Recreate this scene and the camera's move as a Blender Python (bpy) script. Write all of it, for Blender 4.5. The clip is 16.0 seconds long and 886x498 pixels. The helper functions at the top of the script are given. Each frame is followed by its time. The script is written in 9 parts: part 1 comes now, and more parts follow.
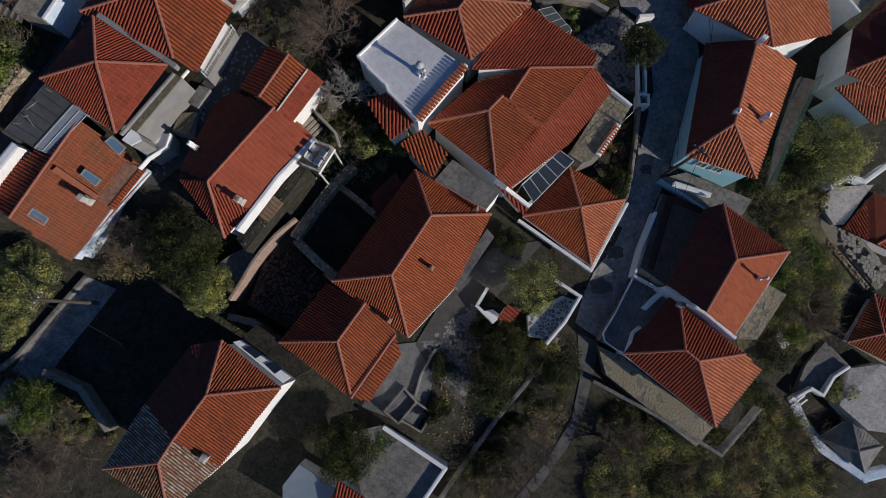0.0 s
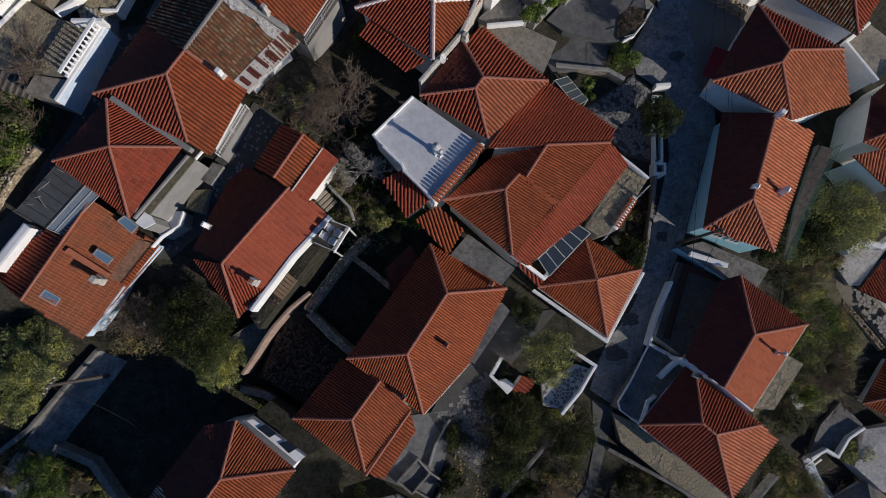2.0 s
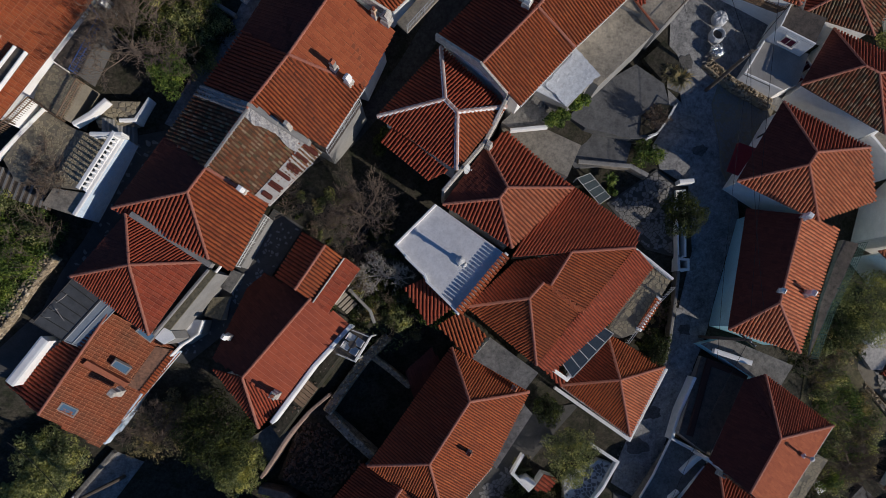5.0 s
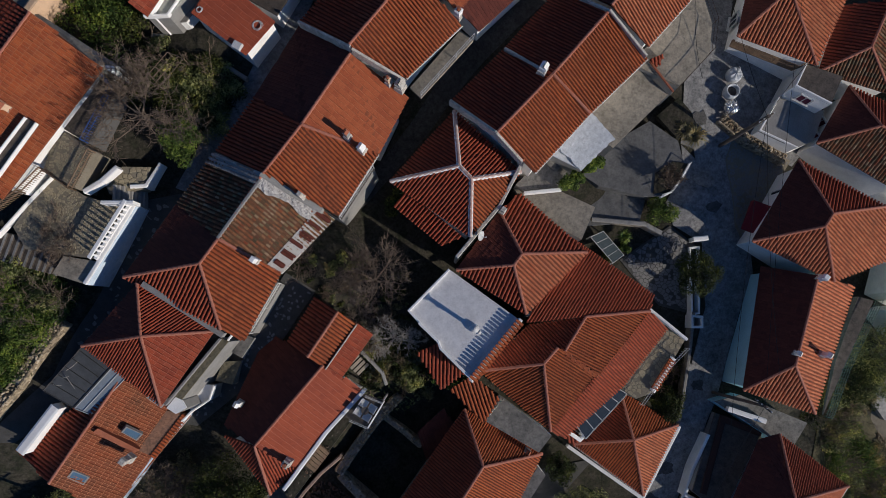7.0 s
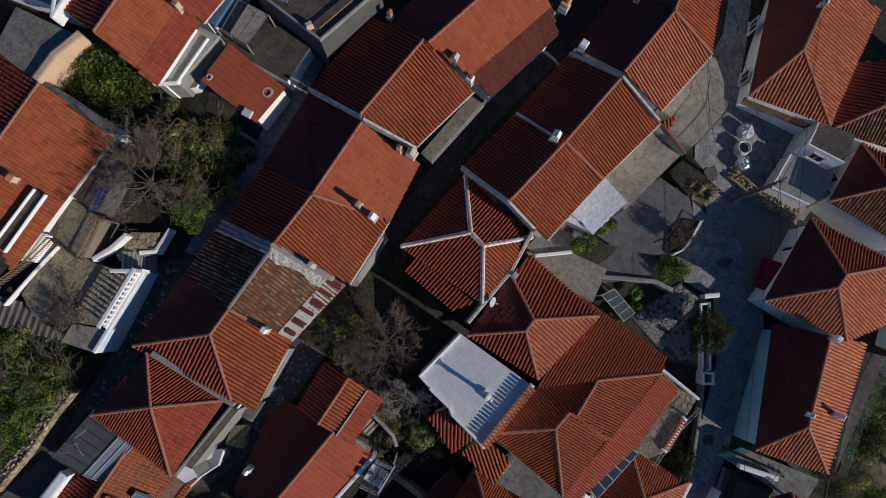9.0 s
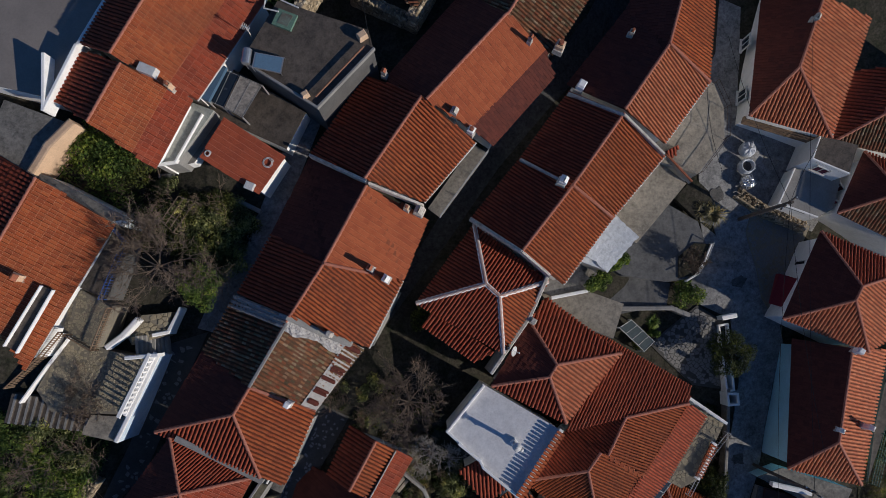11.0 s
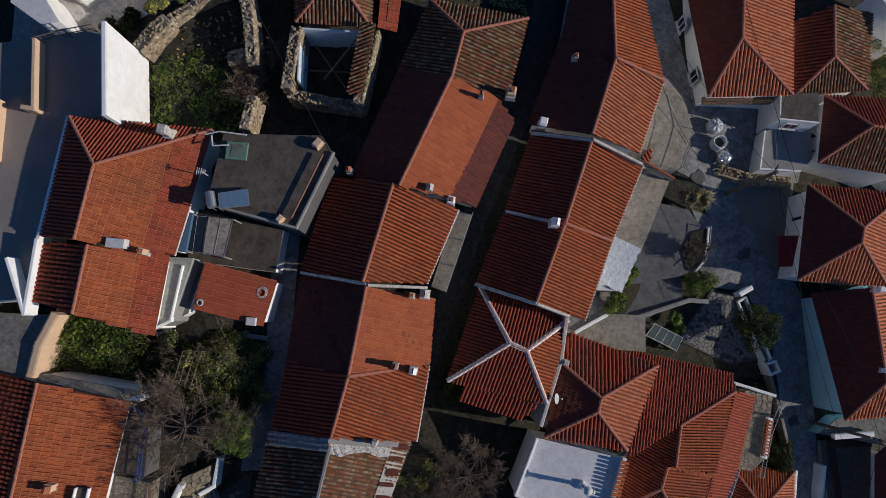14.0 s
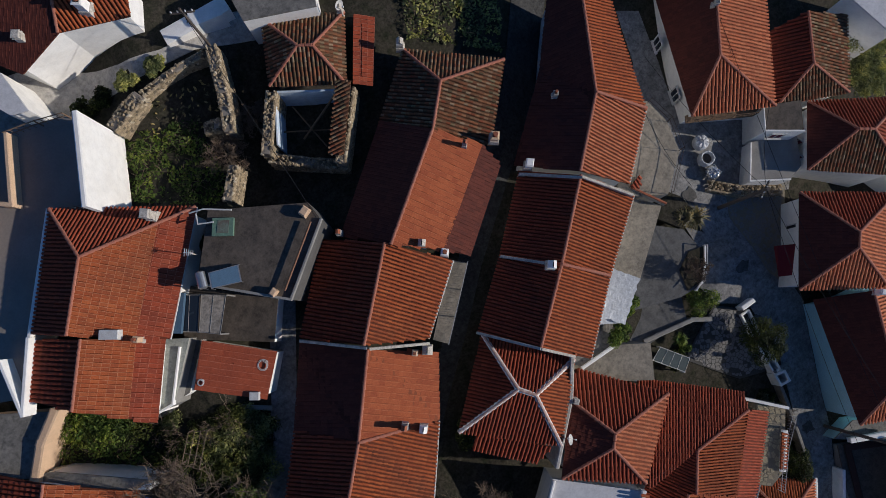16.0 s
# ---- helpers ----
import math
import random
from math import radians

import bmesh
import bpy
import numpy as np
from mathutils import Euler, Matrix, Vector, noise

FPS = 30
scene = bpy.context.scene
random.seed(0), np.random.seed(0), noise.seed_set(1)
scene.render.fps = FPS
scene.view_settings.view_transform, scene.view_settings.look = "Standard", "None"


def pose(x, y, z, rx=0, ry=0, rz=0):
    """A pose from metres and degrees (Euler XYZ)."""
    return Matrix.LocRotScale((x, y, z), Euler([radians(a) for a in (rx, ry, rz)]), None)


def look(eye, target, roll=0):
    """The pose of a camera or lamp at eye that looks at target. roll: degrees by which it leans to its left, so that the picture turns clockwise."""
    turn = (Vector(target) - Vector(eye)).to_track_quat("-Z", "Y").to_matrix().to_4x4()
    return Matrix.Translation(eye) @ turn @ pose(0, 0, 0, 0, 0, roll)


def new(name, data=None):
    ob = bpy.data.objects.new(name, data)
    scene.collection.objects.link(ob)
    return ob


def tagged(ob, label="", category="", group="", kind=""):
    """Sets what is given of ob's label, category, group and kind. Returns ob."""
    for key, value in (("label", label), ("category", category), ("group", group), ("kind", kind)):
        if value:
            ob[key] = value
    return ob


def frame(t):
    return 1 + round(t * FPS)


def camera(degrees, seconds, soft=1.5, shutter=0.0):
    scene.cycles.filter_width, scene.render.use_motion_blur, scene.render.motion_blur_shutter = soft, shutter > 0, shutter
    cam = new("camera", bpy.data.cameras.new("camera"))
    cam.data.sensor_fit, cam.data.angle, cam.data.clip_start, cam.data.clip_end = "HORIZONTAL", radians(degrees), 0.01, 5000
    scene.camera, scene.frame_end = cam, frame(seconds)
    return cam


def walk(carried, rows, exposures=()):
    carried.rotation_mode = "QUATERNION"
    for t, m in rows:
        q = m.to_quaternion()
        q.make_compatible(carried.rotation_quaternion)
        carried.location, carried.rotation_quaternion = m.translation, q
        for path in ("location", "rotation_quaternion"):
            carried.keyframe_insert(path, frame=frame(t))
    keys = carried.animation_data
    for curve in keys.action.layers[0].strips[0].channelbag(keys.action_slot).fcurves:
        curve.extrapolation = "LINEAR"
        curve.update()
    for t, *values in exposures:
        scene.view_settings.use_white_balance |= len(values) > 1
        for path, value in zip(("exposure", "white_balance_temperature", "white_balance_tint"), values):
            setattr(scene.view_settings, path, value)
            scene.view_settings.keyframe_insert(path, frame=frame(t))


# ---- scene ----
cam = camera(68.9, 16.0, 0.45)
METRES, EYE, TILT, LEAN, TURN = 32.0, 42.0, -83.7, -0.5, 0.0
ROWS = [
    (0.0, 0.0, 0.0, 0.0, 0.0, 0.0, -0.0),
    (0.5, -0.0077, 0.0036, 0.0401, 0.03, -0.01, 0.0),
    (1.0, -0.0165, 0.0073, 0.0807, 0.01, -0.02, -0.0),
    (1.5, -0.0252, 0.0106, 0.1215, -0.02, -0.06, -0.0),
    (2.0, -0.0335, 0.014, 0.1628, -0.04, -0.11, -0.0),
    (2.5, -0.0413, 0.0169, 0.2009, -0.04, -0.04, -0.01),
    (3.0, -0.0481, 0.0203, 0.2414, -0.04, -0.13, -0.03),
    (3.5, -0.0567, 0.0231, 0.276, -0.09, -0.04, -0.0),
    (6.0, -0.0927, 0.0399, 0.4436, -0.05, -0.14, 0.03),
    (6.5, -0.0992, 0.0425, 0.4739, -0.06, -0.16, 0.03),
    (7.0, -0.1056, 0.0448, 0.5098, -0.05, -0.22, 0.03),
    (7.5, -0.1094, 0.0465, 0.5406, 0.01, -0.31, 0.01),
    (8.0, -0.1156, 0.0482, 0.5726, -0.03, -0.22, 0.05),
    (8.5, -0.1195, 0.0508, 0.6025, -0.02, -0.25, 0.06),
    (9.0, -0.1271, 0.0538, 0.6348, -0.06, -0.23, 0.07),
    (11.5, -0.1674, 0.0712, 0.762, -1.01, -0.27, 8.14),
    (12.0, -0.1722, 0.0741, 0.7879, -1.33, -0.37, 11.11),
    (12.5, -0.1753, 0.0767, 0.8092, -1.63, -0.43, 13.65),
    (13.0, -0.1759, 0.08, 0.8351, -1.96, -0.52, 16.73),
    (13.5, -0.174, 0.0829, 0.8559, -2.27, -0.63, 19.38),
    (14.0, -0.168, 0.0861, 0.8803, -2.59, -0.8, 22.44),
    (14.5, -0.1616, 0.0892, 0.9, -2.9, -0.96, 24.84),
    (15.0, -0.1528, 0.0935, 0.9221, -3.23, -1.12, 27.39),
    (15.5, -0.1437, 0.0967, 0.94, -3.25, -1.08, 27.96),
    (16.0, -0.1304, 0.1009, 0.9657, -3.29, -1.1, 28.1),
]
walk(cam, [(t, pose(0, 0, EYE, TILT, LEAN, TURN) @ pose(METRES * x, METRES * y, METRES * z, 90 + pitch, roll, yaw)) for t, x, y, z, yaw, pitch, roll in ROWS], [(0.0, -0.56, 5700, 10), (16.0, -0.56, 5700, 10)])

# world, sun and exposure
SUN_AZ, SUN_EL = math.atan2(-0.56, 0.83), radians(21.0)
world = bpy.data.worlds.new("world")
scene.world = world
world.use_nodes = True
wn = world.node_tree
sky = wn.nodes.new("ShaderNodeTexSky")
sky.sky_type, sky.sun_disc = "NISHITA", False
sky.sun_elevation, sky.sun_rotation = SUN_EL, math.pi / 2 - SUN_AZ
sky.ozone_density, sky.dust_density, sky.air_density = 7.0, 0.1, 1.0
wn.nodes["Background"].inputs["Strength"].default_value = 0.09
wn.links.new(sky.outputs["Color"], wn.nodes["Background"].inputs["Color"])
sun = new("sun", bpy.data.lights.new("sun", "SUN"))
sun.data.energy, sun.data.angle, sun.data.color = 5.0, radians(0.5), (1.0, 0.85, 0.67)
sun.matrix_world = look((40, -30, 60), (40 - math.cos(SUN_AZ) * math.cos(SUN_EL), -30 - math.sin(SUN_AZ) * math.cos(SUN_EL), 60 - math.sin(SUN_EL)))


# ---- materials ----
def nodes_of(name, rough=0.85, metal=0.0):
    m = bpy.data.materials.new(name)
    m.use_nodes = True
    b = m.node_tree.nodes["Principled BSDF"]
    b.inputs["Roughness"].default_value, b.inputs["Metallic"].default_value = rough, metal
    b.inputs["Specular IOR Level"].default_value = 0.25
    return m, m.node_tree, b


def noise_node(nt, scale, detail=5.0, rough=0.6):
    co = nt.nodes.new("ShaderNodeNewGeometry")
    n = nt.nodes.new("ShaderNodeTexNoise")
    n.inputs["Scale"].default_value, n.inputs["Detail"].default_value, n.inputs["Roughness"].default_value = scale, detail, rough
    nt.links.new(co.outputs["Position"], n.inputs["Vector"])
    return n


def ramp(nt, src, stops):
    r = nt.nodes.new("ShaderNodeValToRGB")
    while len(r.color_ramp.elements) < len(stops):
        r.color_ramp.elements.new(0.5)
    for e, (p, c) in zip(r.color_ramp.elements, stops):
        e.position, e.color = p, (*c, 1)
    nt.links.new(src, r.inputs["Fac"])
    return r.outputs["Color"]


def blend(nt, kind, fac, a, b):
    m = nt.nodes.new("ShaderNodeMix")
    m.data_type, m.blend_type = "RGBA", kind
    for sock, v in ((m.inputs["Factor"], fac), (m.inputs["A"], a), (m.inputs["B"], b)):
        if isinstance(v, (int, float)):
            sock.default_value = v
        elif isinstance(v, tuple):
            sock.default_value = (*v, 1)
        else:
            nt.links.new(v, sock)
    return m.outputs["Result"]


def bump(nt, b, src, strength, dist=0.02):
    n = nt.nodes.new("ShaderNodeBump")
    n.inputs["Strength"].default_value, n.inputs["Distance"].default_value = strength, dist
    nt.links.new(src, n.inputs["Height"])
    nt.links.new(n.outputs["Normal"], b.inputs["Normal"])


def tile_mat(name, tones, grime, grime_amount, rough=0.8):
    """Clay tiles: each tile its own tone, with soot and lichen over all."""
    m, nt, b = nodes_of(name, rough)
    geo = nt.nodes.new("ShaderNodeNewGeometry")
    n = len(tones)
    col = ramp(nt, geo.outputs["Random Per Island"], [(i / (n - 1), tuple(0.84 * k for k in c)) for i, c in enumerate(tones)])
    big, fine = noise_node(nt, 0.55, 6, 0.65), noise_node(nt, 14, 4, 0.7)
    col = blend(nt, "MIX", ramp(nt, big.outputs["Fac"], [(0.42, (0, 0, 0)), (0.72, (grime_amount,) * 3)]), col, grime)
    col = blend(nt, "MULTIPLY", 1.0, col, ramp(nt, fine.outputs["Fac"], [(0.25, (0.6, 0.58, 0.56)), (0.6, (1, 1, 1))]))
    nt.links.new(col, b.inputs["Base Color"])
    bump(nt, b, fine.outputs["Fac"], 0.35, 0.012)
    return m


def plain_mat(name, base, dirt, scale=0.8, amount=0.6, rough=0.85, fine=18.0, relief=0.3, metal=0.0, grain=0.72, stain=0.0):
    m, nt, b = nodes_of(name, rough, metal)
    n1, n2 = noise_node(nt, scale, 7, 0.68), noise_node(nt, fine, 4, 0.7)
    col = blend(nt, "MIX", ramp(nt, n1.outputs["Fac"], [(0.4, (0, 0, 0)), (0.68, (amount,) * 3)]), base, dirt)
    col = blend(nt, "MULTIPLY", 1.0, col, ramp(nt, n2.outputs["Fac"], [(0.28, (grain,) * 3), (0.6, (1, 1, 1))]))
    if stain:
        n3 = noise_node(nt, scale * 3.3, 8, 0.75)
        col = blend(nt, "MULTIPLY", stain, col, ramp(nt, n3.outputs["Fac"], [(0.32, (0.35, 0.35, 0.36)), (0.5, (1, 1, 1)), (0.64, (1.35, 1.33, 1.3))]))
    nt.links.new(col, b.inputs["Base Color"])
    bump(nt, b, n2.outputs["Fac"], relief, 0.02)
    return m


def piece_mat(name, tones, rough=0.85, fine=12.0):
    """Stones and the like: a tone for each piece."""
    m, nt, b = nodes_of(name, rough)
    info = nt.nodes.new("ShaderNodeNewGeometry")
    n = len(tones)
    col = ramp(nt, info.outputs["Random Per Island"], [(i / (n - 1), c) for i, c in enumerate(tones)])
    f = noise_node(nt, fine, 5, 0.7)
    col = blend(nt, "MULTIPLY", 1.0, col, ramp(nt, f.outputs["Fac"], [(0.25, (0.55, 0.55, 0.55)), (0.65, (1, 1, 1))]))
    nt.links.new(col, b.inputs["Base Color"])
    bump(nt, b, f.outputs["Fac"], 0.5, 0.02)
    return m


def leaf_mat(name, tones):
    m, nt, b = nodes_of(name, 0.6)
    info = nt.nodes.new("ShaderNodeNewGeometry")
    n = len(tones)
    col = ramp(nt, info.outputs["Random Per Island"], [(0.15 + 0.7 * i / (n - 1), c) for i, c in enumerate(tones)])
    # Cool dark to warm bright blotches paint shade and sun onto the leaves.
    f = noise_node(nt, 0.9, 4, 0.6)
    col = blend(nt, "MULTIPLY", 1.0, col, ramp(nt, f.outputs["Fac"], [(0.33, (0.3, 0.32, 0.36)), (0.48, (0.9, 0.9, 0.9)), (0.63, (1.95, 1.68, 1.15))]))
    nt.links.new(col, b.inputs["Base Color"])
    thin = nt.nodes.new("ShaderNodeBsdfTranslucent")
    nt.links.new(col, thin.inputs["Color"])
    mix = nt.nodes.new("ShaderNodeMixShader")
    mix.inputs["Fac"].default_value = 0.38
    nt.links.new(b.outputs["BSDF"], mix.inputs[1])
    nt.links.new(thin.outputs["BSDF"], mix.inputs[2])
    nt.links.new(mix.outputs["Shader"], nt.nodes["Material Output"].inputs["Surface"])
    return m


TILE = {
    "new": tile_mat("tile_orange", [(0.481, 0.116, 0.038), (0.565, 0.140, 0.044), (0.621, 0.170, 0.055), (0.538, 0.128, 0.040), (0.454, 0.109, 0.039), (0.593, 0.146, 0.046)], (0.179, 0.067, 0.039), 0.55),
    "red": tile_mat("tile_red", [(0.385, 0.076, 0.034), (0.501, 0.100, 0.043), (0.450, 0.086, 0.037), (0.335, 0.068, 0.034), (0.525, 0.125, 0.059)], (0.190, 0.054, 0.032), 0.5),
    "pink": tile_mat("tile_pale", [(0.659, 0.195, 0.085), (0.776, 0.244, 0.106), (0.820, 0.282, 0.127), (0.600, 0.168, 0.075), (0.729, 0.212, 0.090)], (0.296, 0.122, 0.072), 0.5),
    # Dark red tiles; also the painted shade of planes turned from the sun.
    "maroon": tile_mat("tile_maroon_and_shade", [(0.14, 0.037, 0.025), (0.185, 0.05, 0.032), (0.16, 0.042, 0.028), (0.12, 0.034, 0.025)], (0.08, 0.026, 0.02), 0.45),
    "brick": tile_mat("tile_brick_red", [(0.42, 0.095, 0.044), (0.48, 0.112, 0.052), (0.45, 0.105, 0.048), (0.38, 0.084, 0.041)], (0.26, 0.065, 0.038), 0.6),
    "smooth": tile_mat("tile_smooth", [(0.448, 0.113, 0.043), (0.538, 0.147, 0.056), (0.482, 0.127, 0.048), (0.403, 0.098, 0.040)], (0.302, 0.078, 0.036), 0.5),
    "old": tile_mat("tile_old", [(0.15, 0.07, 0.04), (0.32, 0.12, 0.055), (0.4, 0.2, 0.1), (0.3, 0.075, 0.035), (0.11, 0.08, 0.045), (0.46, 0.32, 0.2), (0.22, 0.085, 0.045), (0.3, 0.24, 0.13)], (0.12, 0.1, 0.05), 0.4, 0.9),
}
TILE["pale_old"] = tile_mat("tile_pale_old", [(0.48, 0.36, 0.27), (0.62, 0.5, 0.4), (0.36, 0.17, 0.1), (0.52, 0.29, 0.19), (0.26, 0.17, 0.12), (0.72, 0.64, 0.56), (0.55, 0.4, 0.3)], (0.3, 0.24, 0.18), 0.4, 0.9)
# Channels darker than the tiles: shade between the ribs put into the colour.
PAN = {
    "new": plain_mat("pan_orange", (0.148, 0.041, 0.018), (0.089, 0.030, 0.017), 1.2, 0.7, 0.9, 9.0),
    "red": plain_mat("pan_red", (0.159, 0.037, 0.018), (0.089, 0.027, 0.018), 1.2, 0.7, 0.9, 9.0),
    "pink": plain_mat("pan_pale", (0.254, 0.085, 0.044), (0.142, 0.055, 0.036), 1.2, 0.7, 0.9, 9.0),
    "maroon": plain_mat("pan_maroon_and_shade", (0.090, 0.025, 0.017), (0.066, 0.020, 0.015), 1.2, 0.7, 0.9, 9.0),
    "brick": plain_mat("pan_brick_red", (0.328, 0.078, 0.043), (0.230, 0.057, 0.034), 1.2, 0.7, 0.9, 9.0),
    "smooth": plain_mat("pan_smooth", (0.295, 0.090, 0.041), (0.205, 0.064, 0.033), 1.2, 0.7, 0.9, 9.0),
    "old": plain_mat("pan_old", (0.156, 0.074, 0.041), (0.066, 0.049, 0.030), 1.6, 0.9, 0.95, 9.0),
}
RIDGE = tile_mat("ridge_clay", [(0.4, 0.1, 0.05), (0.54, 0.17, 0.1), (0.52, 0.21, 0.14), (0.44, 0.12, 0.065)], (0.56, 0.27, 0.19), 0.45)
RIDGE_WHITE = tile_mat("ridge_mortared", [(0.62, 0.36, 0.29), (0.85, 0.74, 0.68), (0.58, 0.3, 0.22), (0.8, 0.66, 0.58)], (0.85, 0.79, 0.74), 0.7)
WALL = {
    "white": plain_mat("whitewash", (0.93, 0.92, 0.89), (0.72, 0.69, 0.63), 0.6, 0.4, grain=0.9, relief=0.12, stain=0.15),
    "cream": plain_mat("cream_plaster", (0.74, 0.52, 0.34), (0.52, 0.36, 0.24), 0.7, 0.5),
    "blue": plain_mat("pale_blue_plaster", (0.45, 0.75, 0.84), (0.34, 0.55, 0.62), 0.6, 0.5),
    # Pale blue limewash; on white walls it paints the blue of their shade.
    "bluewash_and_shade": plain_mat("blue_limewash_and_shade", (0.55, 0.68, 0.82), (0.8, 0.82, 0.84), 0.9, 0.7, grain=0.85, relief=0.15, stain=0.3),
    "stone": plain_mat("rubble_wall", (0.33, 0.29, 0.24), (0.15, 0.135, 0.115), 2.6, 0.9, 0.95, 7.0, 0.9),
    "dark": plain_mat("dark_render", (0.13, 0.125, 0.12), (0.08, 0.08, 0.078), 0.8, 0.6),
    "grey": plain_mat("grey_render", (0.32, 0.31, 0.29), (0.19, 0.185, 0.18), 0.8, 0.6),
}
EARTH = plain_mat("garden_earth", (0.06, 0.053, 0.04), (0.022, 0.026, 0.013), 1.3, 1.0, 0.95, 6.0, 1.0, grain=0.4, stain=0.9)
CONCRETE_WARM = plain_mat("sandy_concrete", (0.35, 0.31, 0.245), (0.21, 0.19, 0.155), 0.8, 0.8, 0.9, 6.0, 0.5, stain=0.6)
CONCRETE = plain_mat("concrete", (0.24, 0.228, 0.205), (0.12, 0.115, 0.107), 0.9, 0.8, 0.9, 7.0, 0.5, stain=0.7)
ROADWAY = plain_mat("worn_concrete_lane", (0.29, 0.288, 0.285), (0.15, 0.15, 0.15), 0.9, 0.9, 0.9, 7.0, 0.7, grain=0.6, stain=0.85)
YARD = plain_mat("old_yard_concrete", (0.16, 0.16, 0.158), (0.1, 0.1, 0.1), 0.6, 0.8, 0.9, 7.0, 0.5, grain=0.75, stain=0.5)
PLASTER_ROOF = plain_mat("painted_roof_slab", (0.68, 0.68, 0.69), (0.5, 0.5, 0.51), 0.8, 0.5, 0.7, 10.0, 0.2, grain=0.88, stain=0.25)
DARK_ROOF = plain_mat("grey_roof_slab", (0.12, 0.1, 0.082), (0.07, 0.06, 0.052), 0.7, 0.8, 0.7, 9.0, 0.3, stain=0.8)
WOOD = plain_mat("weathered_wood", (0.24, 0.16, 0.1), (0.12, 0.09, 0.065), 3.0, 0.7, 0.85, 25.0)
METAL_WHITE = plain_mat("white_painted_iron", (0.7, 0.7, 0.68), (0.45, 0.4, 0.35), 4.0, 0.4, 0.5)
BARK = plain_mat("bark", (0.15, 0.115, 0.085), (0.08, 0.065, 0.05), 6.0, 0.7, 0.95, 30.0)
TWIG = plain_mat("bare_twigs", (0.225, 0.17, 0.125), (0.13, 0.1, 0.075), 5.0, 0.7, 0.95, 30.0)
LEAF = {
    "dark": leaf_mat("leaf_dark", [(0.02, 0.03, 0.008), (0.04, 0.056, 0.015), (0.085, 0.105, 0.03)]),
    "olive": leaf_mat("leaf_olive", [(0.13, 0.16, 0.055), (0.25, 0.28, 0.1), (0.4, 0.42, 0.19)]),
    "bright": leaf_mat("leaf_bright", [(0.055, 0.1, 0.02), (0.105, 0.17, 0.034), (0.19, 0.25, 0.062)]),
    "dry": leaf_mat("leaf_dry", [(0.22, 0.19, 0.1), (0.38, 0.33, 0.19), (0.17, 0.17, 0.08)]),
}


# ---- building helpers ----
def thing(name, at, label, category, group=""):
    ob = new(name)
    ob.location = at
    ob.empty_display_size = 0.3
    return tagged(ob, label, category, group)


def mesh_ob(name, verts, faces, material, parent=None, label="", kind=""):
    me = bpy.data.meshes.new(name)
    me.from_pydata([tuple(v) for v in verts], [], [tuple(f) for f in faces])
    me.materials.append(material)
    me.update()
    ob = new(name, me)
    if parent is not None:
        ob.parent = parent
        root = parent
        off = Vector((0, 0, 0))
        while root is not None:
            off += root.location
            root = root.parent
        ob.location = -off
    if label:
        ob["label"] = label
    if kind:
        ob["kind"] = kind
    return ob


def box_mesh(cx, cy, z0, lx, ly, h, turn=0.0, taper=1.0, bevel=0.03):
    """Corner points and faces of a block with chamfered upper edges; turn in degrees."""
    c, s = math.cos(radians(turn)), math.sin(radians(turn))
    v, b = [], min(bevel, lx / 3, ly / 3, h / 3)
    for z, k, d in ((z0, 1, 0), (z0 + h - b, taper, 0), (z0 + h, taper, b)):
        for sx, sy in ((-1, -1), (1, -1), (1, 1), (-1, 1)):
            x, y = sx * (lx / 2 * k - d), sy * (ly / 2 * k - d)
            v.append((cx + c * x - s * y, cy + s * x + c * y, z))
    f = [(3, 2, 1, 0), (8, 9, 10, 11)]
    for r in (0, 4):
        f += [(r + i, r + (i + 1) % 4, r + 4 + (i + 1) % 4, r + 4 + i) for i in range(4)]
    return v, f


def merge(parts):
    v, f = [], []
    for pv, pf in parts:
        k = len(v)
        v += list(pv)
        f += [tuple(i + k for i in q) for q in pf]
    return v, f


def tube_mesh(path, radii, sides=6):
    v, f = [], []
    n = len(path)
    for i, p in enumerate(path):
        a = Vector(path[min(i + 1, n - 1)]) - Vector(path[max(i - 1, 0)])
        if a.length < 1e-6:
            a = Vector((0, 0, 1))
        a.normalize()
        e = a.cross(Vector((0.31, 0.17, 0.93)))
        if e.length < 0.05:
            e = a.cross(Vector((1, 0, 0)))
        e.normalize()
        g = a.cross(e)
        for k in range(sides):
            w = 2 * math.pi * k / sides
            v.append(Vector(p) + radii[i] * (math.cos(w) * e + math.sin(w) * g))
    for i in range(n - 1):
        for k in range(sides):
            f.append((i * sides + k, i * sides + (k + 1) % sides, (i + 1) * sides + (k + 1) % sides, (i + 1) * sides + k))
    f += [tuple(range(sides - 1, -1, -1)), tuple((n - 1) * sides + k for k in range(sides))]
    return v, f


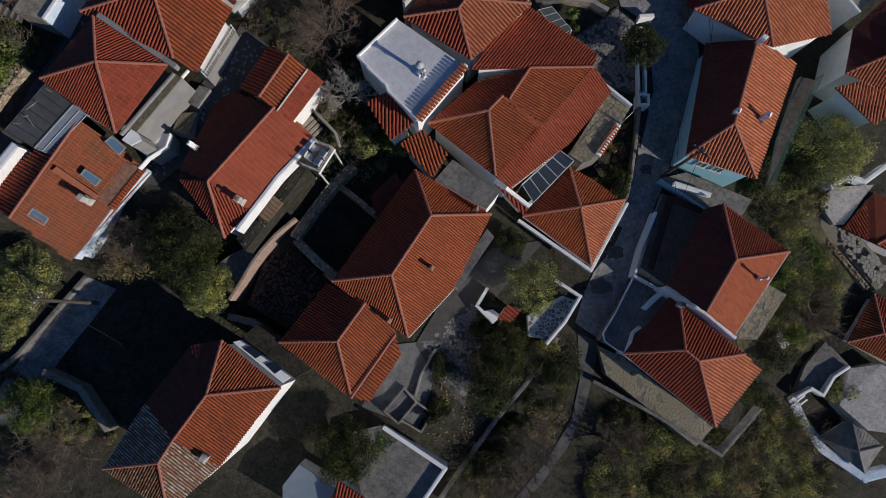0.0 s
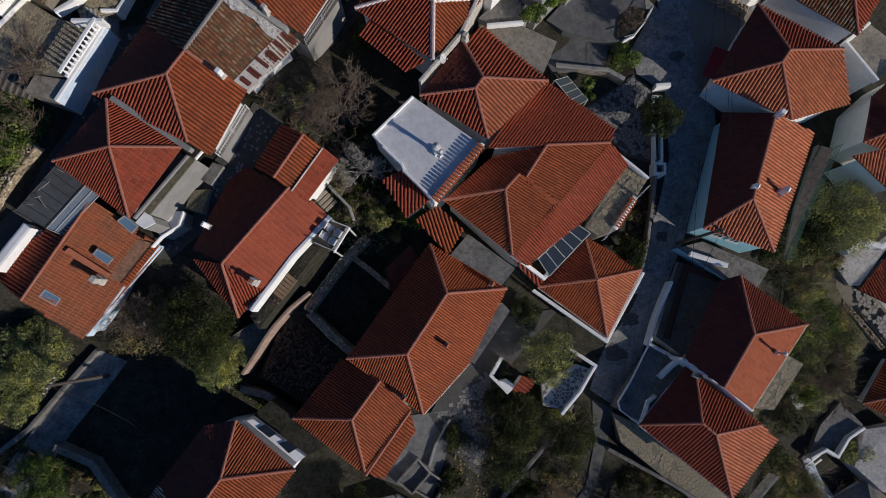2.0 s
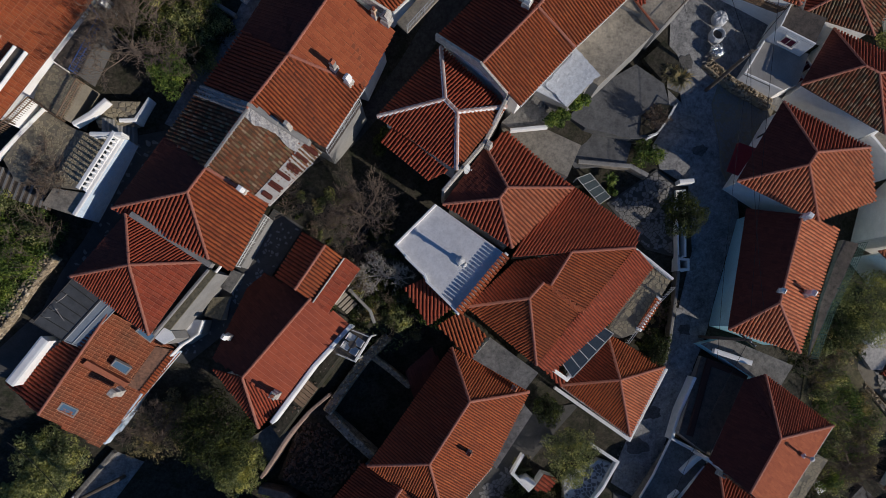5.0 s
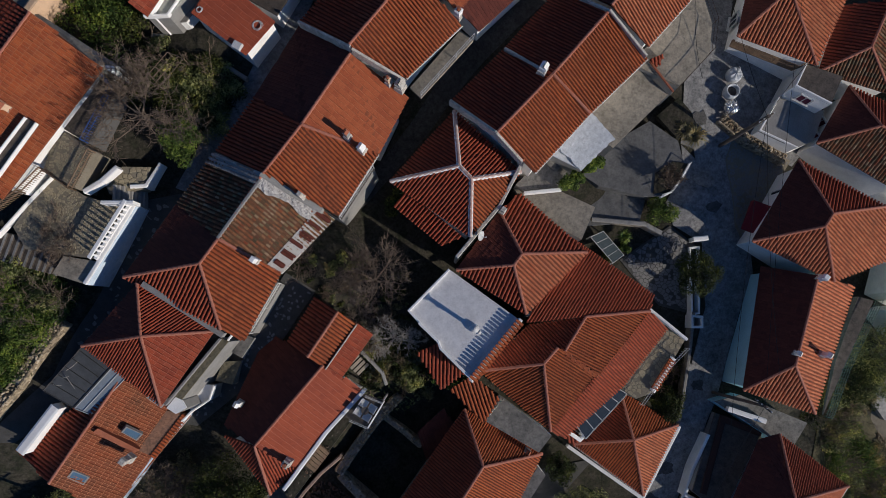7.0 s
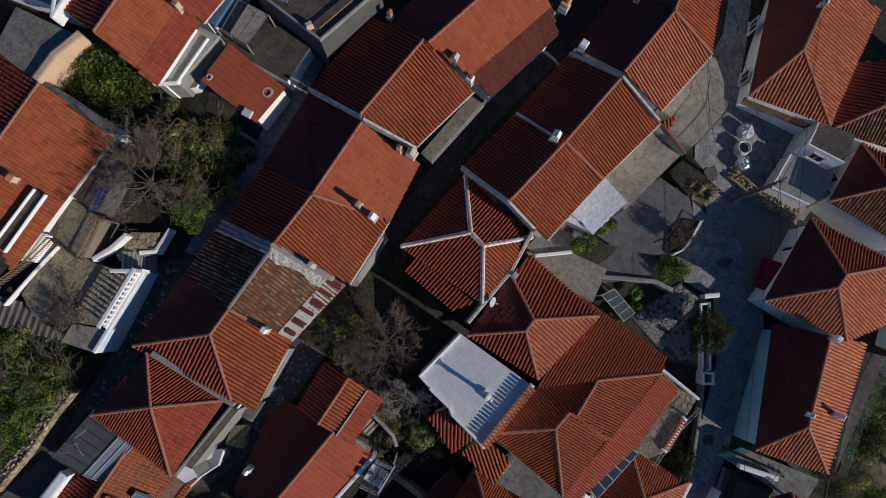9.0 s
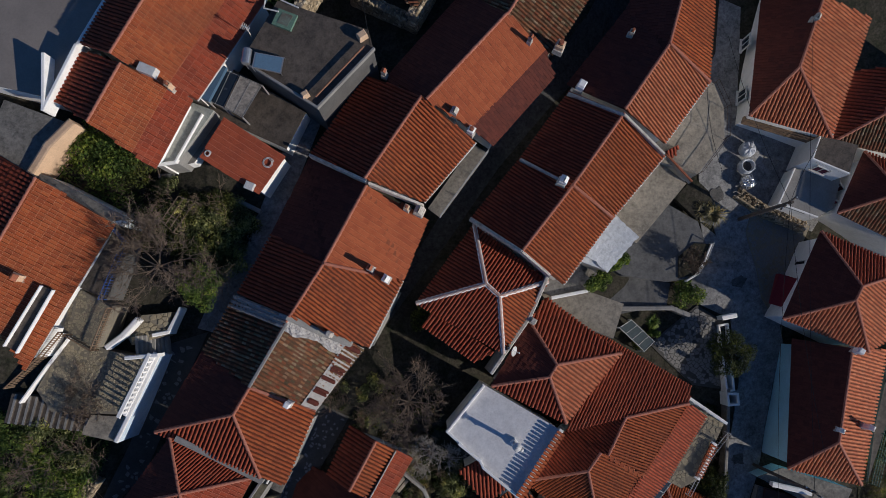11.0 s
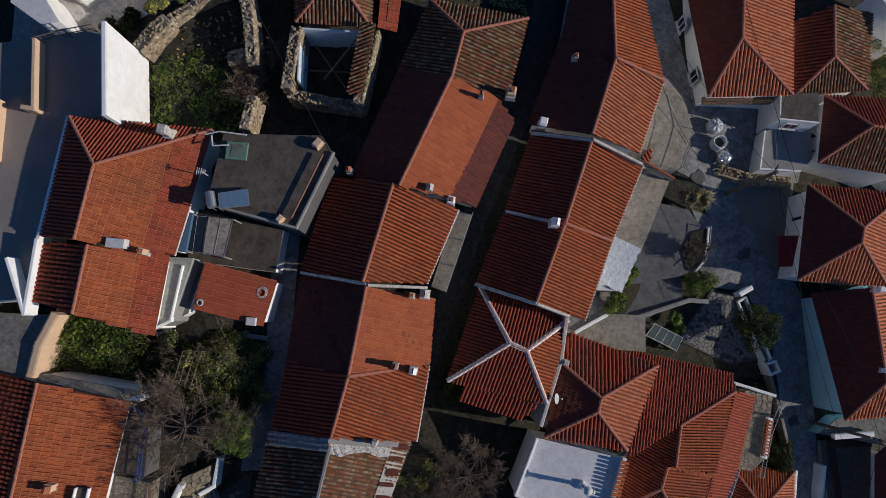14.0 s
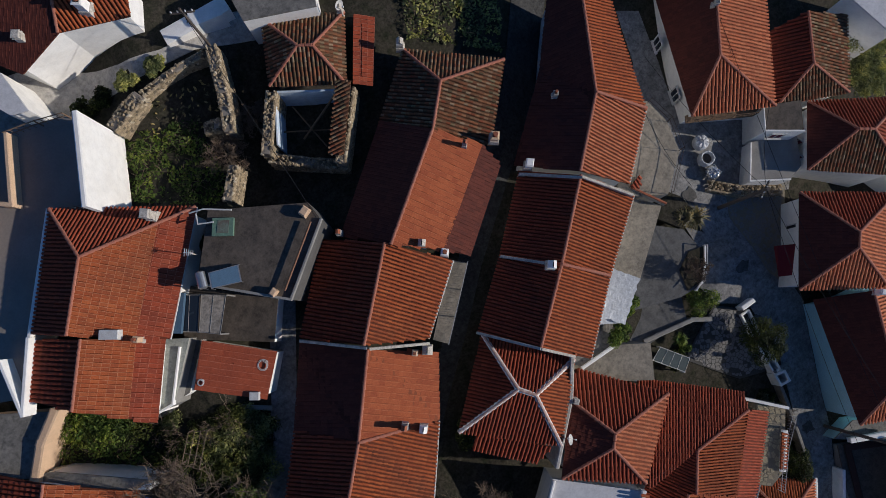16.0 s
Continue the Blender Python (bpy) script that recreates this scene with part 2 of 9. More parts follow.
SPOTS = [(-24, 3, -4.4), (-7, 26, -0.2), (-25, -6, -6.2), (-15.5, 0.6, -6.2), (-9, -6, -7.5), (-1, -4, -7.0), (3.5, 2, -7.0), (12, -2.5, -9.3), (15, 3.5, -8.0),
         (18, 9, -6.4), (16.2, 13, -5.9), (16, 23, -3.2), (17, 30, -2.4), (12, 28, -2.4), (8.4, 21.7, -3.0), (23, -10, -12.3), (30, -1, -13.3), (30.5, 4.6, -12.4), (33.5, 2, -13.2), (36, -4.5, -14.9), (32.5, -4.5, -15.0),
         (36, 8.5, -12.8), (34, 22, -8), (-12, 12, -1.0), (-15.0, 14.0, 0.1), (-18.8, 11.85, -1.3), (-16.3, 28.45, 2.9), (33, -7, -15.3), (27, 3.5, -10.4), (-11, 18.5, 0.9), (-22.5, 20, 1.4), (-28, 13, 1.4), (-15, 31, 2.9), (0, 33, 2.6),
         (-5, 17, -1.6), (-6, 9, -4.6), (4, 46, 4), (-10, 50, 4.6), (-23, 37, 4.4), (-20, 55, 4.6), (14, 42, -0.6), (3, -14, -11.2)]


def ground_z(x, y):
    """The hillside, terraced by hand over centuries: spot heights smoothed over a general slope."""
    x, y = min(max(x, -40), 44), min(max(y, -26), 64)
    top = bottom = 0.0
    for sx, sy, sz in SPOTS:
        w = 1.0 / ((sx - x) ** 2 + (sy - y) ** 2 + 3.0) ** 2
        top += w * (sz - 0.27 * sy + 0.15 * sx)
        bottom += w
    return top / bottom + 0.27 * y - 0.15 * x


def newell(p):
    n = Vector((0, 0, 0))
    for a, b in zip(p, p[1:] + p[:1]):
        n += Vector(((a.y - b.y) * (a.z + b.z), (a.z - b.z) * (a.x + b.x), (a.x - b.x) * (a.y + b.y)))
    n.normalize()
    return n


def prism(poly, tops, base):
    """A closed block over a plan outline, with a height for each corner."""
    n = len(poly)
    v = [(x, y, base) for x, y in poly] + [(x, y, z) for (x, y), z in zip(poly, tops)]
    f = [tuple(range(n - 1, -1, -1)), tuple(range(n, 2 * n))]
    f += [(i, (i + 1) % n, n + (i + 1) % n, n + i) for i in range(n)]
    return v, f


def area2(p):
    return sum(a[0] * b[1] - b[0] * a[1] for a, b in zip(p, p[1:] + p[:1]))


def inset(poly, d):
    """Moves each side of a plan outline inwards by d."""
    out, n = [], len(poly)
    sgn = 1 if area2(poly) > 0 else -1
    for i in range(n):
        a, b, c = Vector(poly[i - 1]), Vector(poly[i]), Vector(poly[(i + 1) % n])
        u, w = (b - a).normalized(), (c - b).normalized()
        nu, nw = Vector((-u.y, u.x)) * sgn, Vector((-w.y, w.x)) * sgn
        m = nu + nw
        k = max(m.dot(m) / 2, 0.35)
        out.append(tuple(b + m * (d / k)))
    return out


def tile_rows(poly, pitch, length, high, rnd, form="barrel"):
    """Barrel tiles, or interlocking ones with a side roll, laid in courses over one roof plane."""
    nrm = newell(poly)
    if nrm.z < 0:
        nrm = -nrm
    e = Vector((-nrm.y, nrm.x, 0))
    e.normalize()
    u = nrm.cross(e)
    if u.z < 0:
        u = -u
    o = sum(poly, Vector()) / len(poly)
    q = [((p - o).dot(e), (p - o).dot(u)) for p in poly]
    s0, s1 = min(a for a, _ in q), max(a for a, _ in q)
    low = min(b for _, b in q) - 0.05
    verts, faces = [], []
    cols = max(1, int((s1 - s0) / pitch))
    step = (s1 - s0) / cols
    ang = [math.pi * k / 4 for k in range(5)]
    prof = [(math.cos(w) * step * 0.33, math.sin(w)) for w in ang]
    if form == "grid":
        prof = [(k * step, h) for k, h in ((0.49, 0.0), (0.38, 1.0), (0.22, 0.2), (-0.1, 0.0), (-0.47, 0.12))]
    for c in range(cols):
        s = s0 + (c + 0.5) * step
        cuts = []
        for (a, ta), (b, tb) in zip(q, q[1:] + q[:1]):
            if (a - s) * (b - s) < 0:
                cuts.append(ta + (tb - ta) * (s - a) / (b - a))
        cuts.sort()
        for t0, t1 in zip(cuts[::2], cuts[1::2]):
            t = low + math.floor((t0 - low) / length + 0.02) * length
            while t < t1 - 0.06:
                ta, tb = max(t, t0 - 0.05), min(t + length, t1)
                j, k = rnd.uniform(-0.012, 0.012), rnd.uniform(-0.008, 0.012)
                i0 = len(verts)
                ends = ((ta, min(0.045, 1.5 * high), 1.0), (tb + 0.02, 0.0, 1.0)) if form == "grid" else ((ta, min(0.04, 0.65 * high), 1.0), (tb + 0.02, 0.0, 0.84))
                for tt, lift, wide in ends:
                    for px, ph in prof:
                        verts.append(o + e * (s + px * wide + j) + u * tt + nrm * (ph * high + lift + k + 0.012))
                faces += [(i0 + i, i0 + i + 1, i0 + 6 + i, i0 + 5 + i) for i in range(4)]
                if form == "grid":
                    verts += [verts[i0] - nrm * 0.06, verts[i0 + 4] - nrm * 0.06]
                    faces.append((i0 + 11, i0 + 4, i0 + 3, i0 + 2, i0 + 1, i0, i0 + 10))
                else:
                    faces.append((i0 + 4, i0 + 3, i0 + 2, i0 + 1, i0))
                t += length
    return verts, faces


def pale_edges(v, nrm, courses=True):
    """The paler lower and side edges of interlocking tiles, a hair above them; v holds twelve points a tile."""
    out, f = [], []
    lift = nrm * 0.006
    for k in range(0, len(v), 12):
        a, b, c, d = v[k], v[k + 4], v[k + 9], v[k + 5]
        up, side = (c - b).normalized() * 0.024, (b - a).normalized() * 0.02
        r = v[k + 1], v[k + 6]
        i = len(out)
        m, n = v[k + 2], v[k + 3]
        out += [m + lift, b + lift, b + up + lift, m + up + lift, r[0] + lift, r[0] + side + lift, r[1] + side + lift, r[1] + lift]
        f += [(i, i + 1, i + 2, i + 3), (i + 4, i + 5, i + 6, i + 7)] if courses else [(i + 4, i + 5, i + 6, i + 7)]
    return out, f


CAP = {}


def cap_mesh(material):
    """One half-round ridge tile, 0.36 m long, wider at one end."""
    if material.name not in CAP:
        v, f = [], []
        for x, r in ((-0.19, 0.1), (-0.15, 0.105), (0.19, 0.078)):
            for k in range(6):
                w = math.pi * k / 5
                v.append((x, math.cos(w) * r, math.sin(w) * r * 0.75))
        for r in (0, 6):
            f += [(r + i, r + i + 1, r + 7 + i, r + 6 + i) for i in range(5)]
        f += [tuple(range(5, -1, -1)), tuple(range(12, 18))]
        me = bpy.data.meshes.new("ridge_tile")
        me.from_pydata(v, [], f)
        me.materials.append(material)
        CAP[material.name] = me
    return CAP[material.name]


PITCH = {"new": (0.225, 0.36, 0.05), "red": (0.235, 0.36, 0.058), "pink": (0.235, 0.36, 0.055), "maroon": (0.2, 0.36, 0.012), "smooth": (0.3, 0.36, 0.014), "brick": (0.33, 0.36, 0.012), "old": (0.22, 0.27, 0.05), "flat": (0.2, 0.36, 0.004)}
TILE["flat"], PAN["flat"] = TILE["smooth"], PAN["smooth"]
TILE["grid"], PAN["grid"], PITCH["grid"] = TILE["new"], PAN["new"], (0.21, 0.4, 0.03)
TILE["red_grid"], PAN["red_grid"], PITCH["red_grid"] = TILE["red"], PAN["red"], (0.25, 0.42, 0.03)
EDGE = {"grid": plain_mat("pale_orange_edge", (0.58, 0.25, 0.13), (0.42, 0.15, 0.07), 2.0, 0.7), "red_grid": plain_mat("pale_red_edge", (0.52, 0.19, 0.12), (0.36, 0.1, 0.055), 2.0, 0.7)}
EDGE["brick"] = plain_mat("pale_brick_edge", (0.54, 0.2, 0.13), (0.42, 0.11, 0.06), 2.0, 0.8)
EDGE["smooth"] = plain_mat("pale_clay_edge", (0.52, 0.19, 0.095), (0.42, 0.12, 0.05), 2.0, 0.8)
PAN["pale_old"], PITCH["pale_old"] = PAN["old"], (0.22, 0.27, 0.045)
TILE["worn_grid"] = tile_mat("tile_worn_orange", [(0.28, 0.074, 0.029), (0.34, 0.092, 0.036), (0.31, 0.088, 0.038), (0.25, 0.07, 0.031), (0.36, 0.11, 0.046)], (0.12, 0.062, 0.036), 0.85)
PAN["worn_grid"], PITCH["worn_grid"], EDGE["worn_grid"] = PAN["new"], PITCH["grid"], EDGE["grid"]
FORM = {"worn_grid": "grid", "grid": "grid", "red_grid": "grid", "flat": "grid", "maroon": "grid", "slate": "grid", "brick": "grid", "smooth": "grid"}
HOUSE_COUNT = [0]


def house(label, pts, planes, wall="white", white_ridge=False, base=None, eave=0.3, caps="", name="house", plain="", rib=1.0, gutter=""):
    """A house from its roof corners, with tiled planes and walls down to the ground."""
    HOUSE_COUNT[0] += 1
    rnd = random.Random(HOUSE_COUNT[0])
    P = {k: Vector(v) for k, v in pts.items()}
    cx = sum(p.x for p in P.values()) / len(P)
    cy = sum(p.y for p in P.values()) / len(P)
    low = min(ground_z(p.x, p.y) for p in P.values()) - 0.4 if base is None else base
    root = thing(name, (cx, cy, low), label, "house")
    use, owner, norms, order = {}, {}, [], []
    for k, spec in enumerate(planes):
        names, style = spec.split(":")
        names = names.split()
        poly = [P[n] for n in names]
        if newell(poly).z < 0:
            names, poly = names[::-1], poly[::-1]
        norms.append(newell(poly))
        for a, b in zip(names, names[1:] + names[:1]):
            use[(a, b)] = k
        n = len(poly)
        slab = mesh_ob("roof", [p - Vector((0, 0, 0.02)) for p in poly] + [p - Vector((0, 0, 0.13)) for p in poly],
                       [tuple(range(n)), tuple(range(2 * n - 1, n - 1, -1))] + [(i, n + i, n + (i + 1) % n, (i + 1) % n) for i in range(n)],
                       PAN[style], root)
        order.append(slab)
        v, f = tile_rows(poly, PITCH[style][0] * (1.0 if style in FORM else rib), PITCH[style][1], PITCH[style][2] * min(rib, 1.0), rnd, FORM.get(style, "barrel"))
        mesh_ob("roof_tiles", v, f, TILE[style], slab, kind="stuff")
        if style in EDGE:
            mesh_ob("tile_edges", *pale_edges(v, newell(poly), style not in ("brick", "smooth")), EDGE[style], slab, kind="stuff")
    # ridge and hip tiles where two planes meet in a convex edge
    capmat = TILE["slate"] if ":slate" in planes[0] else RIDGE_WHITE if white_ridge else RIDGE
    loop = {}
    for (a, b), k in use.items():
        if (b, a) in use:
            j = use[(b, a)]
            if a < b and not {a, b} <= set(plain.split()) and (norms[k] - norms[j]).length > 0.27:
                inner = norms[k].cross((P[b] - P[a]).normalized())
                if norms[j].dot(inner) < 0:
                    lay_caps(P[a], P[b], capmat, order[k], rnd)
        else:
            loop[a] = b
    start = next(iter(loop))
    ring = [start]
    while loop.get(ring[-1]) not in (None, start) and len(ring) < 60:
        ring.append(loop[ring[-1]])
    for pair in caps.split():
        a, b = pair.split("-")
        lay_caps(P[a], P[b], capmat, order[0], rnd)
    for pair in gutter.split():
        a, b = (P[k] for k in pair.split("-"))
        out = Vector((b.y - a.y, a.x - b.x, 0)).normalized() * 0.05
        if out.dot(Vector(((a.x + b.x) / 2 - cx, (a.y + b.y) / 2 - cy, 0))) < 0:
            out = -out
        mesh_ob("gutter", *tube_mesh([a + out - Vector((0, 0, 0.05)), b + out - Vector((0, 0, 0.06))], [0.055, 0.055], 6), METAL_WHITE, root)
    plan = inset([(P[r].x, P[r].y) for r in ring], eave)
    v, f = prism(plan, [P[r].z - 0.1 for r in ring], low)
    mesh_ob("wall", v, [f[0]] + f[2:], WALL[wall], root)
    return root


def lay_caps(a, b, material, parent, rnd):
    d = b - a
    if d.z < 0:
        a, b, d = b, a, -d
    n = max(1, int(d.length / 0.34))
    x = d.normalized()
    y = Vector((-x.y, x.x, 0)).normalized()
    z = x.cross(y)
    off = Vector((0, 0, 0))
    root = parent
    while root is not None:
        off += root.location
        root = root.parent
    if material is RIDGE_WHITE:
        bed = mesh_ob("mortar_bed", *tube_mesh([a - z * 0.03, b - z * 0.03], [0.16, 0.16], 6), WALL["white"], parent)
    for i in range(n):
        ob = new("ridge_tile", cap_mesh(material))
        ob.parent = parent
        at = a + d * ((i + 0.5) / n) + z * 0.07 - off
        m = Matrix((x, y, z)).transposed() @ Euler((rnd.uniform(-0.05, 0.05), rnd.uniform(-0.02, 0.05), rnd.uniform(-0.05, 0.05))).to_matrix()
        ob.matrix_basis = Matrix.Translation(at) @ m.to_4x4()


# ---- ground ----
def build_ground():
    xs = [-900, -300, -120, -70, -50] + [-42 + i for i in range(0, 89)] + [55, 75, 120, 300, 900]
    ys = [-900, -300, -120, -60, -40] + [-28 + i for i in range(0, 95)] + [75, 95, 130, 300, 900]
    v = [(x, y, ground_z(x, y) + 0.04 * noise.noise((x * 0.6, y * 0.6, 0))) for y in ys for x in xs]
    w = len(xs)
    f = [(j * w + i, j * w + i + 1, (j + 1) * w + i + 1, (j + 1) * w + i) for j in range(len(ys) - 1) for i in range(w - 1)]
    tagged(mesh_ob("ground", v, f, EARTH), "dark garden earth and trodden soil on a hillside", "ground", kind="structure")


build_ground()

# Tile colour follows facing: paler towards the sun, maroon away from it as painted shade.
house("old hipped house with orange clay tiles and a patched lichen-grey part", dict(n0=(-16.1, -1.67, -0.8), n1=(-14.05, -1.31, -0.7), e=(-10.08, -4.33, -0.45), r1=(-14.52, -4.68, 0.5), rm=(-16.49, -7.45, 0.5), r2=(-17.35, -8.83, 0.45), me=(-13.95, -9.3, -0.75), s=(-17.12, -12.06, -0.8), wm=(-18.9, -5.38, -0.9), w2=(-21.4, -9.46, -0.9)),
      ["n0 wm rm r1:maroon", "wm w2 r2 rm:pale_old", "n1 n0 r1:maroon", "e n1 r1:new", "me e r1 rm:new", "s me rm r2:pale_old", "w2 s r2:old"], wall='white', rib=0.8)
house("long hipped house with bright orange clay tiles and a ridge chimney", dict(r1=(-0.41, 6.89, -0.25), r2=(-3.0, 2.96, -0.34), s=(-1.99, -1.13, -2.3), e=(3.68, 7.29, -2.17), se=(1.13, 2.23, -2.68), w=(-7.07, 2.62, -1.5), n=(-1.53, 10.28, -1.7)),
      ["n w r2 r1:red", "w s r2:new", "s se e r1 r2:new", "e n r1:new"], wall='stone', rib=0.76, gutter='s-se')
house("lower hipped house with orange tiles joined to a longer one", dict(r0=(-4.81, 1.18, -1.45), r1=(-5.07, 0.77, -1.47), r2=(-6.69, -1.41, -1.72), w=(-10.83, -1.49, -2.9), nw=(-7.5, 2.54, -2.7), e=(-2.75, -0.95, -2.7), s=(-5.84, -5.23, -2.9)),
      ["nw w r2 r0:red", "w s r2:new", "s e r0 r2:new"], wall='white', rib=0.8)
house("small lean-to with orange tiles against a house wall", dict(a=(-2.87, -1.26, -2.9), b=(-2.53, -2.39, -3.2), c=(-4.73, -5.62, -3.3), d=(-5.66, -5.16, -3.0)),
      ["a d c b:new"], wall='white', name='lean_to')
house("small square hipped house with orange tiles beside a lane", dict(a=(10.18, 7.99, -3.15), w=(6.23, 7.52, -4.3), s=(11.13, 3.96, -4.5), e=(13.74, 8.78, -4.5), n=(9.66, 11.11, -4.2)),
      ["w s a:new", "s e a:pink", "e n a:new", "n w a:red"], wall='white', rib=0.8, gutter='w-s s-e')
house("large hipped house with orange tiles and a long lower roof", dict(ap=(3.3, 13.49, 1.46), r2=(6.06, 16.44, 1.3), k=(4.22, 14.5, 1.4), k2=(4.66, 14.3, 1.43), bm=(6.54, 12.6, 0.77), n2=(5.23, 21.76, 0.31), ne=(10.79, 17.79, 0.31), e=(10.37, 16.8, 0.58), wn=(2.2, 16.06, 1.96), w=(-0.59, 12.98, 0.3), wk=(2.61, 15.86, 0.1), s=(3.75, 9.3, 0.92), b1=(6.9, 12.75, 0.8), ee=(11.95, 15.67, -0.8), s2=(4.77, 8.71, 0.09), se=(8.93, 11.96, -0.77)),
      ["w s ap:new", "wk w ap k:red", "wk k k2 r2:red", "n2 ne e r2 wn:red", "s bm k ap:new", "bm b1 k2 k:smooth", "b1 e r2 k2:new", "s s2 se ee e b1 bm:red"], wall='white', plain='s bm b1 e k k2', rib=0.78)
house("hipped house with red tiles behind a roof terrace", dict(a=(1.82, 20.24, 3.15), b=(1.31, 19.56, 3.1), nw=(0.58, 23.0, 2.3), ne=(6.07, 20.47, 2.0), n=(1.9, 24.36, 1.4), s=(2.15, 16.61, 2.2), w=(-2.16, 19.31, 2.5)),
      ["nw w b a:maroon", "w s b:red", "s ne a b:pink", "ne n nw a:red"], wall='white')
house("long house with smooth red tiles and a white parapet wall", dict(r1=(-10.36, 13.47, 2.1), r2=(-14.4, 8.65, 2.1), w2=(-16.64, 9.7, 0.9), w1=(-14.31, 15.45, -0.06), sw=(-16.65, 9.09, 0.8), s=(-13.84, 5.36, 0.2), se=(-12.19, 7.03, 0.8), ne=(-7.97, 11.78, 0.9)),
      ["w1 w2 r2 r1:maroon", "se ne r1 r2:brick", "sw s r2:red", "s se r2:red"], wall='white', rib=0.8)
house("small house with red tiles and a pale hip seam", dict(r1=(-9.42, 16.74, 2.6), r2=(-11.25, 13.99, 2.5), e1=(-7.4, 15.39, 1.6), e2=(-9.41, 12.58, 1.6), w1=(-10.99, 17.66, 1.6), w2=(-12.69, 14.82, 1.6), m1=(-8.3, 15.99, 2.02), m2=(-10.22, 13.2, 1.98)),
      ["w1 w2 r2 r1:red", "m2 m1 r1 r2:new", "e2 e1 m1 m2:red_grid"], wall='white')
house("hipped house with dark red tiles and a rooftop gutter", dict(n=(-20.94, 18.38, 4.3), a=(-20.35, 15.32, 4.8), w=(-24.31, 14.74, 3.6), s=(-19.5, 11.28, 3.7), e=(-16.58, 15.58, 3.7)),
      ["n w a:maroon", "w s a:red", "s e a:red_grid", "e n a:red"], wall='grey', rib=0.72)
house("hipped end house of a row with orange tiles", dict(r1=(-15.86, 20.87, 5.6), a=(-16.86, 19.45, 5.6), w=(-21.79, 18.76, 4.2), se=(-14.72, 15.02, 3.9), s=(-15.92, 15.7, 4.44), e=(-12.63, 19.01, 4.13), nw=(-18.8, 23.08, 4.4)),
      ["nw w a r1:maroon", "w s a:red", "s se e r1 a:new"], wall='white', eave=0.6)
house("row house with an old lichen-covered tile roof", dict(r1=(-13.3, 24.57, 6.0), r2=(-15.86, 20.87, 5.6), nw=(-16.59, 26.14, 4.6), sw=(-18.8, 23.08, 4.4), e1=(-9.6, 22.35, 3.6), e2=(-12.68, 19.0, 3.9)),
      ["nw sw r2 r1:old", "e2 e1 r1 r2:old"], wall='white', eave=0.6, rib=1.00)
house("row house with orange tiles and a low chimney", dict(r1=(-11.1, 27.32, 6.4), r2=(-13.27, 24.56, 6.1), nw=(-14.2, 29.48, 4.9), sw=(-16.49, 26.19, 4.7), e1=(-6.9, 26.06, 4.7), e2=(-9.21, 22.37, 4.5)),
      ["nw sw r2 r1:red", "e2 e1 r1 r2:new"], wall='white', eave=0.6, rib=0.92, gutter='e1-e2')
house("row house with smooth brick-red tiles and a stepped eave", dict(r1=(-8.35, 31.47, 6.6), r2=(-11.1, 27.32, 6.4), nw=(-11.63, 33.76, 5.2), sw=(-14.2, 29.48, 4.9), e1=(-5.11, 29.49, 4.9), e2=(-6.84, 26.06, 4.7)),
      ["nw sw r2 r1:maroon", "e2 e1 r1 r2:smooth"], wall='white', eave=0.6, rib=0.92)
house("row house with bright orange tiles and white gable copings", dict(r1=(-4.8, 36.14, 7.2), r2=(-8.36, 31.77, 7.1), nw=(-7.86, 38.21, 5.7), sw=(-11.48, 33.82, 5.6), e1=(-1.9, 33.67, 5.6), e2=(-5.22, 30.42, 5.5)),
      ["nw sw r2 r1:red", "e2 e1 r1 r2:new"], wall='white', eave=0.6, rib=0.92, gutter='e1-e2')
# The lean-to's shade is put into its maroon tile colour.
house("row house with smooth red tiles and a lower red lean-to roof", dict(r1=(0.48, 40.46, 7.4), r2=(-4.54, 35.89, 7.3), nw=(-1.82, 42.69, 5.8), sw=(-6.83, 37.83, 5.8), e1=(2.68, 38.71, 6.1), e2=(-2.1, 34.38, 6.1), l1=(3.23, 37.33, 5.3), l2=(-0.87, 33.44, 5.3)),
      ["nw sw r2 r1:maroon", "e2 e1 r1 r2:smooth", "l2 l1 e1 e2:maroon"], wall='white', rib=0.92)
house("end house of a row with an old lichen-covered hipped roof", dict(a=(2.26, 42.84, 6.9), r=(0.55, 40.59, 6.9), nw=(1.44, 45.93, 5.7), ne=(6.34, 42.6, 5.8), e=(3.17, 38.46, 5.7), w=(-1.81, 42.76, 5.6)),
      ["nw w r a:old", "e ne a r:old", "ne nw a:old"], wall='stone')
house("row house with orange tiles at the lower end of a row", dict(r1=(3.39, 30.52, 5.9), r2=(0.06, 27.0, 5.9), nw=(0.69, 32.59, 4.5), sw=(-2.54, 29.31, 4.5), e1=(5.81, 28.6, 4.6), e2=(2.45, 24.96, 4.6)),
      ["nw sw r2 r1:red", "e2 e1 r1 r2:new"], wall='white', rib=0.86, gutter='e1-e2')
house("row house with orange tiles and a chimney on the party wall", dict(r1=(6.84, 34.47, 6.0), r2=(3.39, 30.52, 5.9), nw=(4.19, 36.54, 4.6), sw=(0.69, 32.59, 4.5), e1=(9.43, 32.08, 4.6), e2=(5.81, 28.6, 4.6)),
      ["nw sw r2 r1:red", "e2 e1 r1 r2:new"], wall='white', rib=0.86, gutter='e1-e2')
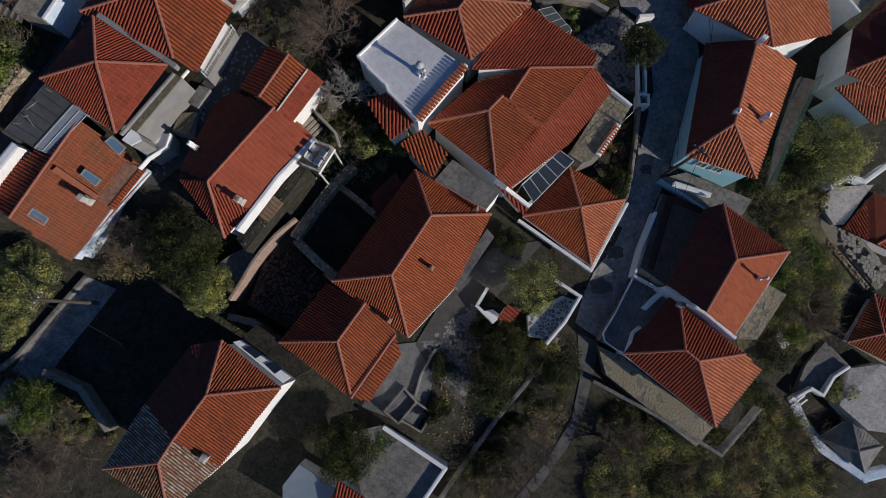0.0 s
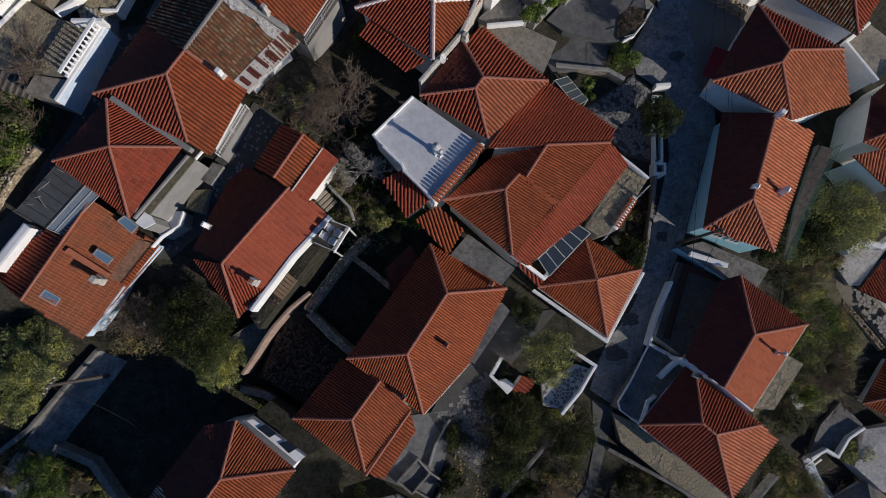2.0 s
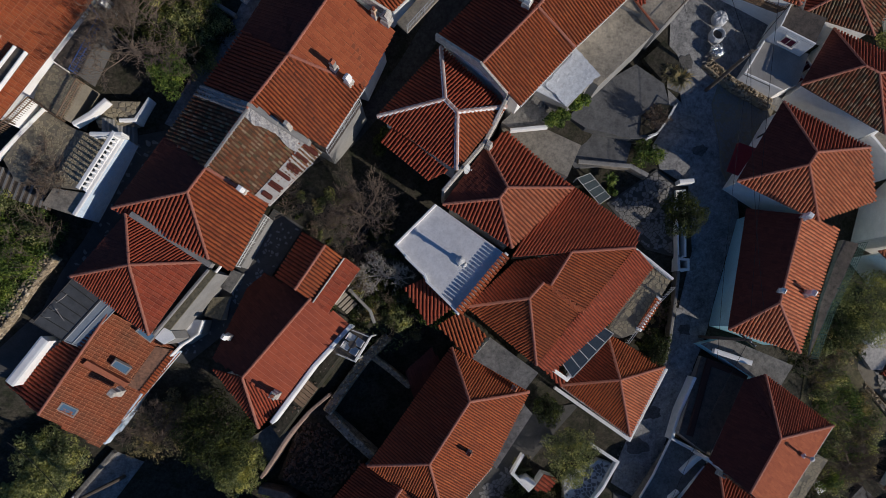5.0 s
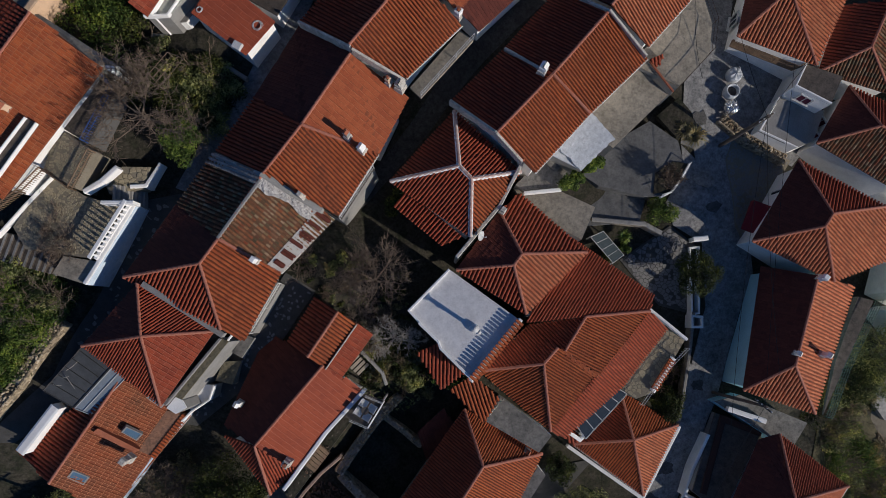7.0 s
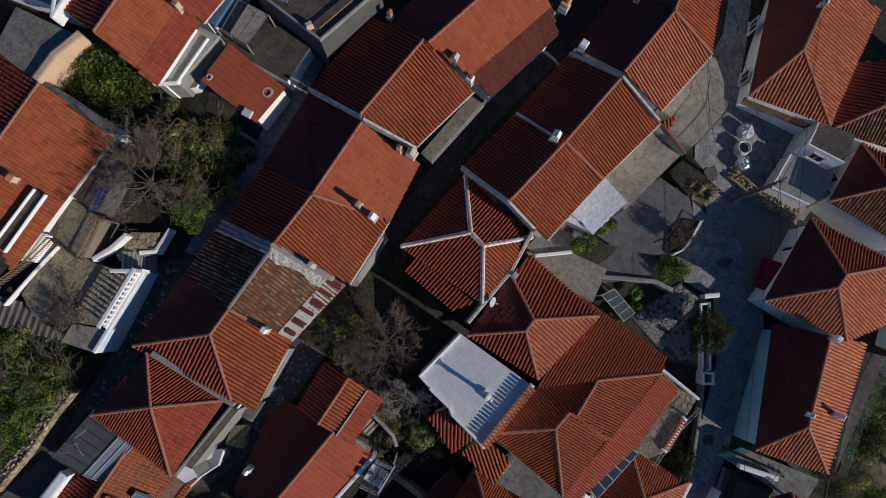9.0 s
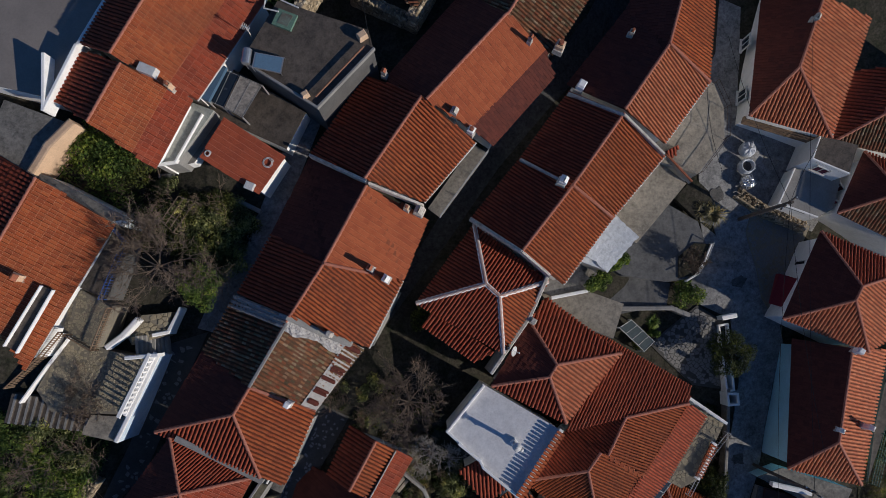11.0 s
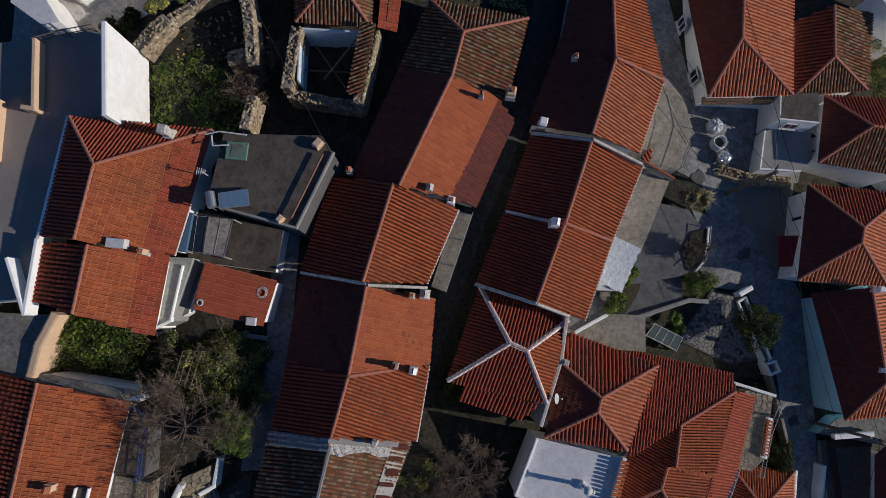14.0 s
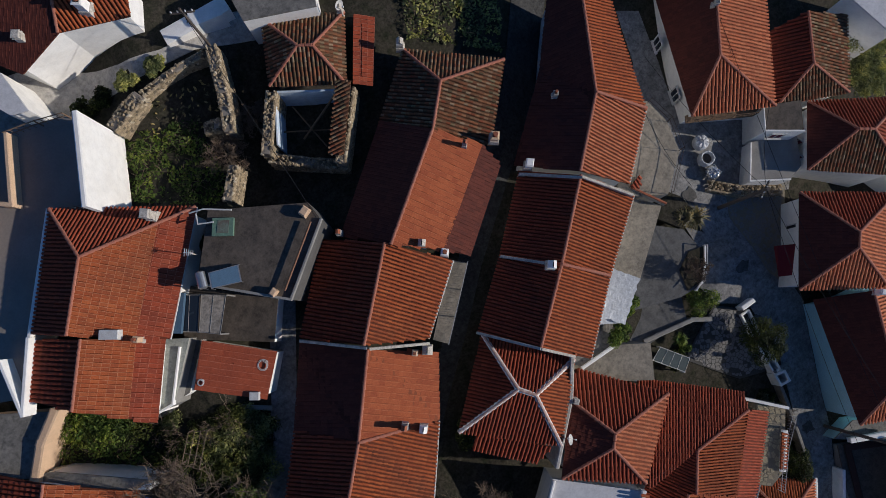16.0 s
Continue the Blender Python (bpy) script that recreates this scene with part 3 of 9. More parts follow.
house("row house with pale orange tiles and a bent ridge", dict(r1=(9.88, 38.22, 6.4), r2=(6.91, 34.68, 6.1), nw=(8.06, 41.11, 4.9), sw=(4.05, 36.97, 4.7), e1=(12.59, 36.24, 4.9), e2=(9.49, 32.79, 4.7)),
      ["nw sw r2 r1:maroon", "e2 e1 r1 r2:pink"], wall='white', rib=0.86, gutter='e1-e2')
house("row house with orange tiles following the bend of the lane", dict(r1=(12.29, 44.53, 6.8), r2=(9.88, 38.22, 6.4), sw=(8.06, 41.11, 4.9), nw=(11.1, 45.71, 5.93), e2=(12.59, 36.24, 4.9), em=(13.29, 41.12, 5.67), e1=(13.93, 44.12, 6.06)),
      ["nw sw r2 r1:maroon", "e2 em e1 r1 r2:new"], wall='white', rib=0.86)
house("square hipped house with red tiles and mortared white hips", dict(a=(-2.05, 25.42, 4.45), b=(-1.32, 24.65, 4.4), w=(-6.24, 24.71, 3.25), s=(-1.35, 21.26, 3.5), n=(-2.29, 29.14, 3.4), e=(1.77, 25.26, 3.6)),
      ["n w a:red", "w s b a:red", "s e b:new", "e n a b:red"], wall='white', white_ridge=True, rib=0.88)
house("porch roof with red tiles under a hipped house", dict(a=(-5.28, 24.21, 3.0), b=(-1.83, 21.34, 3.1), c=(-3.03, 20.83, 2.6), d=(-6.06, 23.35, 2.5)),
      ["a d c b:red"], wall='white', name='porch', eave=0.2, base=2.2)
house("house with orange tiles, brown ledge and three roof windows", dict(r1=(-22.78, 12.67, 1.9), r2=(-26.91, 6.4, 1.6), s=(-24.43, 3.95, -1.0), e1=(-19.54, 10.09, -1.22), w2=(-29.61, 8.1, 0.6), w1=(-26.19, 10.58, 1.22)),
      ["w1 w2 r2 r1:red", "s e1 r1 r2:worn_grid"], wall='bluewash_and_shade')
house("house with broad orange tiles above a walled garden", dict(r1=(-25.99, 33.28, 7.8), r2=(-29.57, 27.51, 7.8), e1=(-22.57, 30.58, 6.4), e2=(-27.8, 23.01, 6.3), w1=(-30.47, 36.34, 6.6), w2=(-34.13, 30.34, 6.6)),
      ["w1 w2 r2 r1:red", "e2 e1 r1 r2:grid"], wall='white')
house("big house with orange roman tiles and a hipped end", dict(a=(-18.77, 42.5, 9.4), r=(-21.03, 39.22, 9.3), nw=(-19.51, 45.89, 8.4), ne=(-12.9, 42.66, 7.5), e=(-17.26, 36.94, 7.46), w=(-23.04, 40.34, 8.34), m=(-18.58, 37.74, 8.104), n=(-14.95, 42.604, 8.165)),
      ["nw w r a:red", "m n a r:grid", "e ne n m:red_grid", "ne nw a n:red"], wall='white', rib=0.86, gutter='nw-w e-ne')
house("lower wing of the big house with orange roman tiles", dict(r=(-20.67, 38.83, 8.9), q=(-22.59, 35.76, 8.85), w=(-23.24, 40.11, 8.0), w2=(-24.93, 37.53, 7.94), e=(-17.53, 37.08, 7.3), e2=(-19.82, 33.35, 7.22), m=(-18.66, 37.71, 7.876), m2=(-20.82, 34.22, 7.807)),
      ["w w2 q r:red", "m2 m r q:grid", "e2 e m m2:red_grid"], wall='white', rib=1.00)
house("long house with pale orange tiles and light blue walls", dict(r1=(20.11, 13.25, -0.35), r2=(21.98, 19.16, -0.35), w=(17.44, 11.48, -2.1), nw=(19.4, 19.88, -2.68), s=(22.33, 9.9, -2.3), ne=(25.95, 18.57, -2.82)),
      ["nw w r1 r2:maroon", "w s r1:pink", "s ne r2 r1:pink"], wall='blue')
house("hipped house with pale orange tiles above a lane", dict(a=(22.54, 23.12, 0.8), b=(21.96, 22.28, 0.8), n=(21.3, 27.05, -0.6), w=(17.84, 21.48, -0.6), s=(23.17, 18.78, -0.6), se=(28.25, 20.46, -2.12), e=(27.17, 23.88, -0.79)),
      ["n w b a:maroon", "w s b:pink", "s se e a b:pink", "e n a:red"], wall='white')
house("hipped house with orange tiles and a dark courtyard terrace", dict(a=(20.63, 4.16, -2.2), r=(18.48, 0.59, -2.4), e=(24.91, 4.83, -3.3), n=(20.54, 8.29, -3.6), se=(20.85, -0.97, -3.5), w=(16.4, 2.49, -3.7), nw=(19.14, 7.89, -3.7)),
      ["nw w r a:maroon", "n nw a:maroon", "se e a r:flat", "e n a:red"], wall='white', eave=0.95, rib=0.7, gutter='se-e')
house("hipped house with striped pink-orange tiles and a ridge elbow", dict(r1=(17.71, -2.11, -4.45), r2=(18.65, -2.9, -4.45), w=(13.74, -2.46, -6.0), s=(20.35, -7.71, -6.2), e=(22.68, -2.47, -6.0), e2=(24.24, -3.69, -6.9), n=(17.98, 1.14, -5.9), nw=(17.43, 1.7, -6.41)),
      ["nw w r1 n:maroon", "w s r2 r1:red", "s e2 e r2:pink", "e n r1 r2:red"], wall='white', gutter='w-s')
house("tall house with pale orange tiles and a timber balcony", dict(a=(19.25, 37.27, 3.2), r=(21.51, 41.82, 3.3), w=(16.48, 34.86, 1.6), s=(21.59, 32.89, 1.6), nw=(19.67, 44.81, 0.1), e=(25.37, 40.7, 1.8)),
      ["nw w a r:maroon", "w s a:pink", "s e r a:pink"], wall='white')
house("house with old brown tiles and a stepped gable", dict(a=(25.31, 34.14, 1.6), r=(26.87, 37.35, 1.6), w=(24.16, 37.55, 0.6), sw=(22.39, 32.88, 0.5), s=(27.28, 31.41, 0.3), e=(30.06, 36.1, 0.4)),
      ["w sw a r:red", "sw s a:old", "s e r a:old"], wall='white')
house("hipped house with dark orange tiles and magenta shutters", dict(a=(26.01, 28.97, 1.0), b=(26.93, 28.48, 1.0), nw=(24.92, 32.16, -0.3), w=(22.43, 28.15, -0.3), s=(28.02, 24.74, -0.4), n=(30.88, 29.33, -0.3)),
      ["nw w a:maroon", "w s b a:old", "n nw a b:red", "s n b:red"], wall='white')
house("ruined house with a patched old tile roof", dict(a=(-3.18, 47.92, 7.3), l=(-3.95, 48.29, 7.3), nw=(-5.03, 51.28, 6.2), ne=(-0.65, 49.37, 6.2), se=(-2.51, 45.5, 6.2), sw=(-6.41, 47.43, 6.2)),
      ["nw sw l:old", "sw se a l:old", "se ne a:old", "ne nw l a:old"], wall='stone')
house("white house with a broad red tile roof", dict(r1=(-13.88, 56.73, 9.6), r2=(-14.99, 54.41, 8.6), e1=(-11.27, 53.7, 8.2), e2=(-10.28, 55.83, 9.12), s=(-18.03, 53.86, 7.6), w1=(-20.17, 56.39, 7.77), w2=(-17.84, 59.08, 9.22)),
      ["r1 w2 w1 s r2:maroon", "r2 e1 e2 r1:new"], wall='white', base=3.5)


# ---- flat roofs, terraces, lanes, walls ----
def slab(name, label, category, top, material, down=None, kind="", lip=0.0, wall=None):
    """A flat-topped block over a plan outline, standing on the ground; wall: the material of the body under the top sheet."""
    plan = [(p[0], p[1]) for p in top]
    if area2(plan) < 0:
        plan, top = plan[::-1], top[::-1]
    low = min(ground_z(*p) for p in plan) - 0.4 if down is None else min(p[2] for p in top) - down
    if wall is None:
        v, f = prism(plan, [p[2] for p in top], low)
        ob = mesh_ob(name, v, f, material)
    else:
        cx, cy = sum(p[0] for p in plan) / len(plan), sum(p[1] for p in plan) / len(plan)
        ob = thing(name, (cx, cy, low), label, category)
        v, f = prism(plan, [p[2] - 0.12 for p in top], low)
        mesh_ob("wall", v, f, wall, ob)
        big = inset(plan, -lip)
        n = len(big)
        v = [(x, y, p[2] - 0.12) for (x, y), p in zip(big, top)] + [(x, y, p[2]) for (x, y), p in zip(big, top)]
        f = [tuple(range(n - 1, -1, -1)), tuple(range(n, 2 * n))] + [(i, (i + 1) % n, n + (i + 1) % n, n + i) for i in range(n)]
        mesh_ob("roof_slab", v, f, material, ob)
    return tagged(ob, label, category, kind=kind)


def drape(name, label, category, plan, material, lift=0.06, step=1.0, kind="structure"):
    """A sheet of paving laid on the hillside."""
    bm = bmesh.new()
    if area2([(p[0], p[1]) for p in plan]) < 0:
        plan = plan[::-1]
    bm.faces.new([bm.verts.new((p[0], p[1], 0)) for p in plan])
    for axis in (0, 1):
        lo, hi = min(p[axis] for p in plan), max(p[axis] for p in plan)
        k = math.floor(lo / step) + 1
        while k * step < hi:
            co, no = [0, 0, 0], [0, 0, 0]
            co[axis], no[axis] = k * step, 1
            bmesh.ops.bisect_plane(bm, geom=bm.verts[:] + bm.edges[:] + bm.faces[:], plane_co=co, plane_no=no)
            k += 1
    for v in bm.verts:
        v.co.z = ground_z(v.co.x, v.co.y) + lift
    ext = bmesh.ops.extrude_face_region(bm, geom=bm.faces[:])
    for v in [g for g in ext["geom"] if isinstance(g, bmesh.types.BMVert)]:
        v.co.z -= 0.25
    bmesh.ops.recalc_face_normals(bm, faces=bm.faces[:])
    me = bpy.data.meshes.new(name)
    bm.to_mesh(me)
    bm.free()
    me.materials.append(material)
    return tagged(new(name, me), label, category, kind=kind)


def clip_half(poly, nx, ny, c):
    out = []
    for (ax, ay), (bx, by) in zip(poly, poly[1:] + poly[:1]):
        da, db = ax * nx + ay * ny - c, bx * nx + by * ny - c
        if da <= 0:
            out.append((ax, ay))
        if da * db < 0:
            k = da / (da - db)
            out.append((ax + (bx - ax) * k, ay + (by - ay) * k))
    return out


def inside(x, y, poly):
    hit = False
    for (ax, ay), (bx, by) in zip(poly, poly[1:] + poly[:1]):
        if (ay > y) != (by > y) and x < (bx - ax) * (y - ay) / (by - ay) + ax:
            hit = not hit
    return hit


def shrink(poly, d):
    q = [p for i, p in enumerate(poly) if math.dist(p, poly[i - 1]) > 0.03]
    return inset(q, d) if len(q) > 2 else []


def flagstones(parent, plan, size, material, seed, height, joint=0.035, gap=0.0, name="flagstone", most=300):
    """Irregular flat stones fitted together inside a plan outline; height(x, y) gives the bed they lie on."""
    rnd = random.Random(seed)
    plan = [(p[0], p[1]) for p in plan]
    if area2(plan) < 0:
        plan = plan[::-1]
    x0, x1 = min(p[0] for p in plan), max(p[0] for p in plan)
    y0, y1 = min(p[1] for p in plan), max(p[1] for p in plan)
    seeds = []
    for _ in range(int((x1 - x0) * (y1 - y0) / size ** 2 * 14)):
        p = (rnd.uniform(x0 - size, x1 + size), rnd.uniform(y0 - size, y1 + size))
        r = size * rnd.choice((0.42, 0.6, 0.8, 1.05, 1.2))
        if all((p[0] - s[0]) ** 2 + (p[1] - s[1]) ** 2 > r * r for s in seeds):
            seeds.append(p)
    made, rest, n = 0, [], len(plan)
    convex = all((plan[i][0] - plan[i - 1][0]) * (plan[(i + 1) % n][1] - plan[i][1]) - (plan[i][1] - plan[i - 1][1]) * (plan[(i + 1) % n][0] - plan[i][0]) > -0.05 for i in range(n))
    for p in seeds:
        if not inside(p[0], p[1], plan) or rnd.random() < gap:
            continue
        cell = [(p[0] + dx * size * 1.6, p[1] + dy * size * 1.6) for dx, dy in ((-1, -1), (1, -1), (1, 1), (-1, 1))]
        for s in seeds:
            d2 = (s[0] - p[0]) ** 2 + (s[1] - p[1]) ** 2
            if s is not p and d2 < (size * 3.2) ** 2:
                nx, ny = s[0] - p[0], s[1] - p[1]
                cell = clip_half(cell, nx, ny, nx * (s[0] + p[0]) / 2 + ny * (s[1] + p[1]) / 2)
        ok = all(inside(x, y, plan) for x, y in cell)
        if not ok and convex:
            for (ax, ay), (bx, by) in zip(plan, plan[1:] + plan[:1]):
                cell = clip_half(cell, by - ay, ax - bx, (by - ay) * ax + (ax - bx) * ay)
            ok = len(cell) > 2
        cell = shrink(cell, joint)
        if len(cell) < 3 or area2(cell) < size * size * 0.06 or not ok:
            continue
        cell = [(x + rnd.uniform(-0.5, 0.5) * joint, y + rnd.uniform(-0.5, 0.5) * joint) for x, y in cell]
        rise = rnd.uniform(0.014, 0.03)
        crown = shrink(cell, 0.02)
        if len(crown) != len(cell):
            continue
        n = len(cell)
        v = [(x, y, height(x, y) - 0.03) for x, y in cell] + [(x, y, height(x, y) + rise * 0.6) for x, y in cell] + [(x, y, height(x, y) + rise) for x, y in crown]
        f = [tuple(range(2 * n, 3 * n))] + [(r + i, r + (i + 1) % n, r + n + (i + 1) % n, r + n + i) for r in (0, n) for i in range(n)]
        if made < most:
            mesh_ob(name, v, f, material, parent)
            made += 1
        else:
            rest.append((v, f))
    if rest:
        v, f = merge(rest)
        mesh_ob("far_stones", v, f, material, parent, kind="stuff")


def flat_at(top):
    """The height of the plane through the first three corners of a slab."""
    a, b, c = (Vector(p) for p in top[:3])
    n = (b - a).cross(c - a)
    return lambda x, y: a.z - (n.x * (x - a.x) + n.y * (y - a.y)) / n.z


def wall_run(label, line, thick, material, coping=None, name="garden_wall", foot=None, category="wall"):
    """A wall with a rounded coping along a line of top points."""
    root = thing(name, (line[0][0], line[0][1], ground_z(line[0][0], line[0][1])), label, category)
    body, top = [], []
    for k_, (a, b) in enumerate(zip(line, line[1:])):
        up = 0.006 * (k_ % 3)
        a, b = (a[0], a[1], a[2] + up), (b[0], b[1], b[2] + up)
        d = Vector((b[0] - a[0], b[1] - a[1], 0))
        if d.length < 0.02:
            continue
        d.normalize()
        s = Vector((-d.y, d.x, 0)) * thick / 2
        a0, b0 = Vector(a) - d * thick * 0.45, Vector(b) + d * thick * 0.45
        za = (ground_z(a[0], a[1]) - 0.3) if foot is None else a[2] - foot
        zb = (ground_z(b[0], b[1]) - 0.3) if foot is None else b[2] - foot
        za, zb = min(za, a[2] - 0.15), min(zb, b[2] - 0.15)
        ring = [(a0 - s, za), (b0 - s, zb), (b0 + s, zb), (a0 + s, za)]
        v = [(p.x, p.y, z) for p, z in ring] + [(p.x, p.y, z) for p, z in ((a0 - s, a[2]), (b0 - s, b[2]), (b0 + s, b[2]), (a0 + s, a[2]))]
        body.append((v, [(3, 2, 1, 0), (4, 5, 6, 7)] + [(i, (i + 1) % 4, 4 + (i + 1) % 4, 4 + i) for i in range(4)]))
        w = s * 1.22
        v = []
        for k, h in ((1, 0.0), (1, 0.05), (0.6, 0.085)):
            v += [(p.x, p.y, p.z + h + 0.003) for p in (a0 - w * k, b0 - w * k, b0 + w * k, a0 + w * k)]
        f = [(3, 2, 1, 0), (8, 9, 10, 11)] + [(r + i, r + (i + 1) % 4, r + 4 + (i + 1) % 4, r + 4 + i) for r in (0, 4) for i in range(4)]
        top.append((v, f))
    mesh_ob("wall_body", *merge(body), material, root)
    mesh_ob("coping", *merge(top), coping or material, root)
    return root


def rubble_wall(label, line, thick, seed, drop=1.2, name="rubble_wall"):
    """A broken dry-stone wall: a core with loose uneven stones on its crown and faces."""
    rnd = random.Random(seed)
    root = thing(name, line[0], label, "wall")
    core, stones = [], []
    for a, b in zip(line, line[1:]):
        A, B = Vector(a), Vector(b)
        d = B - A
        n = max(2, int(d.length / 0.14))
        dd = Vector((d.x, d.y, 0)).normalized()
        s = Vector((-dd.y, dd.x, 0))
        mid = (A + B) / 2
        v, f = box_mesh(mid.x, mid.y, min(a[2], b[2]) - drop, math.hypot(d.x, d.y) + 0.1, thick * 0.85, drop - 0.12, math.degrees(math.atan2(d.y, d.x)))
        core.append((v, f))
        for i in range(n):
            for j in range(max(2, int(thick / 0.13))):
                p = A + d * ((i + rnd.random()) / n) + s * ((j + rnd.uniform(0.1, 0.9)) / max(2, int(thick / 0.13)) - 0.5) * thick
                z = p.z - rnd.uniform(0.05, 0.3)
                stones.append(box_mesh(p.x, p.y, z - 0.1, rnd.uniform(0.09, 0.24), rnd.uniform(0.08, 0.18), rnd.uniform(0.1, 0.2), rnd.uniform(0, 180), rnd.uniform(0.7, 0.95), 0.04))
            for side in (-1, 1):
                for h in range(int(drop / 0.22)):
                    p = A + d * ((i + rnd.random()) / n) + s * side * thick * 0.43
                    stones.append(box_mesh(p.x, p.y, p.z - 0.3 - 0.22 * h, rnd.uniform(0.18, 0.34), 0.16, rnd.uniform(0.14, 0.22), math.degrees(math.atan2(d.y, d.x)) + rnd.uniform(-14, 14), 0.85, 0.03))
    mesh_ob("wall_body", *merge(core), WALL["stone"], root)
    mesh_ob("stones", *merge(stones), STONE, root, kind="stuff")
    return root


STONE = piece_mat("field_stone", [(0.2, 0.155, 0.1), (0.44, 0.35, 0.22), (0.3, 0.24, 0.16), (0.56, 0.45, 0.3), (0.15, 0.125, 0.09), (0.35, 0.28, 0.19), (0.66, 0.57, 0.42)])
FLAG = piece_mat("flagstone_grey", [(0.14, 0.14, 0.14), (0.2, 0.198, 0.193), (0.27, 0.262, 0.25), (0.17, 0.167, 0.16), (0.32, 0.3, 0.27)])
FLAG_PALE = piece_mat("flagstone_pale", [(0.27, 0.23, 0.15), (0.36, 0.305, 0.2), (0.4, 0.345, 0.235), (0.31, 0.27, 0.185)])
JOINT_WHITE = plain_mat("limed_joints", (0.72, 0.71, 0.68), (0.5, 0.49, 0.46), 2.0, 0.6)
JOINT_MID = plain_mat("sandy_joints", (0.25, 0.22, 0.165), (0.17, 0.15, 0.115), 2.0, 0.7)
JOINT_DARK = plain_mat("mortar_joints", (0.085, 0.082, 0.078), (0.05, 0.05, 0.046), 2.0, 0.7)


def post_rail(label, line, high, material, name="railing", step=0.16, rod=0.012, rails=2, post=1.4):
    """An iron railing: posts, rails and thin bars along a line of foot points."""
    root = thing(name, line[0], label, "railing")
    bars = []
    for a, b in zip(line, line[1:]):
        A, B = Vector(a), Vector(b)
        up = Vector((0, 0, high))
        for k in range(rails):
            h = up * ((k + 1) / rails)
            mesh_ob("rail", *tube_mesh([A + h, B + h], [rod * 1.7] * 2), material, root)
        for i in range(int((B - A).length / post) + 1):
            p = A + (B - A) * (i / max(1, int((B - A).length / post)))
            mesh_ob("post", *tube_mesh([p, p + up * 1.02], [rod * 2.2] * 2), material, root)
        n = int((B - A).length / step)
        for i in range(1, n):
            p = A + (B - A) * (i / n)
            bars.append(tube_mesh([p + up * 0.08, p + up], [rod] * 2, 4))
    if bars:
        mesh_ob("bar_infill", *merge(bars), material, root, kind="stuff")
    return root


def balustrade(label, line, high, name="balustrade"):
    """White turned balusters between a plinth and a handrail."""
    root = thing(name, line[0], label, "balustrade")
    pv = [(0.0, 0.06), (0.08, 0.045), (0.2, 0.085), (0.36, 0.09), (0.6, 0.05), (0.85, 0.045), (1.0, 0.065)]
    for a, b in zip(line, line[1:]):
        A, B = Vector(a), Vector(b)
        d = B - A
        turn = math.degrees(math.atan2(d.y, d.x))
        m = (A + B) / 2
        mesh_ob("plinth", *box_mesh(m.x, m.y, m.z - 0.05, d.length + 0.2, 0.24, 0.15, turn), WALL["white"], root)
        mesh_ob("handrail", *box_mesh(m.x, m.y, m.z + high - 0.1, d.length + 0.2, 0.24, 0.1, turn), WALL["white"], root)
        n = max(2, int(d.length / 0.3))
        for i in range(n):
            p = A + d * ((i + 0.5) / n)
            mesh_ob("baluster", *tube_mesh([(p.x, p.y, p.z + 0.1 + t * (high - 0.2)) for t, _ in pv], [r for _, r in pv], 8), WALL["white"], root)
    return root


SOOT = plain_mat("soot", (0.03, 0.028, 0.026), (0.02, 0.02, 0.02), 3, 0.5)
CLAY = plain_mat("clay", (0.38, 0.13, 0.07), (0.2, 0.08, 0.05), 3, 0.6)
LEADING = plain_mat("grey_flashing", (0.3, 0.29, 0.28), (0.2, 0.19, 0.18), 2, 0.6)


CHALK = plain_mat("dirty_chimney_plaster", (0.66, 0.62, 0.55), (0.36, 0.31, 0.26), 3.0, 0.8, 0.9, 14.0, 0.7, grain=0.6, stain=0.5)


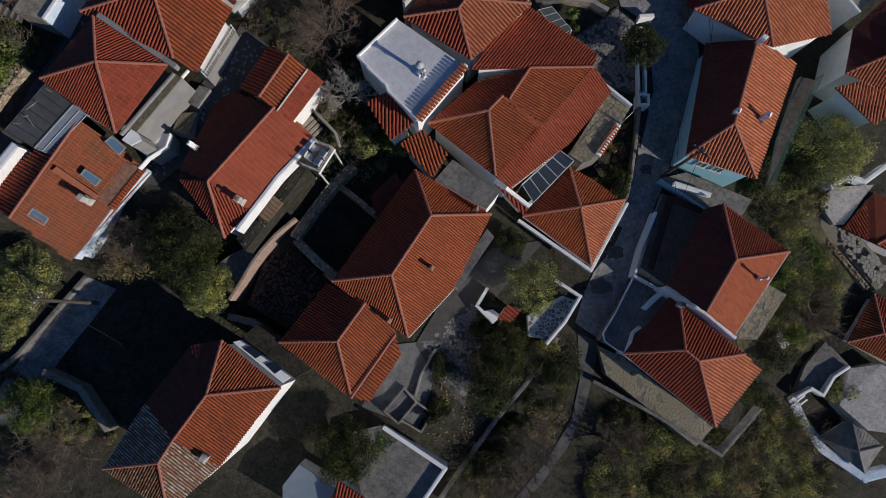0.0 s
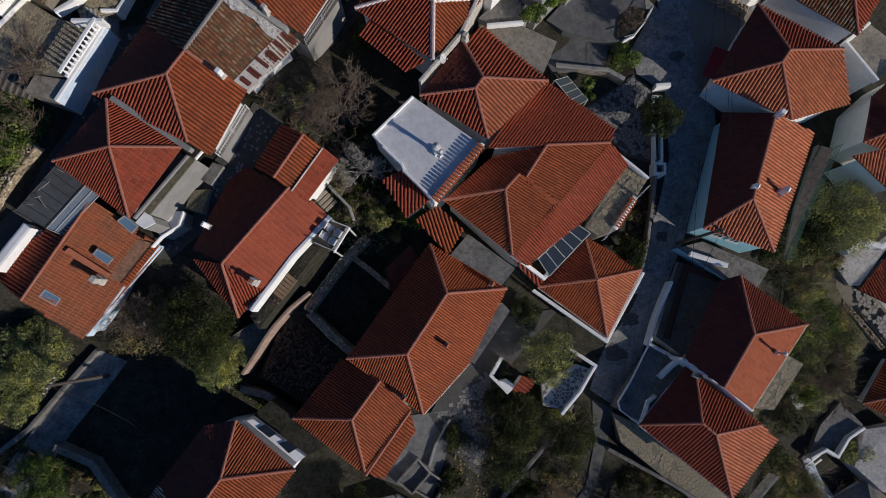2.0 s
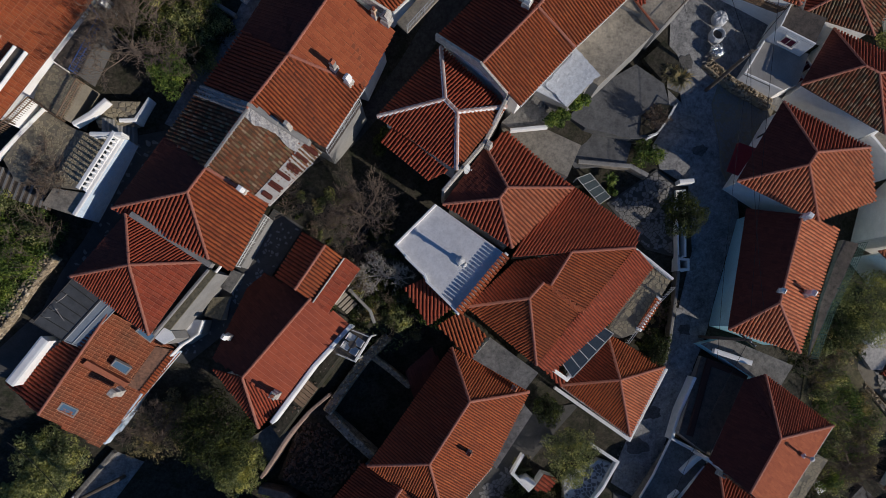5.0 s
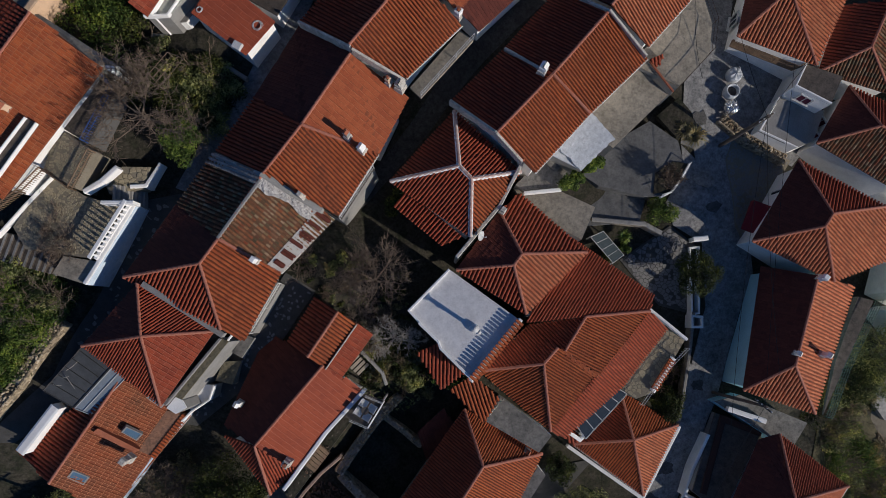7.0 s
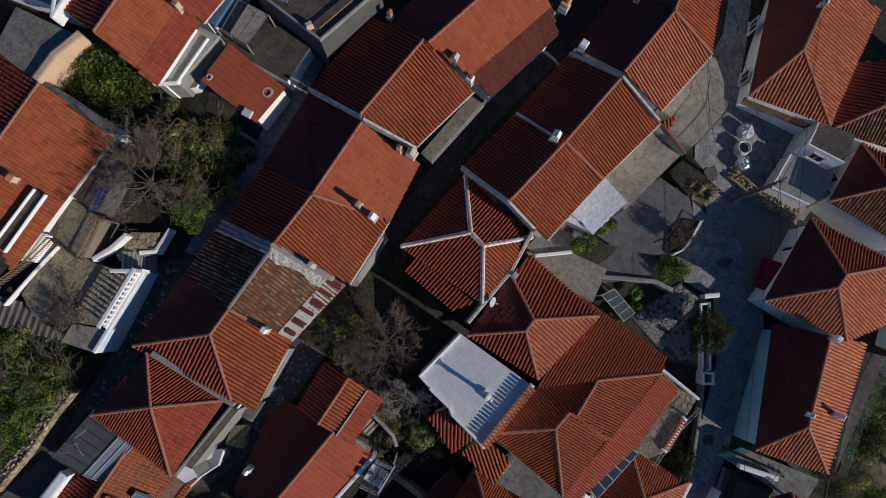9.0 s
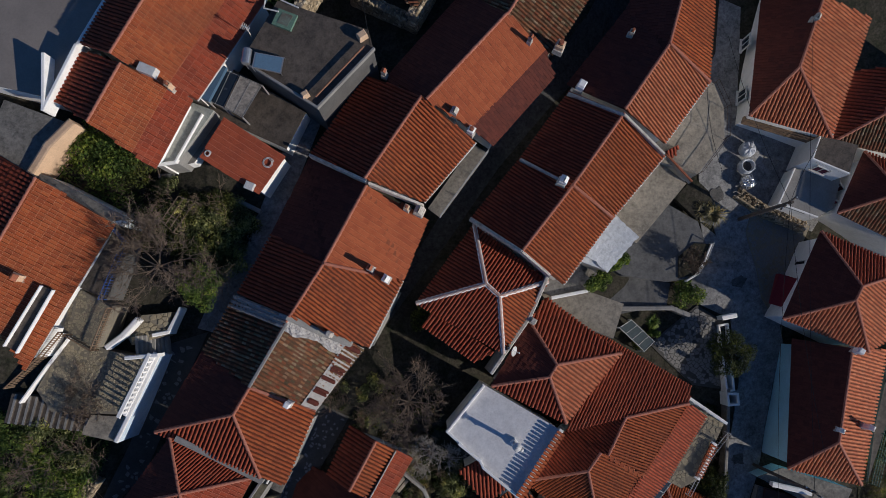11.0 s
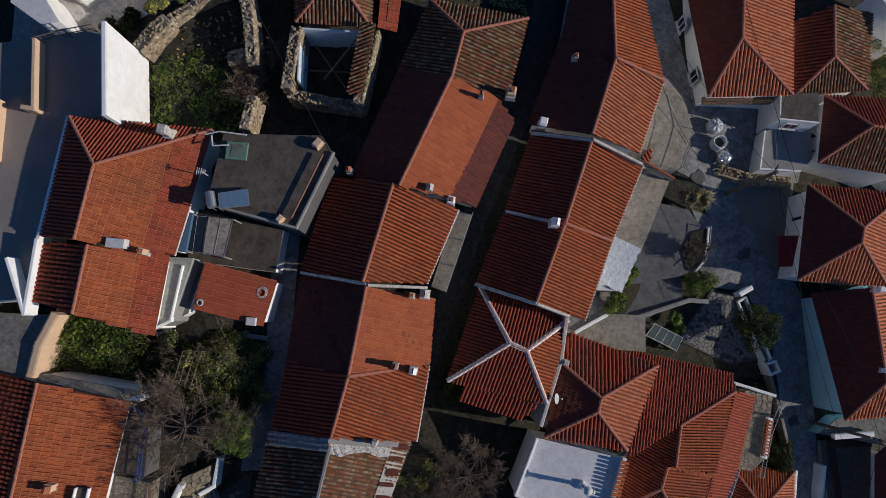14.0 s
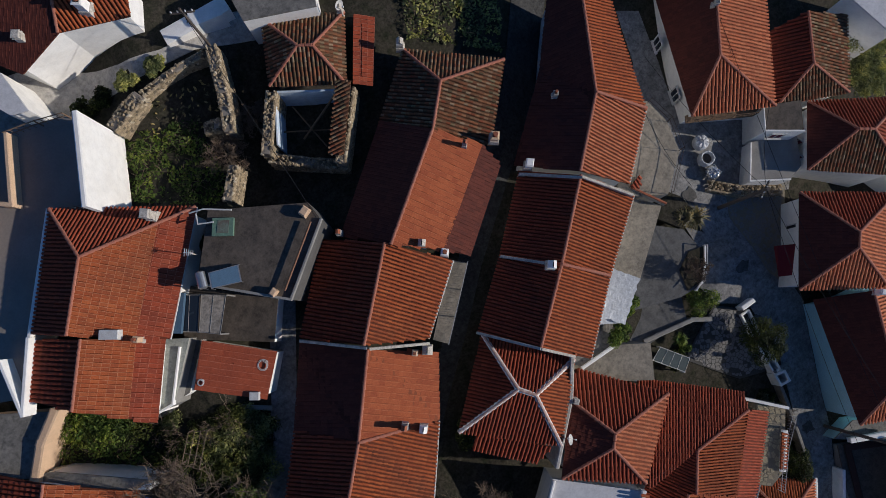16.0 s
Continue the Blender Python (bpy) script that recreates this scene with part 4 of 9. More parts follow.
def chimney(at, high, wide=0.5, deep=0.5, turn=-33.0, material="white", kind=None):
    """A rendered stack with a collar and a tent of leaning slabs, a slab on posts or a clay pot; at is the foot on the roof."""
    x, y, z = at
    rnd = random.Random(int(abs(x) * 31 + abs(y) * 17))
    kind = kind or ("cap" if material == "white" and rnd.random() < 0.35 else "tent" if rnd.random() < 0.65 else "pot")
    plaster = WALL["white"] if material == "white" and rnd.random() < 0.45 else {"white": CHALK, "stone": WALL["stone"]}.get(material, WALL[material])
    turn += rnd.uniform(-5, 5)
    root = thing("chimney", at, {"white": "whitewashed masonry chimney on a tiled roof", "stone": "small weathered masonry chimney on a tiled roof"}.get(material, "rendered chimney on a tiled roof"), "chimney", "roof chimneys")
    c, s = math.cos(radians(turn)), math.sin(radians(turn))

    def at_plan(px, py):
        return x + c * px - s * py, y + s * px + c * py

    mesh_ob("flashing", *box_mesh(x, y, z - 0.5, wide * 1.35, deep * 1.35, 0.5, turn, 0.92), CHALK if material != "stone" else LEADING, root)
    mesh_ob("shaft", *box_mesh(x, y, z - 0.5, wide, deep, high + 0.5, turn, 0.94), plaster, root)
    mesh_ob("collar", *box_mesh(x, y, z + high - 0.1, wide * 1.14, deep * 1.14, 0.07, turn), plaster, root)
    mesh_ob("flue", *box_mesh(x, y, z + high, wide * 0.6, deep * 0.6, 0.03, turn), SOOT, root)
    if kind == "cap":
        for sx, sy in ((-1, -1), (1, -1), (1, 1), (-1, 1)):
            px, py = at_plan(sx * wide * 0.36, sy * deep * 0.36)
            mesh_ob("cap_post", *box_mesh(px, py, z + high - 0.01, 0.08, 0.08, 0.14, turn), plaster, root)
        mesh_ob("cap", *box_mesh(x, y, z + high + 0.12, wide * 1.12, deep * 1.12, 0.06, turn, 0.85), plaster, root)
    elif kind == "tent":
        for side in (-1, 1):
            ring = [(side * wide * 0.55, -deep * 0.5, 0.0), (side * wide * 0.55, deep * 0.5, 0.0), (side * 0.03, deep * 0.5, wide * 0.6), (side * 0.03, -deep * 0.5, wide * 0.6)]
            low = [Vector((*at_plan(px, py), z + high - 0.02 + pz)) for px, py, pz in ring]
            up = [p + Vector((0, 0, 0.05)) for p in low]
            mesh_ob("leaning_slab", low + up, [(3, 2, 1, 0), (4, 5, 6, 7)] + [(i, (i + 1) % 4, 4 + (i + 1) % 4, 4 + i) for i in range(4)], CLAY if material != "white" else plaster, root)
    else:
        mesh_ob("pot", *tube_mesh([(x, y, z + high - 0.05), (x, y, z + high + 0.2), (x, y, z + high + 0.24), (x, y, z + high + 0.3)], [wide * 0.3, wide * 0.26, wide * 0.34, wide * 0.3], 10), CLAY, root)
    return root


def dish(at, aim, size=0.4):
    """A satellite dish on a short arm."""
    root = thing("satellite_dish", at, "grey-white satellite dish on a wall bracket", "satellite dish")
    a = Vector(aim).normalized()
    e = a.cross(Vector((0, 0, 1))).normalized()
    g = e.cross(a)
    o = Vector(at) + Vector((0, 0, 0.5))
    v, f = [o - a * 0.05], []
    for r in range(1, 5):
        for k in range(16):
            w = 2 * math.pi * k / 16
            q = r / 4
            v.append(o + (math.cos(w) * e + math.sin(w) * g) * size * q + a * 0.11 * q * q)
    for k in range(16):
        f.append((0, 1 + k, 1 + (k + 1) % 16))
        for r in range(3):
            f.append((1 + r * 16 + k, 1 + (r + 1) * 16 + k, 1 + (r + 1) * 16 + (k + 1) % 16, 1 + r * 16 + (k + 1) % 16))
    ob = mesh_ob("reflector", v, f, METAL_WHITE, root)
    sol = ob.modifiers.new("thick", "SOLIDIFY")
    sol.thickness = 0.015
    mesh_ob("arm", *tube_mesh([o - g * size * 0.8, o + a * 0.4], [0.012, 0.012]), METAL_WHITE, root)
    mesh_ob("mast", *tube_mesh([Vector(at), o - a * 0.05], [0.022, 0.022]), METAL_WHITE, root)
    mesh_ob("feed", *tube_mesh([o + a * 0.38, o + a * 0.48], [0.035, 0.045]), METAL_WHITE, root)
    return root


# ---- plants ----
def branch(parts, rnd, p, d, length, r, level, droop, tips):
    n = 3
    path, radii = [Vector(p)], [r]
    for i in range(n):
        d = (d + Vector((rnd.uniform(-1, 1), rnd.uniform(-1, 1), rnd.uniform(-0.6, 0.7))) * 0.22 + Vector((0, 0, droop))).normalized()
        path.append(path[-1] + d * length / n)
        radii.append(r * (1 - 0.55 * (i + 1) / n))
    parts.append(tube_mesh(path, radii, 5 if level > 1 else 3))
    tips.append((path[-1], d))
    if level <= 0:
        return
    kids = rnd.randint(5, 7)
    for k in range(kids):
        t = rnd.uniform(0.35, 1.0)
        i = min(int(t * n), n - 1)
        q = path[i].lerp(path[i + 1], t * n - i)
        side = Vector((rnd.gauss(0, 1), rnd.gauss(0, 1), rnd.gauss(0.25, 0.6))).normalized()
        branch(parts, rnd, q, (d * 0.75 + side * 0.8).normalized(), length * rnd.uniform(0.42, 0.68), max(radii[i] * 0.5, 0.011), level - 1, droop, tips)


def bare_tree(at, wide, high, seed, label="leafless tree with a dense crown of brown twigs", name="bare_tree", wood=None, limbs=11):
    rnd = random.Random(seed)
    x, y, z = at
    z = ground_z(x, y) if z is None else z
    root = thing(name, (x, y, z), label, "tree")
    trunk = [Vector((x, y, z - 0.2)), Vector((x + rnd.uniform(-0.1, 0.1), y, z + high * 0.2)), Vector((x + rnd.uniform(-0.2, 0.2), y + rnd.uniform(-0.2, 0.2), z + high * 0.38))]
    mesh_ob("trunk", *tube_mesh(trunk, [0.16, 0.13, 0.11], 8), BARK, root)
    parts, tips = [], []
    for k in range(limbs):
        w = 2 * math.pi * (k + rnd.random() * 0.6) / limbs
        d = Vector((math.cos(w), math.sin(w), rnd.uniform(0.35, 1.1))).normalized()
        branch(parts, rnd, trunk[2] - Vector((0, 0, rnd.uniform(0, high * 0.12))), d, wide * rnd.uniform(0.26, 0.4), 0.045, 3, 0.05, tips)
    mesh_ob("crown", *merge(parts), wood or TWIG, root)
    return root


def leaf_cloud(rnd, blobs, count, size, flat=0.0):
    """Small folded leaves spread over the shells of several overlapping clumps."""
    v, f = [], []
    total = sum(b[3] * b[3] for b in blobs)
    for bx, by, bz, br, bh in blobs:
        for _ in range(int(count * br * br / total)):
            u = Vector((rnd.gauss(0, 1), rnd.gauss(0, 1), rnd.gauss(0.35, 0.9)))
            u.normalize()
            q = br * (0.45 + 0.6 * rnd.random() ** 0.6) * (1 + 0.3 * noise.noise((u.x * 2 + bx, u.y * 2 + by, u.z * 2)))
            p = Vector((bx + u.x * q, by + u.y * q, bz + u.z * q * bh))
            a = (u + Vector((rnd.uniform(-1, 1), rnd.uniform(-1, 1), rnd.uniform(-0.5, 1)))).normalized()
            e = a.cross(Vector((rnd.uniform(-1, 1), rnd.uniform(-1, 1), rnd.uniform(-1, 1))))
            if e.length < 0.1:
                continue
            e.normalize()
            g = a.cross(e)
            s = size * rnd.uniform(0.6, 1.3)
            i = len(v)
            v += [p - g * s, p + e * s * 0.45 + a * s * 0.12, p + g * s, p - e * s * 0.45 + a * s * 0.12]
            f += [(i, i + 1, i + 2), (i, i + 2, i + 3)]
    return v, f


def leafy_tree(at, wide, high, seed, leaf="dark", label="evergreen tree with a dense dark crown", count=13000, size=0.075, name="tree"):
    rnd = random.Random(seed)
    x, y, z = at
    z = ground_z(x, y) if z is None else z
    root = thing(name, (x, y, z), label, "tree")
    parts, tips = [], []
    trunk = [Vector((x, y, z - 0.2)), Vector((x + rnd.uniform(-0.15, 0.15), y + rnd.uniform(-0.1, 0.1), z + high * 0.25)), Vector((x, y, z + high * 0.5))]
    parts.append(tube_mesh(trunk, [0.15, 0.12, 0.08], 8))
    blobs = []
    n = 24
    for k in range(n):
        w, q = 2.4 * k, wide / 2 * math.sqrt((k + 0.5) / n) * 0.78
        bx, by = x + math.cos(w) * q * rnd.uniform(0.8, 1.15), y + math.sin(w) * q * rnd.uniform(0.8, 1.15)
        br = wide * rnd.uniform(0.09, 0.17)
        bz = z + high * (0.78 - 0.32 * (q / (wide / 2)) ** 2) + rnd.uniform(-0.3, 0.3)
        blobs.append((bx, by, bz, br, rnd.uniform(0.7, 1.0)))
        parts.append(tube_mesh([trunk[1], ((trunk[1].x + bx) / 2, (trunk[1].y + by) / 2, (trunk[1].z + bz) / 2 + 0.2), (bx, by, bz)], [0.06, 0.04, 0.015], 5))
    mesh_ob("trunk", *merge(parts), BARK, root)
    mesh_ob("crown", *leaf_cloud(rnd, blobs, count, size), LEAF[leaf], root)
    return root


def bush(at, wide, high, seed, leaf="dark", label="rounded evergreen garden bush", count=2000, size=0.09, name="bush", twigs=True):
    rnd = random.Random(seed)
    x, y, z = at
    z = ground_z(x, y) if z is None else z
    root = thing(name, (x, y, z), label, "bush")
    blobs, stems = [], []
    for k in range(6):
        w, q = 2.4 * k + rnd.random(), wide / 2 * math.sqrt(k / 6) * 0.75
        b = (x + math.cos(w) * q, y + math.sin(w) * q, z + high * rnd.uniform(0.4, 0.62), wide * rnd.uniform(0.18, 0.29), high / wide * rnd.uniform(0.8, 1.3))
        blobs.append(b)
        stems.append(tube_mesh([(x, y, z - 0.1), ((x + b[0]) / 2, (y + b[1]) / 2, z + high * 0.3), b[:3]], [0.035, 0.025, 0.01], 4))
    mesh_ob("stems", *merge(stems), BARK, root)
    mesh_ob("foliage", *leaf_cloud(rnd, blobs, count, size), LEAF[leaf], root)
    return root


def scrub(label, plan, seed, density=16, leaf="olive", size=0.12, high=0.7, name="undergrowth", twig=0.3, level=None):
    """Tangled low growth over a piece of ground."""
    rnd = random.Random(seed)
    plan = [(p[0], p[1]) for p in plan]
    x0, x1 = min(p[0] for p in plan), max(p[0] for p in plan)
    y0, y1 = min(p[1] for p in plan), max(p[1] for p in plan)
    v, f, st = [], [], []
    for _ in range(int((x1 - x0) * (y1 - y0) * density)):
        x, y = rnd.uniform(x0, x1), rnd.uniform(y0, y1)
        if not inside(x, y, plan):
            continue
        h = max(0.0, noise.noise((x * 0.7, y * 0.7, seed)) + 0.35) * high + 0.5 * max(0.0, noise.noise((x * 2.1, y * 2.1, seed + 5))) * high
        if h < 0.12 and rnd.random() < 0.85:
            continue
        z = (ground_z(x, y) if level is None else level) + h * rnd.uniform(0.3, 1.0)
        if rnd.random() < twig * 0.25:
            d = Vector((rnd.uniform(-1, 1), rnd.uniform(-1, 1), rnd.uniform(0, 0.8))) * rnd.uniform(0.3, 0.9)
            st.append(tube_mesh([(x, y, z), (x + d.x * 0.5, y + d.y * 0.5, z + d.z * 0.7), (x + d.x, y + d.y, z + d.z * 0.8)], [0.014, 0.01, 0.005], 3))
        e = Vector((rnd.uniform(-1, 1), rnd.uniform(-1, 1), rnd.uniform(-0.5, 0.5))).normalized()
        g = e.cross(Vector((rnd.uniform(-0.6, 0.6), rnd.uniform(-0.6, 0.6), 1))).normalized()
        s = size * rnd.uniform(0.6, 1.4)
        p = Vector((x, y, z))
        i = len(v)
        v += [p - e * s, p + g * s * 0.5, p + e * s, p - g * s * 0.5]
        f += [(i, i + 1, i + 2), (i, i + 2, i + 3)]
    ob = tagged(mesh_ob(name, v, f, LEAF[leaf]), label, "undergrowth", kind="stuff")
    if st:
        mesh_ob("dry_stems", *merge(st), TWIG, ob, kind="stuff")
    return ob


def thicket(label, plan, seed, clumps, leaves=("olive", "dry", "dark"), big=1.5, high=1.1, per=420, twigs=6):
    """Overgrown slope: many leafy clumps of uneven size, sorted by kind of leaf, with dry stems between them."""
    rnd = random.Random(seed)
    plan = [(p[0], p[1]) for p in plan]
    x0, x1 = min(p[0] for p in plan), max(p[0] for p in plan)
    y0, y1 = min(p[1] for p in plan), max(p[1] for p in plan)
    root, made, sets, stems = None, 0, {k: [] for k in leaves}, []
    while made < clumps:
        x, y = rnd.uniform(x0, x1), rnd.uniform(y0, y1)
        if not inside(x, y, plan):
            continue
        made += 1
        w = big * rnd.uniform(0.35, 1.0) ** 1.3
        h = high * w / big * rnd.uniform(0.6, 1.2)
        z = ground_z(x, y)
        kind = leaves[int((noise.noise((x * 0.25, y * 0.25, seed)) * 0.9 + rnd.uniform(0.1, 0.9)) * len(leaves)) % len(leaves)]
        blobs = [(x + rnd.uniform(-0.5, 0.5) * w, y + rnd.uniform(-0.5, 0.5) * w, z + h * rnd.uniform(0.2, 0.6), w * rnd.uniform(0.25, 0.45), h / w) for _ in range(4)]
        sets[kind].append(leaf_cloud(rnd, blobs, int(1.7 * per * (w / big) ** 1.5), 0.08))
        if rnd.random() < 0.14:
            for _ in range(twigs):
                d = Vector((rnd.uniform(-1, 1), rnd.uniform(-1, 1), rnd.uniform(0.3, 1.2))).normalized()
                branch(stems, rnd, (x, y, z), d, rnd.uniform(0.7, 1.5) * w, 0.022, 2, 0.03, [])
    for kind, parts in sets.items():
        if parts:
            v, f = merge(parts)
            if root is None:
                root = tagged(mesh_ob("undergrowth", v, f, LEAF[kind]), label, "undergrowth", kind="stuff")
            else:
                mesh_ob("foliage", v, f, LEAF[kind], root, kind="stuff")
    if stems:
        mesh_ob("dry_stems", *merge(stems), TWIG, root, kind="stuff")
    return root

# ---- lanes and paved ground ----
lane = drape("road", "worn grey concrete lane between house walls", "lane", [(14.47, 32.63, -1.37), (16.84, 33.29, -1.52), (17.46, 29.67, -2.56), (19.27, 22.1, -4.0), (19.8, 19.65, -4.75), (18.9, 16.77, -5.25), (17.77, 11.76, -6.22), (15.88, 7.09, -6.82), (13.74, 7.13, -6.7), (15.41, 13.06, -5.75), (16.22, 17.22, -4.78), (15.68, 21.28, -3.64), (15.3, 26.87, -2.82), (14.53, 29.98, -2.08)], ROADWAY)
drape("road_lower", "worn grey concrete lane going downhill", "lane", [(15.17, 13.01, -5.72), (17.17, 12.76, -6.07), (16.78, 10.13, -6.09), (16.26, 7.2, -6.79), (15.26, 4.25, -7.83), (14.09, 0.33, -8.77), (12.8, -1.53, -9.15), (10.73, -0.2, -8.48), (11.2, 1.63, -8.0), (12.01, 3.69, -7.51), (13.5, 5.5, -7.21), (14.53, 8.01, -6.45), (15.29, 10.57, -6.11)], ROADWAY, 0.09)
drape("road_path", "grey trodden path below the lane", "path", [(10.94, -0.99, -8.73), (12.72, -1.7, -9.19), (12.35, -4.12, -9.79), (11.8, -6.83, -10.42), (10.51, -10.01, -11.06), (8.3, -13.24, -11.74), (7.12, -14.24, -11.87), (6.28, -14.2, -11.74), (8.66, -11.37, -11.24), (10.72, -7.72, -10.48), (11.26, -4.55, -9.74)], plain_mat("trodden_soil", (0.1, 0.1, 0.1), (0.055, 0.055, 0.053), 1.0, 0.9), 0.07)
drape("road_upper", "grey concrete square among white houses", "lane", [(16.65, 43.95, -0.43), (18.21, 43.32, -0.78), (17.99, 39.64, -1.62), (17.06, 35.15, -1.31), (22.71, 33.66, -2.34), (20.99, 30.31, -2.88), (23.44, 28.5, -3.64), (22.55, 27.35, -3.74), (17.87, 29.17, -2.75), (17.24, 27.49, -3.02), (13.96, 28.69, -2.43), (13.93, 32.96, -1.23), (14.14, 36.73, -1.35), (16.27, 40.43, -1.32)], ROADWAY, 0.08)
rubble_wall("low rubble wall with a sunlit crown", [(16.71, 30.35, -1.56), (18.69, 28.98, -2.11), (21.6, 27.66, -2.65)], 0.75, 33, 0.8)
pl = drape("pavement", "grey irregular flagstone pavement beside the lane", "pavement", [(17.88, 29.38, -2.69), (22.39, 27.74, -3.64), (18.91, 21.65, -4.06), (18.05, 22.9, -3.57), (17.34, 27.66, -3.01)], JOINT_MID, 0.1)
flagstones(pl, [(17.92, 29.27, -2.73), (22.27, 27.71, -3.63), (18.86, 21.77, -4.01), (18.09, 22.97, -3.56), (17.42, 27.62, -3.03)], 0.36, FLAG, 3, lambda x, y: ground_z(x, y) + 0.1, 0.02)
al = drape("road_alley", "dark cobbled alley below a terrace wall", "alley", [(-21.72, 23.65, 2.31), (-19.17, 24.19, 2.17), (-22.31, 19.09, 1.14), (-24.88, 14.21, 1.14), (-27.82, 9.96, 0.45), (-30.11, 8.51, 0.13), (-32.03, 8.6, 0.43), (-27.26, 12.86, 1.25), (-24.72, 17.7, 1.27)], JOINT_DARK)
flagstones(al, [(-21.68, 23.31, 2.21), (-19.35, 24.02, 2.15), (-22.3, 19.16, 1.15), (-24.88, 14.28, 1.15), (-27.51, 10.32, 0.53), (-27.0, 12.86, 1.21), (-24.57, 17.69, 1.23)], 0.42, FLAG, 4, lambda x, y: ground_z(x, y) + 0.06, 0.05, 0.45)
al = drape("road_middle", "narrow paved alley between two rows", "alley", [(-12.97, 19.23, 1.36), (-11.16, 18.09, 0.8), (-13.78, 14.33, 0.5), (-16.49, 11.44, -0.07), (-19.32, 9.22, -1.35), (-21.17, 9.59, -1.28), (-17.05, 13.69, 0.9), (-14.87, 16.54, 1.33)], JOINT_DARK)
flagstones(al, [(-12.98, 19.05, 1.32), (-11.33, 18.02, 0.81), (-13.77, 14.48, 0.55), (-16.48, 11.58, -0.01), (-19.05, 9.54, -1.09), (-20.76, 9.68, -1.19), (-16.87, 13.69, 0.88), (-14.7, 16.47, 1.28)], 0.3, FLAG, 5, lambda x, y: ground_z(x, y) + 0.06, 0.04, 0.5)
aw = drape("road_west", "shaded stony lane west of a row", "alley", [(-11.71, 38.14, 3.94), (-10.29, 37.68, 3.75), (-14.02, 30.66, 2.66), (-16.6, 26.19, 2.04), (-18.4, 23.95, 2.06), (-19.76, 24.48, 2.29), (-17.28, 28.61, 2.61), (-15.35, 31.17, 3.0)], ROADWAY)
flagstones(aw, [(-15.53, 30.51, 2.85), (-14.62, 30.18, 2.62), (-16.71, 26.38, 2.08), (-18.34, 24.11, 2.08), (-19.46, 24.55, 2.27), (-17.19, 28.39, 2.54)], 0.45, FLAG, 23, lambda x, y: ground_z(x, y) + 0.06, 0.05, 0.3)
# Lane colour with the deep shade between the rows put into it.
DARK_LANE = plain_mat("dark_lane", (0.07, 0.07, 0.07), (0.038, 0.038, 0.038), 1.2, 0.9, 0.9, 7.0, 0.7, grain=0.55, stain=0.9)
drape("road_between", "shaded dark lane between two rows of houses", "lane", [(9.75, 47.16, 2.71), (12.26, 46.69, 1.25), (8.08, 40.67, 0.97), (3.37, 36.35, 2.69), (-0.31, 32.74, 2.57), (-3.33, 29.23, 1.05), (-5.89, 26.47, -0.22), (-8.32, 23.72, -0.39), (-10.79, 22.01, 1.31), (-12.03, 22.74, 1.51), (-7.34, 26.47, -0.01), (-3.62, 30.99, 2.14), (-0.99, 34.23, 3.07), (2.43, 37.97, 3.05), (6.45, 42.24, 2.4)], DARK_LANE)
drape("road_south", "narrow asphalt lane beside a garden wall", "lane", [(-25.05, 3.14, -4.2), (-23.11, 2.23, -4.73), (-26.84, -2.61, -5.06), (-29.65, -6.63, -5.67), (-31.31, -8.14, -5.8), (-33.44, -8.02, -5.41), (-29.38, -2.46, -4.63), (-27.04, 0.6, -4.48)], ROADWAY)
drape("road_north", "pale concrete street under white houses", "street", [(-21.38, 55.99, 5.08), (-18.49, 55.84, 4.61), (-16.84, 54.76, 4.17), (-13.75, 53.18, 5.32), (-11.12, 52.76, 5.47), (-6.76, 53.29, 5.04), (-3.81, 52.17, 4.73), (-4.57, 50.88, 4.31), (-9.42, 52.05, 5.06), (-11.05, 51.95, 5.27), (-14.32, 51.8, 5.13), (-17.55, 52.57, 3.75), (-20.45, 52.42, 4.01), (-23.23, 52.73, 4.55)], plain_mat("pale_street", (0.5, 0.48, 0.45), (0.33, 0.315, 0.29), 0.8, 0.7, 0.9, 5.0, 0.4, stain=0.6))
yd = drape("pavement_yard", "shaded courtyard paved with irregular stones", "courtyard", [(0.68, 2.0, -6.53), (4.07, 5.37, -6.16), (8.17, 6.06, -6.45), (5.41, 2.88, -7.04), (3.27, 0.32, -7.4), (3.72, -3.11, -7.95), (1.99, -6.54, -8.3), (-0.37, -3.89, -7.07), (-1.63, -1.77, -6.37)], JOINT_DARK, 0.08)
flagstones(yd, [(1.11, 0.31, -6.95), (3.25, 2.02, -6.95), (3.28, -0.11, -7.5), (3.72, -3.11, -7.95), (1.99, -6.32, -8.23), (-0.16, -3.68, -7.05), (-1.21, -1.86, -6.45)], 0.38, FLAG, 6, lambda x, y: ground_z(x, y) + 0.08, 0.02)
cy = drape("pavement_court", "shaded courtyard with crazy paving", "courtyard", [(9.66, 20.48, -3.51), (13.19, 22.86, -3.01), (15.5, 21.28, -3.61), (15.25, 16.61, -4.79), (12.68, 17.25, -4.41), (10.76, 19.28, -3.93)], JOINT_DARK, 0.08)
flagstones(cy, [(9.87, 20.48, -3.54), (13.2, 22.74, -3.04), (15.35, 21.08, -3.65), (15.16, 16.82, -4.73), (12.67, 17.41, -4.38), (10.76, 19.36, -3.92)], 0.38, FLAG, 7, lambda x, y: ground_z(x, y) + 0.08, 0.02)
drape("pavement_south", "stained concrete yard behind a tiled house", "yard", [(-3.08, -1.77, -6.21), (0.68, -1.37, -6.8), (-0.37, -4.75, -7.31), (-1.45, -8.22, -8.31), (-3.57, -7.32, -7.88), (-5.72, -6.49, -7.95)], YARD, 0.07)

